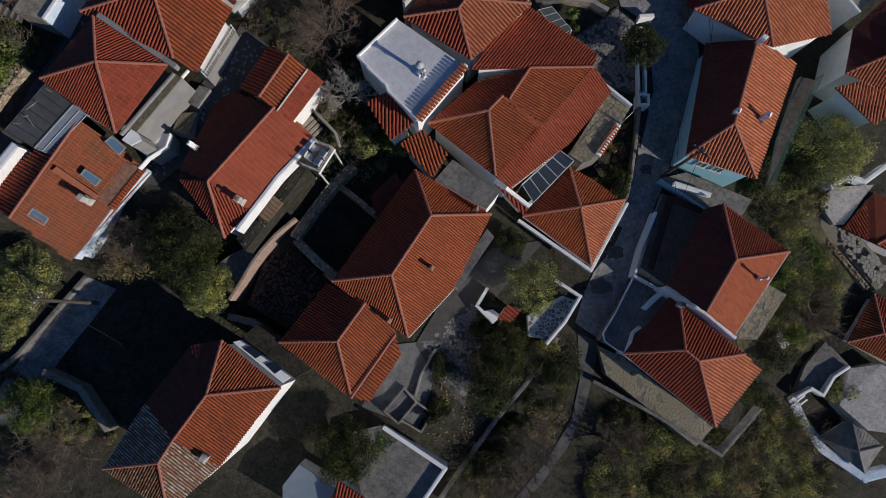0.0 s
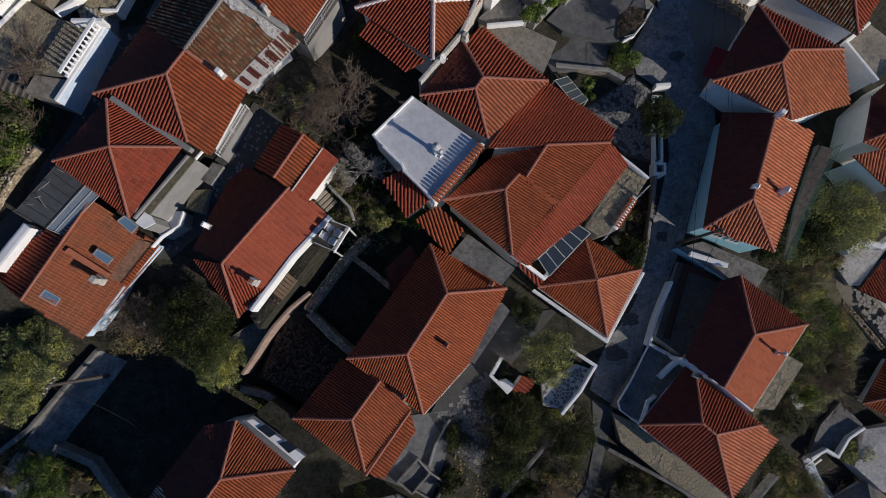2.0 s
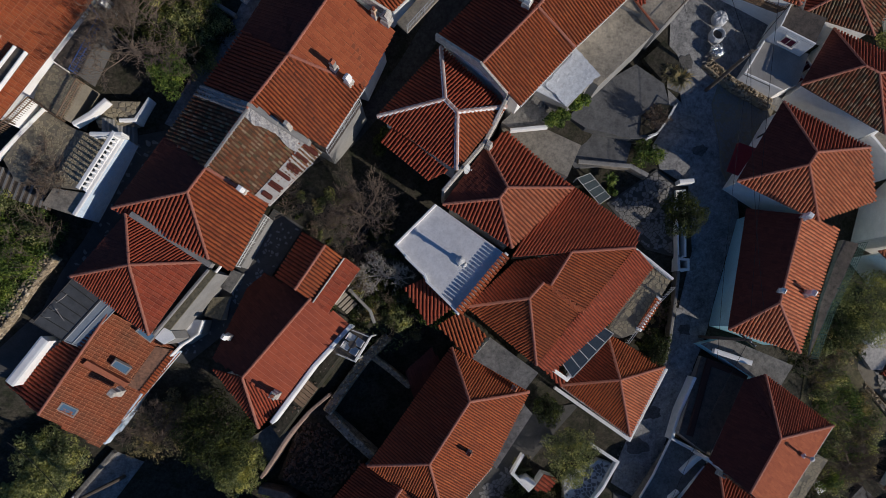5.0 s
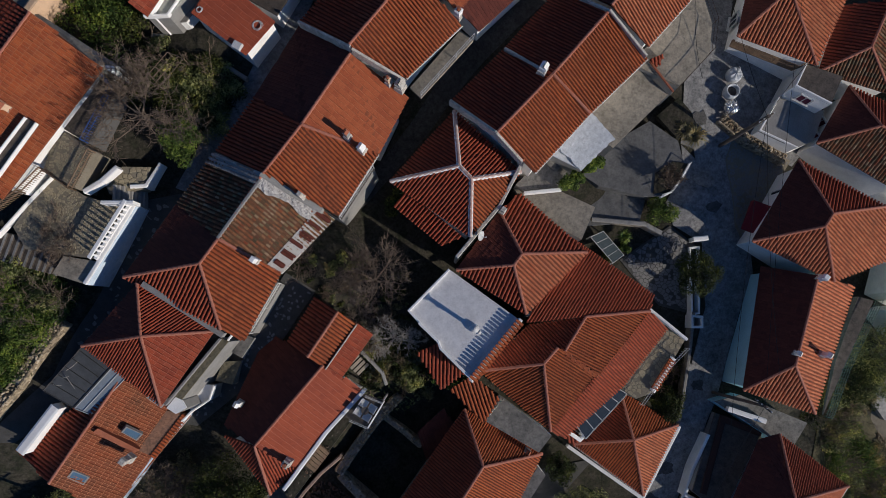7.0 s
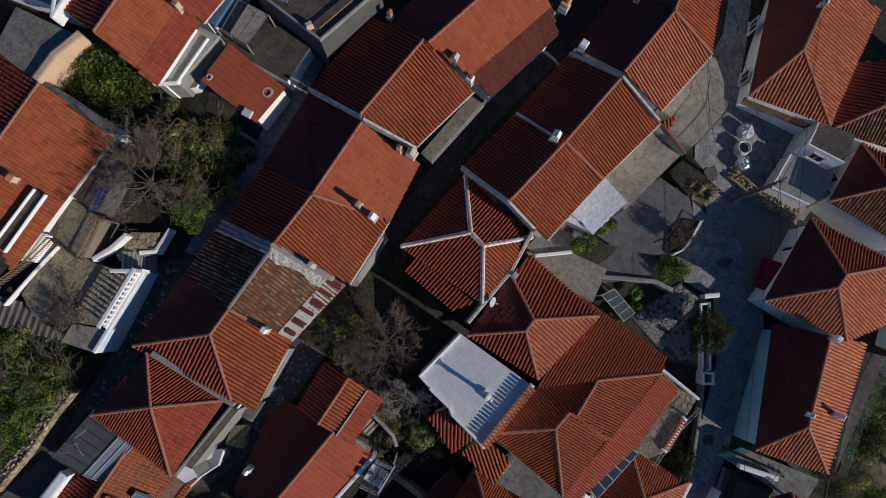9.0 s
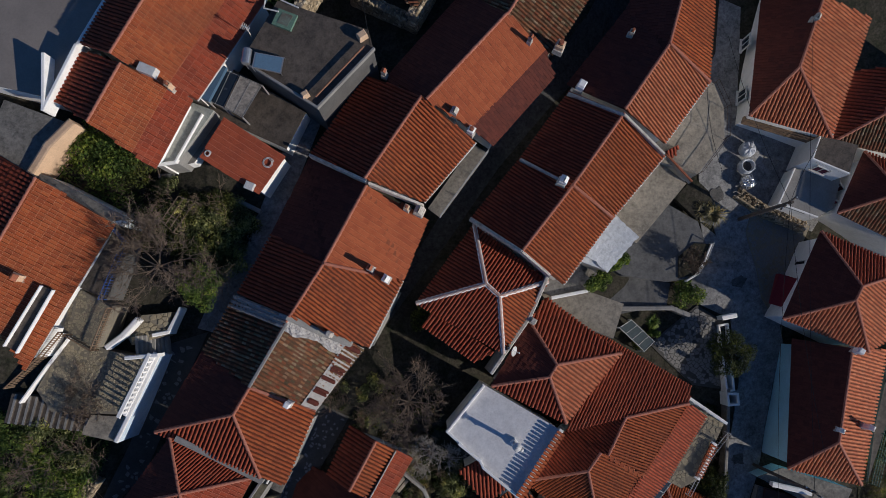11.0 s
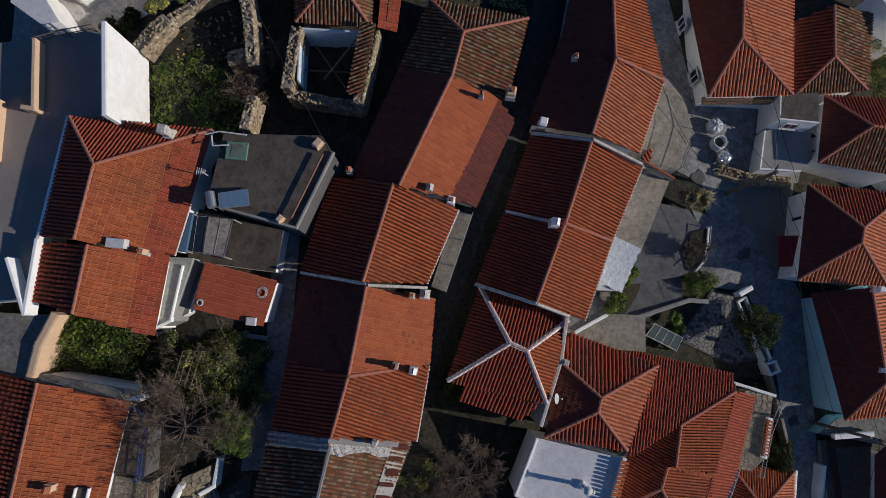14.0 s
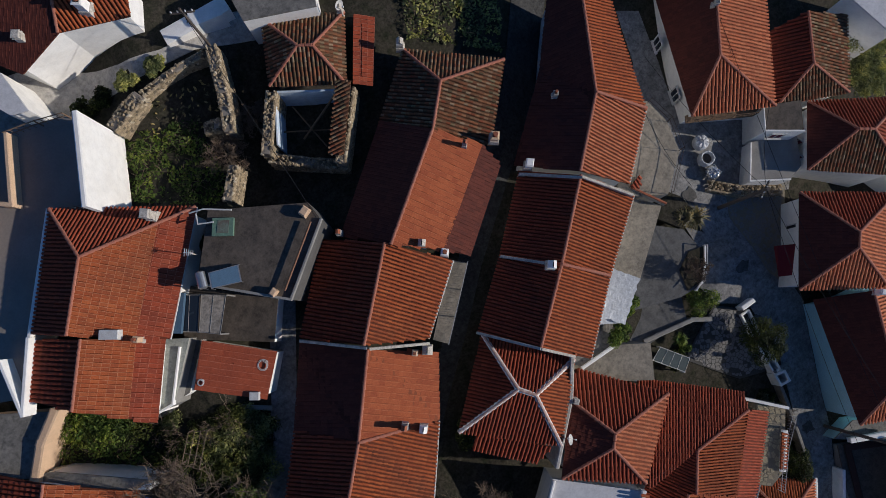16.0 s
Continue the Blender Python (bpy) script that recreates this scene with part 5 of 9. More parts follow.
def road_patch(x, y, r, seed, material):
    """A mended place in a lane: an uneven thin skin of newer or dirtier concrete."""
    rnd = random.Random(seed)
    ring = [(x + math.cos(w) * r * k, y + math.sin(w) * r * k * 0.8) for w, k in ((2 * math.pi * i / 14, rnd.uniform(0.6, 1.1)) for i in range(14))]
    drape("road_patch", "uneven mended patch in a concrete lane", "lane", [(a, b, 0) for a, b in ring], material, 0.125, 0.5)


PATCH_DARK = plain_mat("dirty_patch", (0.11, 0.107, 0.103), (0.06, 0.06, 0.057), 2.0, 0.9, 0.9, 9.0, 0.5, stain=0.8)
PATCH_PALE = plain_mat("mended_patch", (0.3, 0.285, 0.26), (0.17, 0.165, 0.155), 1.6, 0.9, 0.9, 9.0, 0.5, stain=0.8)
for i, (x, y, r, m) in enumerate(((12.6, 2.6, 1.1, PATCH_DARK), (13.6, 5.2, 0.8, PATCH_DARK), (12.3, 0.9, 0.9, PATCH_PALE), (14.8, 8.2, 0.7, PATCH_PALE), (15.9, 11.4, 0.6, PATCH_DARK), (16.1, 16.2, 0.6, PATCH_PALE), (15.7, 20.4, 0.5, PATCH_DARK), (15.6, 26.2, 0.9, PATCH_PALE), (16.4, 24.2, 0.6, PATCH_DARK), (15.3, 30.4, 0.7, PATCH_DARK), (19.4, 32.4, 0.7, PATCH_PALE))):
    road_patch(x, y, r, 300 + i, m)


def stair(label, a, b, width, steps, material, nose=None, name="stairs"):
    """A straight flight from the foot a to the head b."""
    A, B = Vector(a), Vector(b)
    root = thing(name, a, label, "stairs")
    d = Vector((B.x - A.x, B.y - A.y, 0))
    run = d.length / steps
    d.normalize()
    turn = math.degrees(math.atan2(d.y, d.x))
    for i in range(steps):
        z = A.z + (B.z - A.z) * (i + 1) / steps
        p = A + d * run * (i + 0.5)
        st = mesh_ob("step", *box_mesh(p.x, p.y, min(A.z, B.z) - 0.3, run * 1.02, width, z - min(A.z, B.z) + 0.3, turn, 1.0, 0.02), material, root)
        if nose:
            q = A + d * (run * i + 0.06)
            mesh_ob("nosing", *box_mesh(q.x, q.y, z + 0.003, 0.14, width, 0.012, turn, 1, 0.004), nose, st)
    return root


# ---- roof terrace with the saw-tooth shadow ----
top = [(-5.11, 16.88, 2.05), (-2.66, 19.37, 2.05), (1.75, 16.18, 2.05), (-1.24, 12.6, 2.05)]
slab("house", "white house with a flat painted roof terrace", "house", top, PLASTER_ROOF, wall=WALL["white"], lip=0.05)


def tiled_parapet(label, a, b, high, thick, side, style="new"):
    """A low white wall with a row of barrel tiles laid across its top."""
    A, B = Vector(a), Vector(b)
    root = thing("parapet", a, label, "parapet")
    d = B - A
    turn = math.degrees(math.atan2(d.y, d.x))
    m = (A + B) / 2
    mesh_ob("wall_body", *box_mesh(m.x, m.y, m.z - 0.3, d.length + thick, thick, high + 0.3, turn), WALL["white"], root)
    n = int(d.length / 0.24)
    x = d.normalized()
    s = Vector((-x.y, x.x, 0)) * side
    for i in range(n):
        p = A + d * ((i + 0.5) / n) + Vector((0, 0, high))
        v, f = [], []
        for t, up, r in ((-thick * 0.9, 0.16, 0.085), (thick * 1.2, 0.02, 0.105)):
            for k in range(6):
                w = math.pi * k / 5
                v.append(p + s * t + x * math.cos(w) * r + Vector((0, 0, up + math.sin(w) * r)))
        f = [(k, k + 1, k + 7, k + 6) for k in range(5)] + [(5, 4, 3, 2, 1, 0), (6, 7, 8, 9, 10, 11)]
        mesh_ob("tile", v, f, TILE[style], root)
    return root


tiled_parapet("white parapet capped with orange barrel tiles", top[2], top[3], 0.26, 0.26, 1)
wall_run("low white rim of a roof terrace", [(-4.35, 15.99, 2.2), (-5.11, 16.82, 2.2), (-2.66, 19.3, 2.2)], 0.13, WALL["white"], foot=0.4, name="parapet", category="parapet")
wall_run("low white parapet of a roof terrace", [(-4.45, 16.02, 2.3), (-3.31, 14.93, 2.3), (-3.14, 14.49, 2.3), (-1.26, 12.64, 2.3)], 0.14, WALL["white"], foot=0.4, name="parapet", category="parapet")
STEEL = plain_mat("galvanised_steel", (0.55, 0.55, 0.55), (0.4, 0.4, 0.4), 5, 0.5, 0.35, 20, 0.1, 0.8)


def flue_pipe(at, high, r):
    """A round steel flue with a conical cowl on stays."""
    x, y, z = at
    root = thing("flue_pipe", at, "slender steel flue with a round cowl on a terrace", "flue")
    mesh_ob("pipe", *tube_mesh([(x, y, z - 0.1), (x, y, z + high)], [r, r], 12), STEEL, root)
    mesh_ob("base", *box_mesh(x, y, z, r * 3.4, r * 3.4, 0.25, 30), WALL["white"], root)
    mesh_ob("cowl", *tube_mesh([(x, y, z + high + 0.12), (x, y, z + high + 0.16), (x, y, z + high + 0.3)], [r * 2.3, r * 2.3, r * 0.5], 14), METAL_WHITE, root)
    for k in range(3):
        w = 2.1 * k
        mesh_ob("stay", *tube_mesh([(x + math.cos(w) * r, y + math.sin(w) * r, z + high - 0.05), (x + math.cos(w) * r * 1.6, y + math.sin(w) * r * 1.6, z + high + 0.13)], [0.012, 0.012], 4), STEEL, root)


flue_pipe((-1.11, 15.74, 2.05), 1.25, 0.12)
flue_pipe((-0.85, 15.5, 2.05), 1.0, 0.06)
house("lean-to with dark red tiles below a roof terrace", dict(a=(-4.64, 14.2, 1.0), b=(-3.1, 11.81, 0.3), c=(-1.57, 12.94, 0.6), d=(-3.29, 14.8, 1.3)), ["a b c d:red"], wall="white", name="lean_to")
house("low wing with orange mono-pitch tiles", dict(a=(-2.53, 11.77, -0.2), b=(-0.31, 9.55, -0.7), c=(0.69, 11.17, -0.5), d=(-1.03, 12.68, -0.1)), ["a b c d:new"], wall="white", name="house_wing")
slab("flat_roof", "pale concrete flat roof of a low wing", "roof", [(-0.16, 9.56, -1.3), (1.05, 10.96, -1.3), (4.22, 8.63, -1.3), (3.34, 7.54, -1.3)], CONCRETE, wall=WALL["white"])
slab("flat_roof", "narrow concrete strip roof along a tiled eave", "roof", [(1.02, 2.69, -2.6), (3.47, 6.36, -2.6), (3.97, 5.77, -2.6), (1.48, 2.15, -2.6)], CONCRETE, wall=WALL["white"])

def crumpled_sheet(label, at, nu, nv, material, fold=0.13):
    """A creased plastic sheet over a surface; at(u, v) gives its bed for u and v from 0 to 1."""
    v, f = [], []
    for j in range(nv + 1):
        for i in range(nu + 1):
            p = at(i / nu, j / nv)
            h = abs(noise.noise((p.x * 2.6, p.y * 2.6, 3.0))) + 0.6 * abs(noise.noise((p.x * 6.3, p.y * 6.3, 8.0)))
            v.append(p + Vector((noise.noise((p.x * 3, p.y * 3, 1)) * 0.1, noise.noise((p.x * 3, p.y * 3, 5)) * 0.1, 0.07 + fold * h)))
    f = [(j * (nu + 1) + i, j * (nu + 1) + i + 1, (j + 1) * (nu + 1) + i + 1, (j + 1) * (nu + 1) + i) for j in range(nv) for i in range(nu)]
    ob = tagged(mesh_ob("plastic_sheet", v, f, material), label, "plastic sheet")
    sol = ob.modifiers.new("thick", "SOLIDIFY")
    sol.thickness = 0.02
    return ob


# glass lean-to roof with its frame
GLASS, gnt, gb = nodes_of("dark_glass", 0.12)
gb.inputs["Base Color"].default_value = (0.02, 0.028, 0.04, 1)
gb.inputs["Specular IOR Level"].default_value = 0.5
gn = noise_node(gnt, 3.0)
gnt.links.new(ramp(gnt, gn.outputs["Fac"], [(0.3, (0.06, 0.06, 0.06)), (0.7, (0.3, 0.3, 0.3))]), gb.inputs["Roughness"])
FRAME = plain_mat("grey_aluminium", (0.4, 0.41, 0.42), (0.28, 0.28, 0.28), 5, 0.4, 0.5)


def glazed_roof(label, corners, bays, name="glass_roof", sheet=None, frame_mat=None, bar=0.06):
    """A sloping sheet roof in bays: each pane of its own between bars; corners run a-b along one long side, c-d back."""
    a, b, c, d = (Vector(p) for p in corners)
    root = thing(name, corners[0], label, "roof")
    n = (b - a).cross(d - a).normalized()
    n = n if n.z > 0 else -n
    for i in range(bays):
        q = [a.lerp(b, i / bays), a.lerp(b, (i + 1) / bays), d.lerp(c, (i + 1) / bays), d.lerp(c, i / bays)]
        q = [p + (sum(q, Vector()) / 4 - p) * 0.03 for p in q]
        mesh_ob("pane", [p for p in q] + [p - n * 0.02 for p in q], [(0, 1, 2, 3), (7, 6, 5, 4), (0, 4, 5, 1), (1, 5, 6, 2), (2, 6, 7, 3), (3, 7, 4, 0)], sheet or GLASS, root)
    for i in range(bays + 1):
        p, q = a.lerp(b, i / bays), d.lerp(c, i / bays)
        mesh_ob("bar", *tube_mesh([p + n * 0.01, q + n * 0.01], [bar * 0.6] * 2, 4), frame_mat or FRAME, root)
    for p, q in ((a, b), (d, c)):
        mesh_ob("rail", *tube_mesh([p + n * 0.01, q + n * 0.01], [bar * 0.8] * 2, 4), frame_mat or FRAME, root)
    for p in (a, b, c, d):
        mesh_ob("post", *tube_mesh([p - n * 0.03, (p.x, p.y, ground_z(p.x, p.y) - 0.2)], [0.05, 0.05], 6), frame_mat or FRAME, root)
    return root


glazed_roof("dark glazed lean-to roof in a grey metal frame", [(5.87, 9.36, -2.0), (8.54, 11.81, -2.0), (9.62, 11.2, -2.5), (6.72, 8.21, -2.5)], 5, sheet=plain_mat("sooty_glass", (0.035, 0.045, 0.06), (0.02, 0.026, 0.035), 2, 0.5, 0.06, relief=0.02))
house("narrow lean-to strip with red tiles above a garden", dict(a=(3.91, 9.65, -2.4), b=(6.1, 7.53, -3.6), c=(6.61, 8.23, -3.4), d=(4.25, 10.01, -2.2)), ["a b c d:red"], wall="white", name="lean_to")
wall_run("white coping wall under a tiled eave", [(4.0, 9.75, -2.1), (6.41, 8.06, -2.9), (9.34, 11.29, -2.6)], 0.22, WALL["white"], foot=0.8, name="parapet", category="parapet")
SPLIT_CANE = plain_mat("split_cane", (0.5, 0.46, 0.4), (0.34, 0.31, 0.27), 3.0, 0.6)
SHEET = plain_mat("dark_reed_mat", (0.105, 0.11, 0.115), (0.06, 0.062, 0.065), 1.5, 0.7, 0.8, 30.0)
glazed_roof("grey reed canopy on wooden battens", [(-24.8, 14.92, 2.3), (-27.46, 11.96, 1.9), (-25.63, 10.91, 1.75), (-23.1, 13.59, 2.2)], 6, "canopy", SHEET, plain_mat("grey_batten", (0.07, 0.068, 0.066), (0.045, 0.045, 0.045), 3, 0.6), 0.05)
for a_, b_ in (((-25.9, 13.2, 2.3), (-25.2, 13.75, 2.34)), ((-26.2, 12.75, 2.2), (-25.75, 12.85, 2.26)), ((-26.75, 12.35, 2.14), (-26.2, 12.3, 2.2)), ((-24.75, 14.55, 2.45), (-24.3, 14.3, 2.42)), ((-26.0, 12.9, 2.2), (-25.4, 12.1, 2.16))):
    tagged(mesh_ob("split_cane", *tube_mesh([a_, Vector(a_).lerp(Vector(b_), 0.5) + Vector((0.04, -0.03, 0.05)), b_], [0.016, 0.022, 0.012], 5), SPLIT_CANE), "pale split cane lying on a dark canopy", "cane", "loose canes")
glazed_roof("sloping pale glass awning with a white edge", [(-23.03, 13.55, 2.2), (-22.21, 12.93, 2.1), (-24.58, 10.49, 1.7), (-25.55, 10.88, 1.75)], 2, "glass_awning", plain_mat("frosted_glass", (0.3, 0.34, 0.38), (0.2, 0.24, 0.28), 2, 0.5, 0.25))
wall_run("white painted parapet at a house corner", [(-26.72, 10.83, 2.0), (-28.43, 8.48, 2.0)], 0.5, WALL["white"], name="parapet", category="parapet")

# stone-paved terrace beside the big hipped house, with its white walls
tp = [(12.04, 15.97, -2.05), (13.66, 14.98, -2.05), (11.35, 11.35, -2.05), (10.1, 10.9, -2.05), (9.2, 11.5, -2.05)]
ob = slab("terrace", "terrace paved with pale irregular stones", "terrace", tp, JOINT_MID, wall=None, kind="structure")
flagstones(ob, tp, 0.42, FLAG_PALE, 8, lambda x, y: -2.05, 0.025)
wall_run("white coping wall round a paved terrace", [(11.15, 16.89, -1.6), (12.21, 16.02, -1.6), (13.5, 14.93, -1.6)], 0.16, WALL["white"])
post_rail("blue-grey iron railing of a terrace", [(13.5, 14.31, -2.0), (12.03, 12.89, -2.0), (10.3, 10.6, -2.0)], 0.95, FRAME)

wall_run("white painted ledge under a tiled eave", [(6.0, 7.25, -4.75), (11.2, 3.62, -4.95), (14.0, 8.55, -4.95)], 0.2, WALL["white"], foot=0.5, name="ledge", category="ledge")

# wall, planter and steps along the lane
wall_run("pale concrete wall along the lane", [(14.94, 16.69, -3.83), (14.82, 14.04, -4.5), (14.44, 10.77, -5.12), (14.03, 8.75, -5.34)], 0.2, CONCRETE)
wall_run("white masonry planter beside the lane", [(14.76, 16.5, -3.7), (15.48, 16.42, -3.7), (15.45, 15.71, -3.7), (14.77, 15.71, -3.7), (14.76, 16.5, -3.7)], 0.14, WALL["white"], name="planter", category="planter")
wall_run("long white planter strip under a citrus tree", [(14.62, 21.3, -3.2), (15.25, 21.35, -3.2), (15.35, 16.7, -3.9), (14.85, 16.6, -3.9), (14.62, 21.3, -3.2)], 0.12, WALL["white"], name="planter", category="planter", foot=1.2)
wall_run("white gate pier and wall stub", [(14.72, 21.85, -2.45), (15.55, 21.93, -2.54)], 0.28, WALL["white"])
wall_run("rough stone wall of a walled garden", [(7.5, 23.17, -2.0), (11.07, 22.87, -2.1), (12.22, 22.3, -2.3)], 0.26, WALL["stone"], WALL["grey"])
wall_run("curved white garden kerb with a hoop rail", [(14.04, 26.95, -1.2), (13.41, 25.86, -1.2), (12.71, 24.96, -1.2), (12.0, 24.61, -1.2)], 0.1, WALL["white"], foot=0.3)
post_rail("white iron hoop railing round a bed", [(14.04, 26.95, -1.2), (13.41, 25.86, -1.2), (12.71, 24.96, -1.2), (11.93, 24.69, -1.2)], 0.45, METAL_WHITE, step=9, rod=0.014, rails=1, post=1.0)

# concrete roofs and yards behind the upper row
slab("flat_roof", "grey concrete flat roof with iron fence posts", "roof", [(9.13, 32.55, 2.6), (13.12, 37.31, 2.6), (13.95, 36.93, 2.6), (14.43, 35.28, 2.5), (14.18, 33.22, 2.5), (12.17, 31.14, 2.4)], CONCRETE_WARM, wall=WALL["grey"])
slab("flat_roof", "stained concrete terrace roof beside a row", "roof", [(5.19, 28.89, 2.1), (9.3, 32.97, 2.1), (11.59, 30.72, 2.0), (7.91, 27.19, 2.0)], CONCRETE_WARM, wall=WALL["grey"])
post_rail("rusty iron fence round a flat roof", [(13.87, 36.82, 2.6), (14.42, 35.2, 2.5), (14.11, 33.22, 2.5), (12.17, 31.14, 2.4)], 1.0, plain_mat("rusty_iron", (0.09, 0.06, 0.045), (0.05, 0.045, 0.04), 8, 0.6), step=9, rod=0.009, rails=2, post=1.8)
house("small shed roof with brown tiles on a terrace edge", dict(a=(10.14, 32.69, 3.0), b=(11.02, 33.05, 3.0), c=(10.93, 32.55, 2.6), d=(10.56, 32.33, 2.6)), ["a b c d:red"], wall="grey", name="shed", eave=0.05)
wall_run("tile-capped party wall across a flat roof", [(10.24, 32.59, 2.72), (11.67, 30.73, 2.55)], 0.12, WALL["grey"], CLAY, foot=0.5, name="parapet", category="parapet")
TARP = plain_mat("white_tarpaulin", (0.62, 0.64, 0.66), (0.45, 0.47, 0.5), 1.6, 0.5, 0.35, 4.0, 1.0)
slab("shed", "lean-to shed under a crumpled white plastic sheet", "shed", [(2.82, 26.87, 3.2), (5.69, 29.4, 3.2), (7.53, 27.51, 3.0), (5.69, 25.54, 2.8)], TARP, wall=WALL["grey"])
def tarp_bed(u, v):
    a, b, c, d = (Vector(p) for p in ((4.2, 26.75, 3.22), (6.25, 29.1, 3.2), (7.75, 27.5, 3.02), (5.62, 25.5, 2.82)))
    return a.lerp(b, u).lerp(d.lerp(c, u), v)


crumpled_sheet("creased white plastic sheet over a lean-to roof", tarp_bed, 40, 32, TARP, 0.03)
# Shade and sun painted in: darker grey for this slab, paler for the next.
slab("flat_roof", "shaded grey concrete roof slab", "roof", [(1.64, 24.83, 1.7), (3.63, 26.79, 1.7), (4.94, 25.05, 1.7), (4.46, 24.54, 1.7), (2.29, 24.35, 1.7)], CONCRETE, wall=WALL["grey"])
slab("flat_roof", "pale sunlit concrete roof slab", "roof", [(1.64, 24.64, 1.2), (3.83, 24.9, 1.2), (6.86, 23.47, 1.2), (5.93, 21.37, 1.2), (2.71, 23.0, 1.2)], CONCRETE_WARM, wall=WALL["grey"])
wall_run("white edge beam of a concrete roof", [(2.26, 24.28, 1.85), (4.51, 24.51, 1.85)], 0.18, WALL["white"], foot=0.4, name="parapet", category="parapet")
slab("terrace", "raised concrete yard with planting beds", "terrace", [(6.62, 26.17, -1.3), (8.64, 28.37, -1.3), (11.44, 29.98, -1.3), (13.36, 28.58, -1.3), (13.76, 26.78, -1.3), (12.51, 24.75, -1.3), (10.87, 24.67, -1.3), (7.77, 25.38, -1.3)], YARD, kind="structure")
slab("terrace", "sunken smooth concrete yard", "yard", [(6.19, 24.36, -2.2), (8.02, 26.05, -2.2), (11.23, 24.56, -2.2), (10.79, 23.08, -2.2), (7.14, 22.76, -2.2)], YARD, kind="structure")
slab("planting_bed", "dark soil bed inside a white hoop rail", "bed", [(11.5, 24.85, -1.22), (12.6, 24.95, -1.22), (13.35, 25.9, -1.22), (13.95, 26.95, -1.22), (12.9, 27.1, -1.22), (11.7, 26.3, -1.22)], EARTH, down=0.15)
slab("planting_bed", "dark soil bed with dry plants by a lane", "bed", [(11.9, 30.3, -1.1), (13.2, 28.75, -1.1), (14.75, 29.1, -1.3), (14.3, 30.6, -1.1), (13.4, 31.6, -1.0)], EARTH, down=0.3)
drape("road_verge", "worn concrete edge of a lane beside a yard", "lane", [(14.0, 28.6), (15.6, 27.2), (15.9, 24.6), (15.8, 21.6), (13.4, 22.9), (12.9, 24.5), (13.9, 26.2), (14.2, 27.3)], ROADWAY, 0.07)
stair("narrow concrete steps beside a shed", (5.36, 25.44, 0.6), (3.76, 26.55, 2.2), 0.9, 8, CONCRETE)
glazed_roof("wire-glass cold frame by a garden wall", [(7.17, 21.89, -1.6), (8.76, 20.12, -1.9), (9.61, 20.7, -2.2), (8.18, 22.33, -2.0)], 4, "cold_frame", plain_mat("cloudy_glass", (0.09, 0.11, 0.11), (0.06, 0.075, 0.075), 2, 0.6, 0.3), METAL_WHITE, 0.03)

# ---- house with the parapet: details ----
wall_run("sunlit white parapet wall along a tiled eave", [(-8.04, 11.74, 0.95), (-10.32, 9.23, 0.95), (-12.83, 5.83, 0.8)], 0.22, WALL["white"], foot=1.3, name="parapet", category="parapet")
wall_run("pale mortar seam down the middle of a roof", [(-8.33, 15.95, 2.13), (-10.2, 13.24, 2.09)], 0.07, CHALK, foot=0.12, name="mortar_seam", category="mortar seam")
ob = slab("balcony", "small dark balcony floor in a white frame", "balcony", [(-8.2, 11.68, 0.6), (-6.73, 11.14, 0.6), (-7.72, 9.52, 0.6), (-9.2, 10.15, 0.6)], DARK_ROOF, down=0.14)
for p in ((-6.82, 11.1), (-7.74, 9.62)):
    mesh_ob("post", *tube_mesh([(p[0], p[1], ground_z(*p) - 0.2), (p[0], p[1], 0.55)], [0.07, 0.07], 8), METAL_WHITE, ob)
post_rail("thin white railing round a small balcony", [(-7.85, 11.5, 0.6), (-6.76, 11.08, 0.6), (-7.7, 9.57, 0.6), (-8.83, 10.05, 0.6)], 0.95, METAL_WHITE, step=0.13, rod=0.01)
wall_run("white kerb at the edge of a small balcony", [(-6.72, 11.1, 0.68), (-7.7, 9.5, 0.68)], 0.07, WALL["white"], foot=0.2, name="kerb", category="kerb")
slab("terrace", "narrow earthen terrace under a white wall", "terrace", [(-8.36, 11.56, -0.5), (-8.88, 9.82, -0.5), (-11.26, 6.58, -0.7), (-12.77, 4.57, -0.8), (-13.39, 5.41, -0.8)], EARTH, kind="structure")
wall_run("low white wall under a cap of orange tiles", [(12.6, 13.55, -1.93), (11.25, 11.55, -1.93)], 0.34, WALL["white"], foot=0.4)
PINK_RENDER = plain_mat("pinkish_render", (0.42, 0.3, 0.24), (0.28, 0.2, 0.16), 1.5, 0.8, 0.9, 9.0, 0.5, stain=0.6)
wall_run("curved pinkish garden wall above a ruin", [(-9.95, 7.0, -2.5), (-11.2, 5.95, -2.5), (-12.3, 4.72, -2.6), (-12.95, 3.85, -2.8), (-13.75, 2.6, -3.1), (-14.5, 1.5, -3.4)], 0.2, PINK_RENDER)

PALE_WOOD = plain_mat("bleached_plank", (0.42, 0.38, 0.31), (0.27, 0.24, 0.2), 2.2, 0.7, 0.9, 14.0, 0.5, stain=0.5)
root = thing("plank_steps", (-8.4, 13.2, -1.3), "bleached plank steps between two houses", "steps")
for k in range(7):
    mesh_ob("board", *box_mesh(-9.15 + 0.2 * k, 13.75 - 0.2 * k, ground_z(-9.15 + 0.2 * k, 13.75 - 0.2 * k) - 0.1, 0.2, 1.0, 0.3, -45, 1.0, 0.012), PALE_WOOD, root)
wall_run("low pale wall along plank steps", [(-8.3, 14.1, -0.75), (-7.0, 12.75, -1.0), (-6.75, 12.0, -1.2)], 0.16, WALL["grey"], foot=0.6)

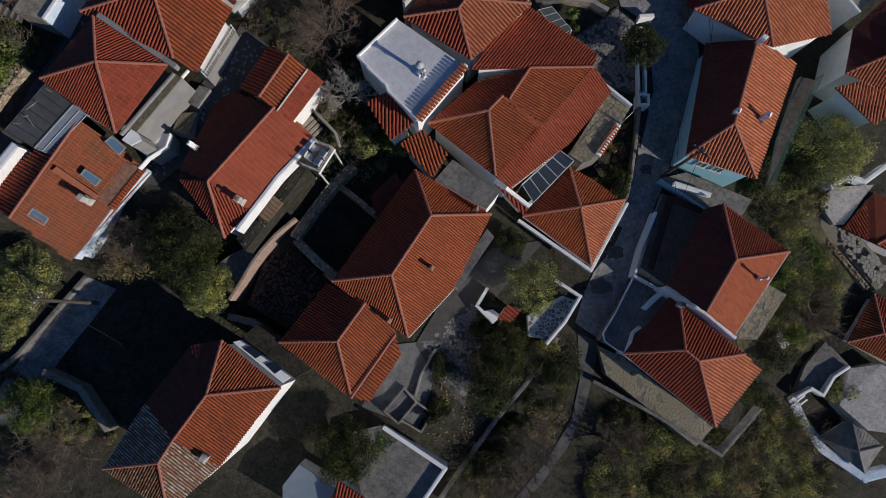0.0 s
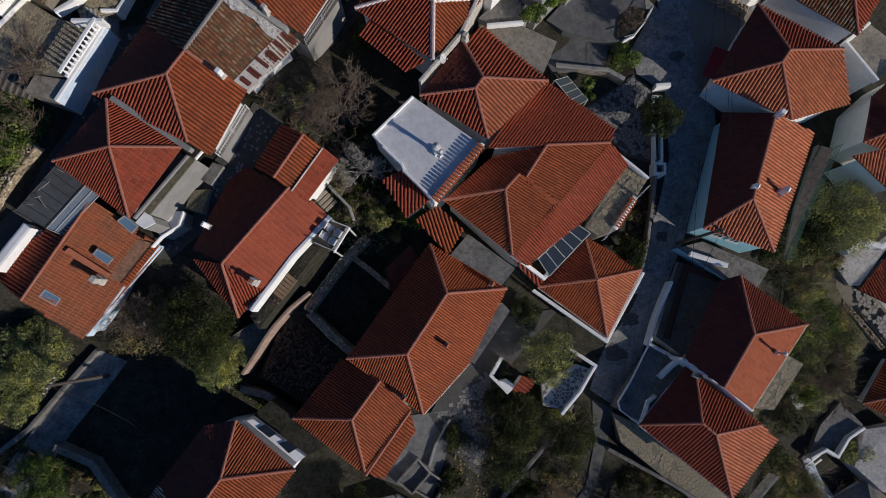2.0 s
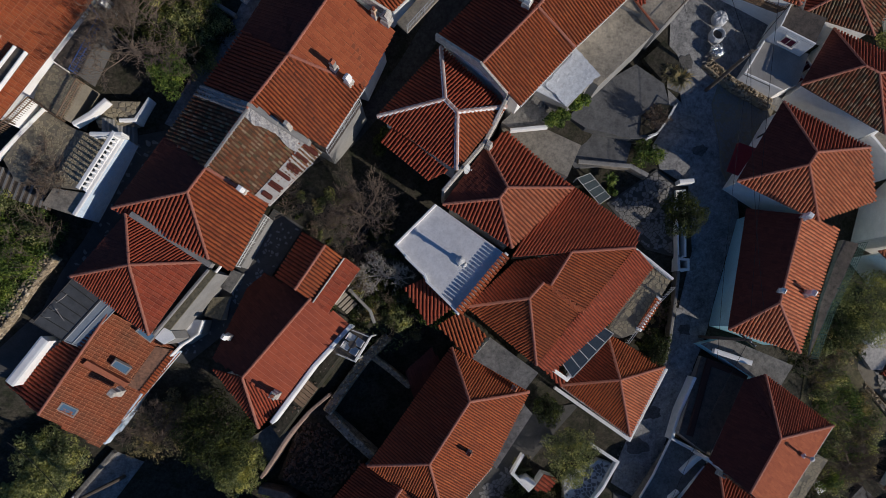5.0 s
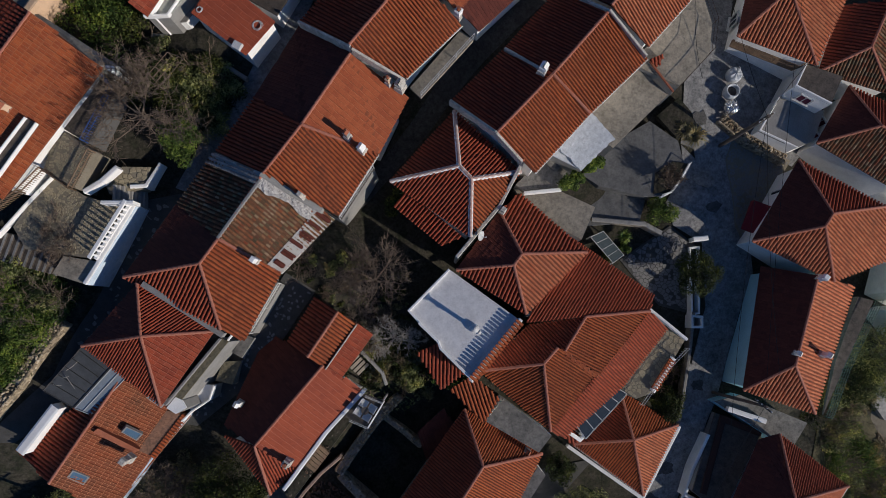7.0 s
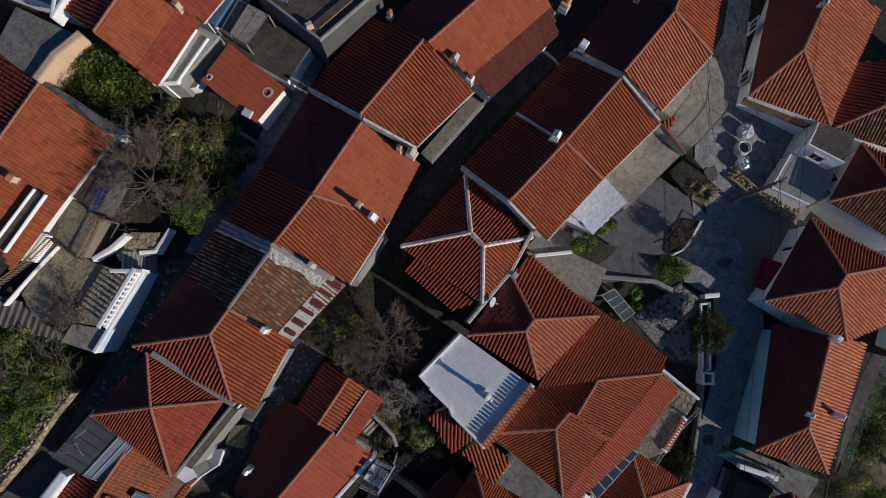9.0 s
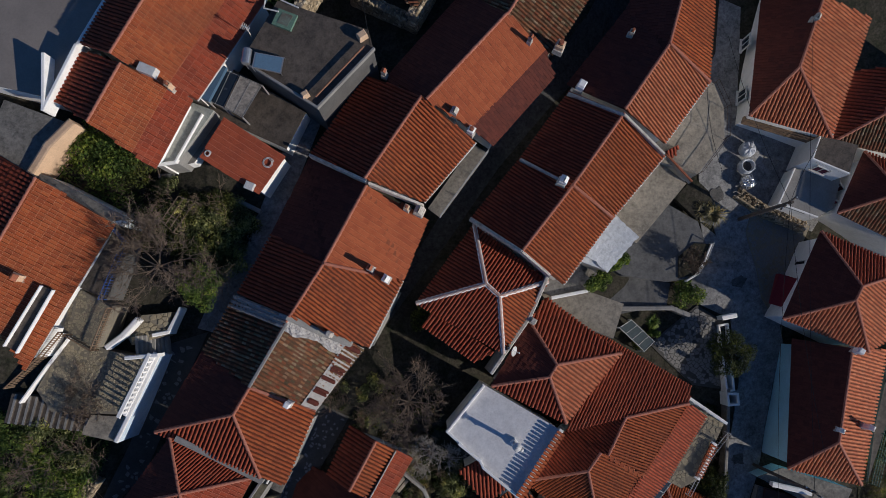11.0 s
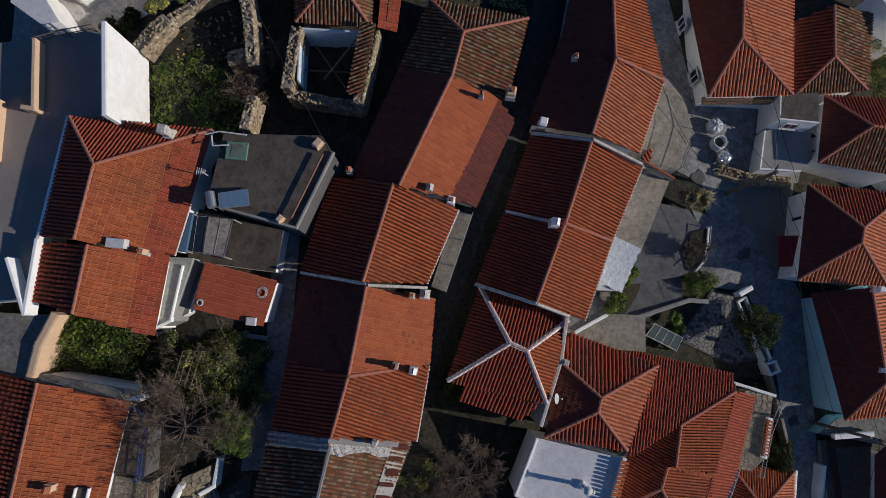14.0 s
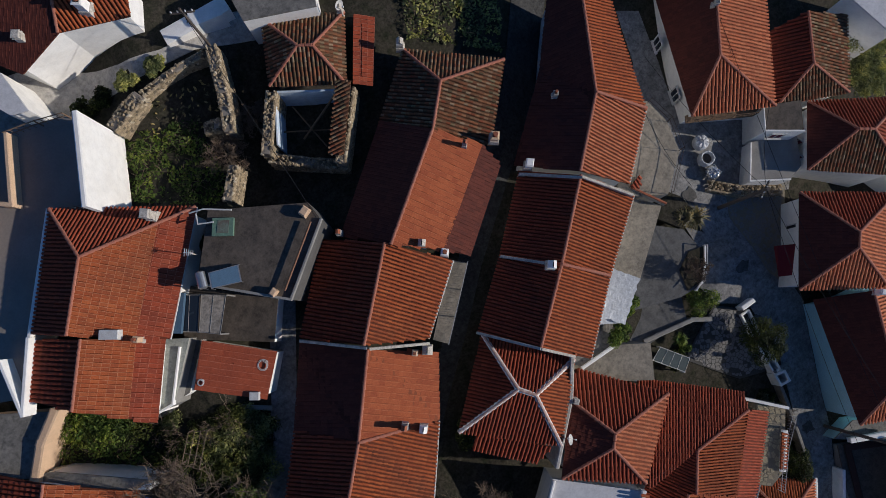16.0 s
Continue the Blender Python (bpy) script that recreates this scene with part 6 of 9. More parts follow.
# ruined cottages in deep shade
rubble_wall("broken stone wall of a roofless cottage", [(-10.1, 5.85, -3.1), (-8.9, 7.6, -3.1), (-7.6, 9.35, -3.0), (-6.0, 10.95, -2.9)], 0.6, 11, 2.0)
rubble_wall("thin broken cross wall of a roofless cottage", [(-6.97, 9.53, -3.3), (-5.6, 8.5, -3.3), (-4.5, 7.58, -3.3)], 0.28, 21, 1.6)
rubble_wall("broken stone wall of a roofless cottage", [(-9.95, 5.6, -3.2), (-8.45, 4.1, -3.2), (-6.99, 2.86, -3.2)], 0.48, 12, 2.0)
house("small dark red lean-to roof over a ruin", dict(a=(-4.71, 8.63, -2.6), b=(-4.08, 6.72, -3.2), c=(-1.95, 8.8, -2.8), d=(-2.93, 10.26, -2.3)), ["a b c d:maroon"], wall="stone", name="shed")


def debris(label, plan, seed, count, size, material, z=None, name="rubble"):
    """Fallen stones, tiles and boards lying at all angles."""
    rnd = random.Random(seed)
    plan = [(p[0], p[1]) for p in plan]
    x0, x1 = min(p[0] for p in plan), max(p[0] for p in plan)
    y0, y1 = min(p[1] for p in plan), max(p[1] for p in plan)
    parts = []
    while len(parts) < count:
        x, y = rnd.uniform(x0, x1), rnd.uniform(y0, y1)
        if inside(x, y, plan):
            g = ground_z(x, y) if z is None else z
            parts.append(box_mesh(x, y, g - 0.05, size * rnd.uniform(0.4, 1.6), size * rnd.uniform(0.3, 0.9), size * rnd.uniform(0.3, 0.8), rnd.uniform(0, 180), rnd.uniform(0.6, 0.95), 0.03))
    return tagged(mesh_ob(name, *merge(parts), material), label, "rubble", kind="stuff")


EARTHENWARE = piece_mat("garden_oddments", [(0.1, 0.08, 0.06), (0.16, 0.13, 0.1), (0.2, 0.1, 0.06), (0.3, 0.28, 0.25)])
root = thing("wooden_steps", (-11.2, 7.3, -0.7), "worn brown plank steps on a narrow terrace", "steps")
for k in range(6):
    mesh_ob("board", *box_mesh(-11.55 + 0.17 * k, 6.85 + 0.22 * k, -0.62, 0.24, 0.95, 0.05 + 0.05 * k, 52, 1.0, 0.012), WOOD, root)
slab("yard", "mossy concrete yard strip below a parapet", "yard", [(-13.2, 5.25, -3.3), (-12.5, 4.6, -3.3), (-13.95, 2.6, -3.5), (-15.2, 1.9, -3.6), (-15.6, 3.9, -3.6), (-14.4, 4.7, -3.4)], CONCRETE, kind="structure")
debris("garden clutter and stones on a narrow terrace", [(-8.35, 11.38, -0.5), (-8.88, 9.82, -0.5), (-11.26, 6.58, -0.7), (-12.78, 4.76, -0.8), (-13.09, 5.3, -0.8)], 41, 34, 0.13, EARTHENWARE, -0.62)
# Debris in dark brown and grey tones.
debris("fallen roof tiles and stones inside a ruin", [(-12.25, 5.44, -5.0), (-9.77, 4.22, -5.0), (-7.7, 2.21, -5.0), (-10.48, -0.18, -5.0), (-13.34, 1.01, -5.0)], 13, 700, 0.2, piece_mat("dark_brown_rubble", [(0.04, 0.034, 0.03), (0.09, 0.075, 0.06), (0.14, 0.115, 0.095), (0.12, 0.06, 0.04)]), -4.6)
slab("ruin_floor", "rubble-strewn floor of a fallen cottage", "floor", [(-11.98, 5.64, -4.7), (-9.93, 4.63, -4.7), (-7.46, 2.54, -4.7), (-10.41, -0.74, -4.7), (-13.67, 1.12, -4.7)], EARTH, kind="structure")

# ---- hipped house by the alley: white roof balcony ----
wall_run("dark sheet-metal gutter along a tiled eave", [(-16.3, 15.1, 3.45), (-19.33, 11.33, 3.4)], 0.14, LEADING, foot=0.25, name="gutter", category="gutter")
MOSSY = plain_mat("mossy_screed", (0.2, 0.175, 0.115), (0.12, 0.11, 0.075), 1.6, 0.8, 0.9, 8.0, 0.6, stain=0.8)
slab("landing", "white limewashed end of a narrow ledge", "landing", [(-19.45, 11.05, 3.02), (-18.92, 11.72, 3.04), (-18.52, 11.5, 3.04), (-18.25, 11.05, 3.0), (-18.9, 10.7, 3.0)], WALL["white"], wall=WALL["grey"])
slab("terrace", "narrow mossy concrete ledge under a tiled eave", "ledge", [(-16.25, 15.2, 3.3), (-15.85, 14.95, 3.3), (-18.5, 11.55, 3.2), (-18.95, 11.75, 3.2)], MOSSY, wall=WALL["grey"])
wall_run("worn white rim of a narrow ledge", [(-15.6, 15.5, 3.0), (-16.2, 14.75, 3.0), (-16.38, 14.62, 3.0), (-17.25, 13.45, 2.95), (-17.45, 13.35, 2.95), (-18.1, 12.4, 2.9), (-18.6, 11.7, 2.88)], 0.1, WALL["white"], foot=0.18, name="parapet", category="parapet")
slab("terrace", "small whitewashed landing beside a ledge", "landing", [(-15.65, 15.35, 0.9), (-14.95, 15.1, 0.9), (-15.75, 13.85, 0.8), (-16.35, 14.2, 0.8)], CONCRETE, wall=WALL["grey"])
slab("flat_roof", "grey slab roof of a porch in the alley", "roof", [(-17.0, 13.6, 0.5), (-15.85, 13.65, 0.5), (-16.4, 12.15, 0.4), (-17.5, 12.4, 0.4)], MOSSY, wall=WALL["grey"])
slab("terrace", "sunlit whitewashed terrace with worn steps", "terrace", [(-18.5, 12.2, 0.6), (-17.5, 12.15, 0.6), (-17.75, 11.3, 0.55), (-18.9, 10.55, 0.5), (-19.3, 10.9, 0.5)], WALL["white"], wall=WALL["grey"])
wall_run("white turned-brick parapet at a terrace edge", [(-17.45, 12.1, 0.75), (-17.7, 11.25, 0.72), (-18.85, 10.5, 0.65), (-19.5, 9.9, 0.4)], 0.09, WALL["white"], foot=0.4, name="parapet", category="parapet")
wall_run("grey gutter ledge between two tiled roofs", [(-20.43, 18.29, 4.55), (-18.59, 17.11, 4.3), (-16.02, 15.42, 4.0)], 0.28, LEADING, foot=0.5, name="gutter", category="gutter")
LEDGE = plain_mat("brown_ledge_screed", (0.23, 0.125, 0.082), (0.13, 0.08, 0.06), 1.4, 0.8, 0.9, 8.0, 0.5, stain=0.7)
slab("flat_roof", "brown screeded gutter ledge along a tiled roof", "ledge", [(-20.75, 10.45, -0.2), (-19.8, 10.2, -0.62), (-21.78, 7.5, -0.68), (-22.5, 7.95, -0.34)], LEDGE, down=0.6)
# The wall's blue shade is put into its wash colour.
wall_run("white blue-shaded wall below a tiled eave", [(-19.6, 10.09, -0.9), (-21.75, 7.49, -1.0), (-24.18, 4.18, -1.2)], 0.14, WALL["bluewash_and_shade"], foot=0.7)

# ---- terrace houses west of the alley ----
bp = [(-26.64, 24.95, 3.9), (-24.56, 23.69, 3.9), (-23.19, 23.25, 3.9), (-21.61, 23.12, 3.9), (-23.51, 19.84, 3.9), (-27.86, 20.45, 3.9), (-28.68, 21.78, 3.9)]
slab("landing", "plain concrete landing at a terrace corner", "landing", [(-25.61, 20.04, 3.85), (-23.5, 19.71, 3.85), (-24.32, 18.39, 3.85), (-26.21, 18.99, 3.85)], CONCRETE_WARM, kind="structure")
ob = slab("terrace", "large terrace paved with grey irregular stones", "terrace", bp, JOINT_MID, kind="structure")
flagstones(ob, bp, 0.25, FLAG_PALE, 9, lambda x, y: 3.9, 0.014)
wall_run("blue-washed retaining wall under a balustrade", [(-21.55, 23.05, 3.95), (-23.38, 19.78, 3.95), (-24.14, 18.46, 3.95)], 0.22, WALL["bluewash_and_shade"], WALL["white"])
balustrade("white turned balustrade on a terrace edge", [(-21.7, 23.18, 4.0), (-23.56, 19.91, 4.0)], 0.85)
wall_run("low white parapet of a terrace", [(-23.02, 23.13, 4.7), (-21.29, 23.12, 4.75)], 0.2, WALL["white"], foot=0.9, name="parapet", category="parapet")
up = [(-25.63, 27.54, 5.2), (-23.45, 26.11, 5.2), (-24.43, 23.87, 5.2), (-26.31, 24.93, 5.2)]
ob = slab("terrace", "upper stone-paved terrace by a tiled house", "terrace", up, JOINT_MID, wall=None, kind="structure")
flagstones(ob, up, 0.25, FLAG_PALE, 10, lambda x, y: 5.2, 0.014)
post_rail("dark wooden fence along a terrace step", [(-25.78, 24.73, 5.2), (-24.36, 23.74, 5.2), (-23.35, 25.98, 5.2)], 0.9, WOOD, "fence", 0.14, 0.025)
post_rail("dark wooden fence along a terrace step", [(-29.23, 22.13, 5.0), (-27.33, 23.59, 5.1), (-26.05, 24.89, 5.2)], 0.9, WOOD, "fence", 0.14, 0.025)
wall_run("sunlit white terrace wall", [(-29.47, 21.17, 4.12), (-28.01, 22.96, 4.12), (-26.31, 24.89, 4.12)], 0.1, WALL["white"], foot=0.4)
wall_run("white wedge-shaped stair wall", [(-22.46, 25.21, 4.5), (-23.3, 24.44, 4.45), (-24.22, 23.87, 4.4)], 0.26, WALL["white"], foot=0.6)
wall_run("white garden wall above an alley", [(-20.32, 25.7, 3.4), (-21.11, 24.39, 3.4), (-21.87, 24.3, 3.6)], 0.2, WALL["white"])
lp = [(-23.53, 24.56, 3.7), (-22.54, 25.53, 3.6), (-20.86, 25.56, 3.4), (-21.25, 24.19, 3.3), (-23.2, 23.82, 3.6)]
ob = slab("terrace", "stone landing above an alley", "terrace", lp, JOINT_MID, kind="structure")
flagstones(ob, lp, 0.36, FLAG_PALE, 19, flat_at(lp), 0.016)


stair("dark stone steps down to the alley", (-21.43, 23.7, 2.6), (-22.78, 23.67, 4.1), 1.3, 8, WALL["grey"])
stair("brown stone steps with white painted edges", (-26.47, 19.76, 2.4), (-30.28, 20.91, 4.0), 1.7, 12, DARK_ROOF, WALL["grey"])
rubble_wall("dry stone garden wall", [(-26.34, 16.1, 2.6), (-27.55, 14.57, 2.4), (-29.06, 12.38, 2.2), (-31.05, 10.03, 2.0)], 0.6, 14, 1.4)
for ln in ([(-26.28, 27.44, 7.2), (-28.33, 24.44, 7.15)], [(-25.71, 27.15, 7.1), (-27.75, 24.01, 7.05)]):
    wall_run("white edge of a narrow roof light-well", ln, 0.08, WALL["white"], foot=0.2, name="parapet", category="parapet")
# Flat dark sheet below the edges, standing in for the well's shaded depth.
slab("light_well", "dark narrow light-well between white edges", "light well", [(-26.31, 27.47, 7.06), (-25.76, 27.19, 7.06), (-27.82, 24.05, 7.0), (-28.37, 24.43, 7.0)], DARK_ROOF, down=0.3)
wall_run("sunlit white gable coping", [(-23.9, 31.7, 6.3), (-22.07, 30.61, 6.3)], 0.3, WALL["white"])

# ---- big house with flat-roofed neighbour ----
house("low wing with a red tile roof and white edge", dict(a=(-16.14, 36.23, 6.3), b=(-17.72, 34.04, 6.3), c=(-14.58, 31.82, 5.7), d=(-12.99, 33.8, 5.7)), ["a b c d:brick"], wall="white", eave=0.1, name="house_wing")
slab("flat_roof", "dark weathered flat roof with a low kerb", "roof", [(-12.27, 42.0, 8.1), (-7.39, 39.86, 8.1), (-7.2, 38.72, 8.1), (-10.52, 35.67, 8.1), (-14.43, 38.79, 8.1)], DARK_ROOF, wall=WALL["dark"])
wall_run("low white-grey kerb of a flat roof", [(-7.19, 38.7, 8.2), (-10.5, 35.66, 8.2), (-14.43, 38.71, 8.2)], 0.12, WALL["grey"], foot=0.2, name="parapet", category="parapet")
slab("terrace", "sunken dark terrace between flat roofs", "terrace", [(-15.91, 39.58, 5.3), (-11.66, 36.46, 5.3), (-12.96, 34.37, 5.3), (-17.37, 36.93, 5.3)], DARK_ROOF, wall=WALL["white"])
FIBRE = plain_mat("fibre_cement", (0.38, 0.345, 0.3), (0.2, 0.18, 0.155), 1.6, 0.8, 0.9, 9.0, 0.4, stain=0.8)
glazed_roof("stained grey panel canopy over a sunken terrace", [(-14.94, 38.39, 6.8), (-13.76, 37.74, 6.8), (-15.0, 36.0, 6.7), (-15.95, 36.65, 6.7)], 2, "canopy", FIBRE, LEADING, 0.025)
glazed_roof("dark glazed canopy beside a panel roof", [(-16.0, 38.95, 6.75), (-15.05, 38.45, 6.75), (-16.05, 36.7, 6.65), (-16.95, 37.2, 6.65)], 2, "canopy", GLASS, LEADING, 0.025)
PALE_SCREED = plain_mat("pale_green_screed", (0.4, 0.41, 0.36), (0.26, 0.27, 0.235), 1.2, 0.7, 0.9, 9.0, 0.3, stain=0.5)
slab("terrace", "pale concrete side terrace under white eaves", "terrace", [(-17.87, 37.23, 6.4), (-16.68, 36.66, 6.4), (-19.03, 33.87, 6.2), (-20.37, 33.91, 6.2)], PALE_SCREED, wall=WALL["grey"])
slab("terrace", "lower pale terrace strip with a white rail", "terrace", [(-17.1, 36.85, 5.2), (-16.54, 36.47, 5.2), (-18.5, 34.12, 5.0), (-19.61, 34.01, 5.0)], CONCRETE, wall=WALL["white"])
wall_run("thin white parapet between terraces", [(-17.33, 36.43, 6.5), (-19.05, 33.89, 6.3), (-20.37, 33.82, 6.3)], 0.1, WALL["white"], foot=0.3, name="parapet", category="parapet")
wall_run("grey stone terrace edge above a garden", [(-21.05, 33.85, 3.6), (-19.46, 33.76, 3.6), (-15.28, 31.19, 3.4)], 0.22, WALL["grey"])


def water_heater(a, b, c, d, tank):
    """A tilted collector panel with its steel tank on legs."""
    root = thing("solar_heater", a, "solar water heater with glass collector and steel tank", "solar heater")
    q = [Vector(p) for p in (a, b, c, d)]
    n = (q[1] - q[0]).cross(q[3] - q[0]).normalized()
    n = n if n.z > 0 else -n
    mesh_ob("collector_case", [p for p in q] + [p - n * 0.09 for p in q], [(0, 1, 2, 3), (7, 6, 5, 4), (0, 4, 5, 1), (1, 5, 6, 2), (2, 6, 7, 3), (3, 7, 4, 0)], STEEL, root)
    m = sum(q, Vector()) / 4
    g = [p + (m - p) * 0.09 + n * 0.008 for p in q]
    mesh_ob("collector_glass", g + [p - n * 0.005 for p in g], [(0, 1, 2, 3), (7, 6, 5, 4), (0, 4, 5, 1), (1, 5, 6, 2), (2, 6, 7, 3), (3, 7, 4, 0)], COLLECTOR, root)
    t0, t1 = Vector(tank[0]), Vector(tank[1])
    x = (t1 - t0).normalized()
    mesh_ob("tank", *tube_mesh([t0, t0 + x * 0.06, t1 - x * 0.06, t1], [0.17, 0.25, 0.25, 0.17], 16), STEEL, root)
    for p in (*q, t0, t1):
        mesh_ob("leg", *tube_mesh([p, (p.x, p.y, 8.05)], [0.02, 0.02], 5), STEEL, root)


tagged(mesh_ob("edge_pole", *tube_mesh([(-7.7, 38.8, 8.4), (-10.54, 36.2, 8.4)], [0.06, 0.06], 8), plain_mat("rusty_pole", (0.3, 0.15, 0.09), (0.16, 0.09, 0.06), 5, 0.7)), "rusty pole along the edge of a flat roof", "pole")
for p_, w_ in (((-7.75, 39.45, 8.1), 0.55), ((-11.1, 36.4, 8.1), 0.42)):
    tagged(mesh_ob("masonry_stub", *box_mesh(p_[0], p_[1], p_[2], w_, w_ * 0.8, 0.45, 28, 0.92, 0.05), WALL["cream"]), "weathered masonry stub on a flat roof corner", "masonry")
for pts_ in ([(-13.2, 42.3, 8.2), (-12.4, 42.1, 8.35), (-11.1, 41.35, 8.35)], [(-12.9, 42.1, 8.2), (-13.0, 41.5, 8.35), (-12.2, 41.2, 8.4)]):
    tagged(mesh_ob("water_pipe", *tube_mesh(pts_, [0.045] * len(pts_), 6), METAL_WHITE), "white painted pipe along a flat roof", "pipe")


def antenna(at, turn):
    """A small panel aerial on a mast."""
    x, y, z = at
    root = thing("antenna", at, "white panel aerial on a short mast", "antenna")
    c, s_ = math.cos(radians(turn)), math.sin(radians(turn))
    mesh_ob("mast", *tube_mesh([(x, y, z - 0.3), (x, y, z + 0.9)], [0.025, 0.025]), METAL_WHITE, root)
    mesh_ob("boom", *tube_mesh([(x - c * 0.28, y - s_ * 0.28, z + 0.85), (x + c * 0.22, y + s_ * 0.22, z + 0.85)], [0.02, 0.02]), METAL_WHITE, root)
    for k in range(5):
        p = Vector((x + c * (0.2 - k * 0.11), y + s_ * (0.2 - k * 0.11), z + 0.85))
        e = Vector((-s_, c, 0)) * (0.12 + 0.02 * k)
        mesh_ob("element", *tube_mesh([p - e, p + e], [0.014, 0.014], 4), METAL_WHITE, root)


antenna((-13.9, 40.2, 8.1), -30)
COLLECTOR = plain_mat("collector_blue_glass", (0.1, 0.17, 0.26), (0.08, 0.13, 0.2), 2, 0.4, 0.15, 20, 0.05)
water_heater((-13.55, 38.85, 8.75), (-12.07, 38.58, 8.35), (-12.31, 37.68, 8.35), (-13.77, 38.03, 8.75), ((-13.93, 39.12, 8.7), (-14.11, 38.22, 8.7)))
HATCH = plain_mat("green_roof_hatch", (0.16, 0.27, 0.2), (0.1, 0.14, 0.11), 3, 0.6)
slab("roof_hatch", "low square green hatch on a dark flat roof", "hatch", [(-12.2, 41.45, 8.3), (-11.2, 40.95, 8.3), (-11.65, 40.1, 8.3), (-12.65, 40.6, 8.3)], HATCH, down=0.25)
slab("hatch_lid", "rust-stained sunk lid of a roof hatch", "hatch", [(-12.0, 41.2, 8.32), (-11.45, 40.92, 8.32), (-11.8, 40.35, 8.32), (-12.35, 40.63, 8.32)], plain_mat("stained_lid", (0.17, 0.21, 0.17), (0.12, 0.07, 0.06), 1.2, 0.9), down=0.04)
post_rail("white iron ladder laid over a light well", [(-17.19, 37.23, 7.0), (-16.11, 39.2, 7.0)], 0.35, METAL_WHITE, "ladder", 0.2, 0.03)
slab("light_well", "white-framed blue skylight strip", "skylight", [(-16.21, 39.25, 7.1), (-15.62, 38.86, 7.1), (-16.73, 36.98, 7.1), (-17.32, 37.3, 7.1)], COLLECTOR, down=0.3)

# white-walled flat house at the north-west
slab("house", "flat-roofed white house with a dark roof terrace", "house", [(-24.6, 52.4, 7.7), (-16.48, 50.34, 7.7), (-18.07, 45.53, 7.7), (-19.74, 46.08, 7.7), (-25.12, 37.7, 7.7), (-30.5, 39.5, 7.7)], plain_mat("brown_screed", (0.27, 0.24, 0.215), (0.2, 0.178, 0.16), 0.5, 0.7, 0.8, 9.0, 0.15, grain=0.88), wall=WALL["white"])
wall_run("high sunlit white wall above a garden", [(-15.64, 49.22, 9.8), (-17.22, 44.65, 9.8)], 0.25, WALL["white"], foot=5.0)
wall_run("white parapet under a tiled eave", [(-19.65, 45.93, 8.25), (-23.36, 40.25, 8.2), (-24.89, 37.59, 8.1)], 0.2, WALL["white"], foot=1.0, name="parapet", category="parapet")
wall_run("orange-cream parapet of a roof terrace", [(-19.83, 50.61, 8.5), (-20.2, 49.6, 8.5), (-21.13, 47.01, 8.5), (-21.6, 47.3, 8.5)], 0.2, WALL["cream"], foot=0.8, name="parapet", category="parapet")
wall_run("orange-cream parapet of a roof terrace", [(-23.3, 48.6, 8.5), (-22.84, 48.28, 8.5), (-23.3, 47.2, 8.5), (-24.1, 45.4, 8.5)], 0.2, WALL["cream"], foot=0.8, name="parapet", category="parapet")
post_rail("brown iron railing on a roof terrace", [(-19.9, 50.75, 7.7), (-18.2, 50.55, 7.7), (-16.7, 50.25, 7.7)], 0.9, WOOD, step=0.3, rod=0.018)
wall_run("white zigzag parapet beside steps", [(-24.93, 39.8, 8.6), (-25.14, 36.84, 8.4), (-23.24, 40.2, 8.5)], 0.18, WALL["white"], foot=1.0, name="parapet", category="parapet")
slab("terrace", "brown-grey terrace behind a cream wall", "terrace", [(-28.39, 38.3, 6.6), (-24.58, 36.48, 6.6), (-27.06, 33.91, 6.6), (-29.87, 34.93, 6.6)], CONCRETE, wall=WALL["cream"])
wall_run("cream stepped garden wall", [(-24.56, 36.45, 6.9), (-25.84, 35.31, 6.9), (-26.92, 33.79, 6.8)], 0.4, WALL["cream"], foot=1.3)
slab("flat_roof", "pinkish shaded roof slab", "roof", [(-28.84, 34.65, 6.4), (-26.15, 33.7, 6.4), (-21.69, 30.79, 6.4), (-23.85, 30.8, 6.4), (-29.43, 33.32, 6.4)], CONCRETE, wall=WALL["white"])

# roofless ruin and rubble walls at the north
for k, ln in enumerate(([(-6.51, 47.1, 6.4), (-8.39, 44.05, 6.2)], [(-8.44, 44.06, 5.3), (-6.5, 42.8, 4.9), (-4.66, 41.6, 5.3)], [(-2.39, 45.19, 6.6), (-4.88, 41.61, 6.2)])):
    rubble_wall("broken wall of a roofless stone house", ln, 0.55, 20 + k, 3.0)
slab("ruin_floor", "dark floor of a roofless house", "floor", [(-6.7, 48.36, 3.6), (-2.41, 46.27, 3.6), (-4.99, 42.4, 3.6), (-8.69, 44.98, 3.6)], EARTH, kind="structure")
wall_run("white plastered wall inside a ruin", [(-6.34, 47.14, 5.9), (-8.03, 44.27, 5.8)], 0.1, WALL["white"])
for k, (ln, th) in enumerate((([(-15.48, 49.46, 6.3), (-14.37, 50.02, 6.4), (-13.3, 50.5, 6.3)], 0.85), ([(-13.2, 50.55, 6.2), (-11.7, 51.01, 5.9), (-10.18, 51.18, 5.9), (-8.94, 51.12, 6.1)], 0.38),
                              ([(-8.35, 51.06, 6.6), (-8.68, 49.68, 6.5), (-8.99, 48.36, 6.4), (-9.38, 47.09, 6.3), (-9.7, 46.3, 6.1)], 0.6), ([(-9.5, 46.75, 6.0), (-10.3, 47.1, 5.8), (-10.98, 47.36, 5.4)], 0.7), ([(-10.45, 44.39, 5.9), (-11.0, 43.4, 6.2), (-11.53, 42.65, 6.2)], 0.5))):
    rubble_wall("crumbling dry stone wall with weeds", ln, th, 24 + k, 2.0)


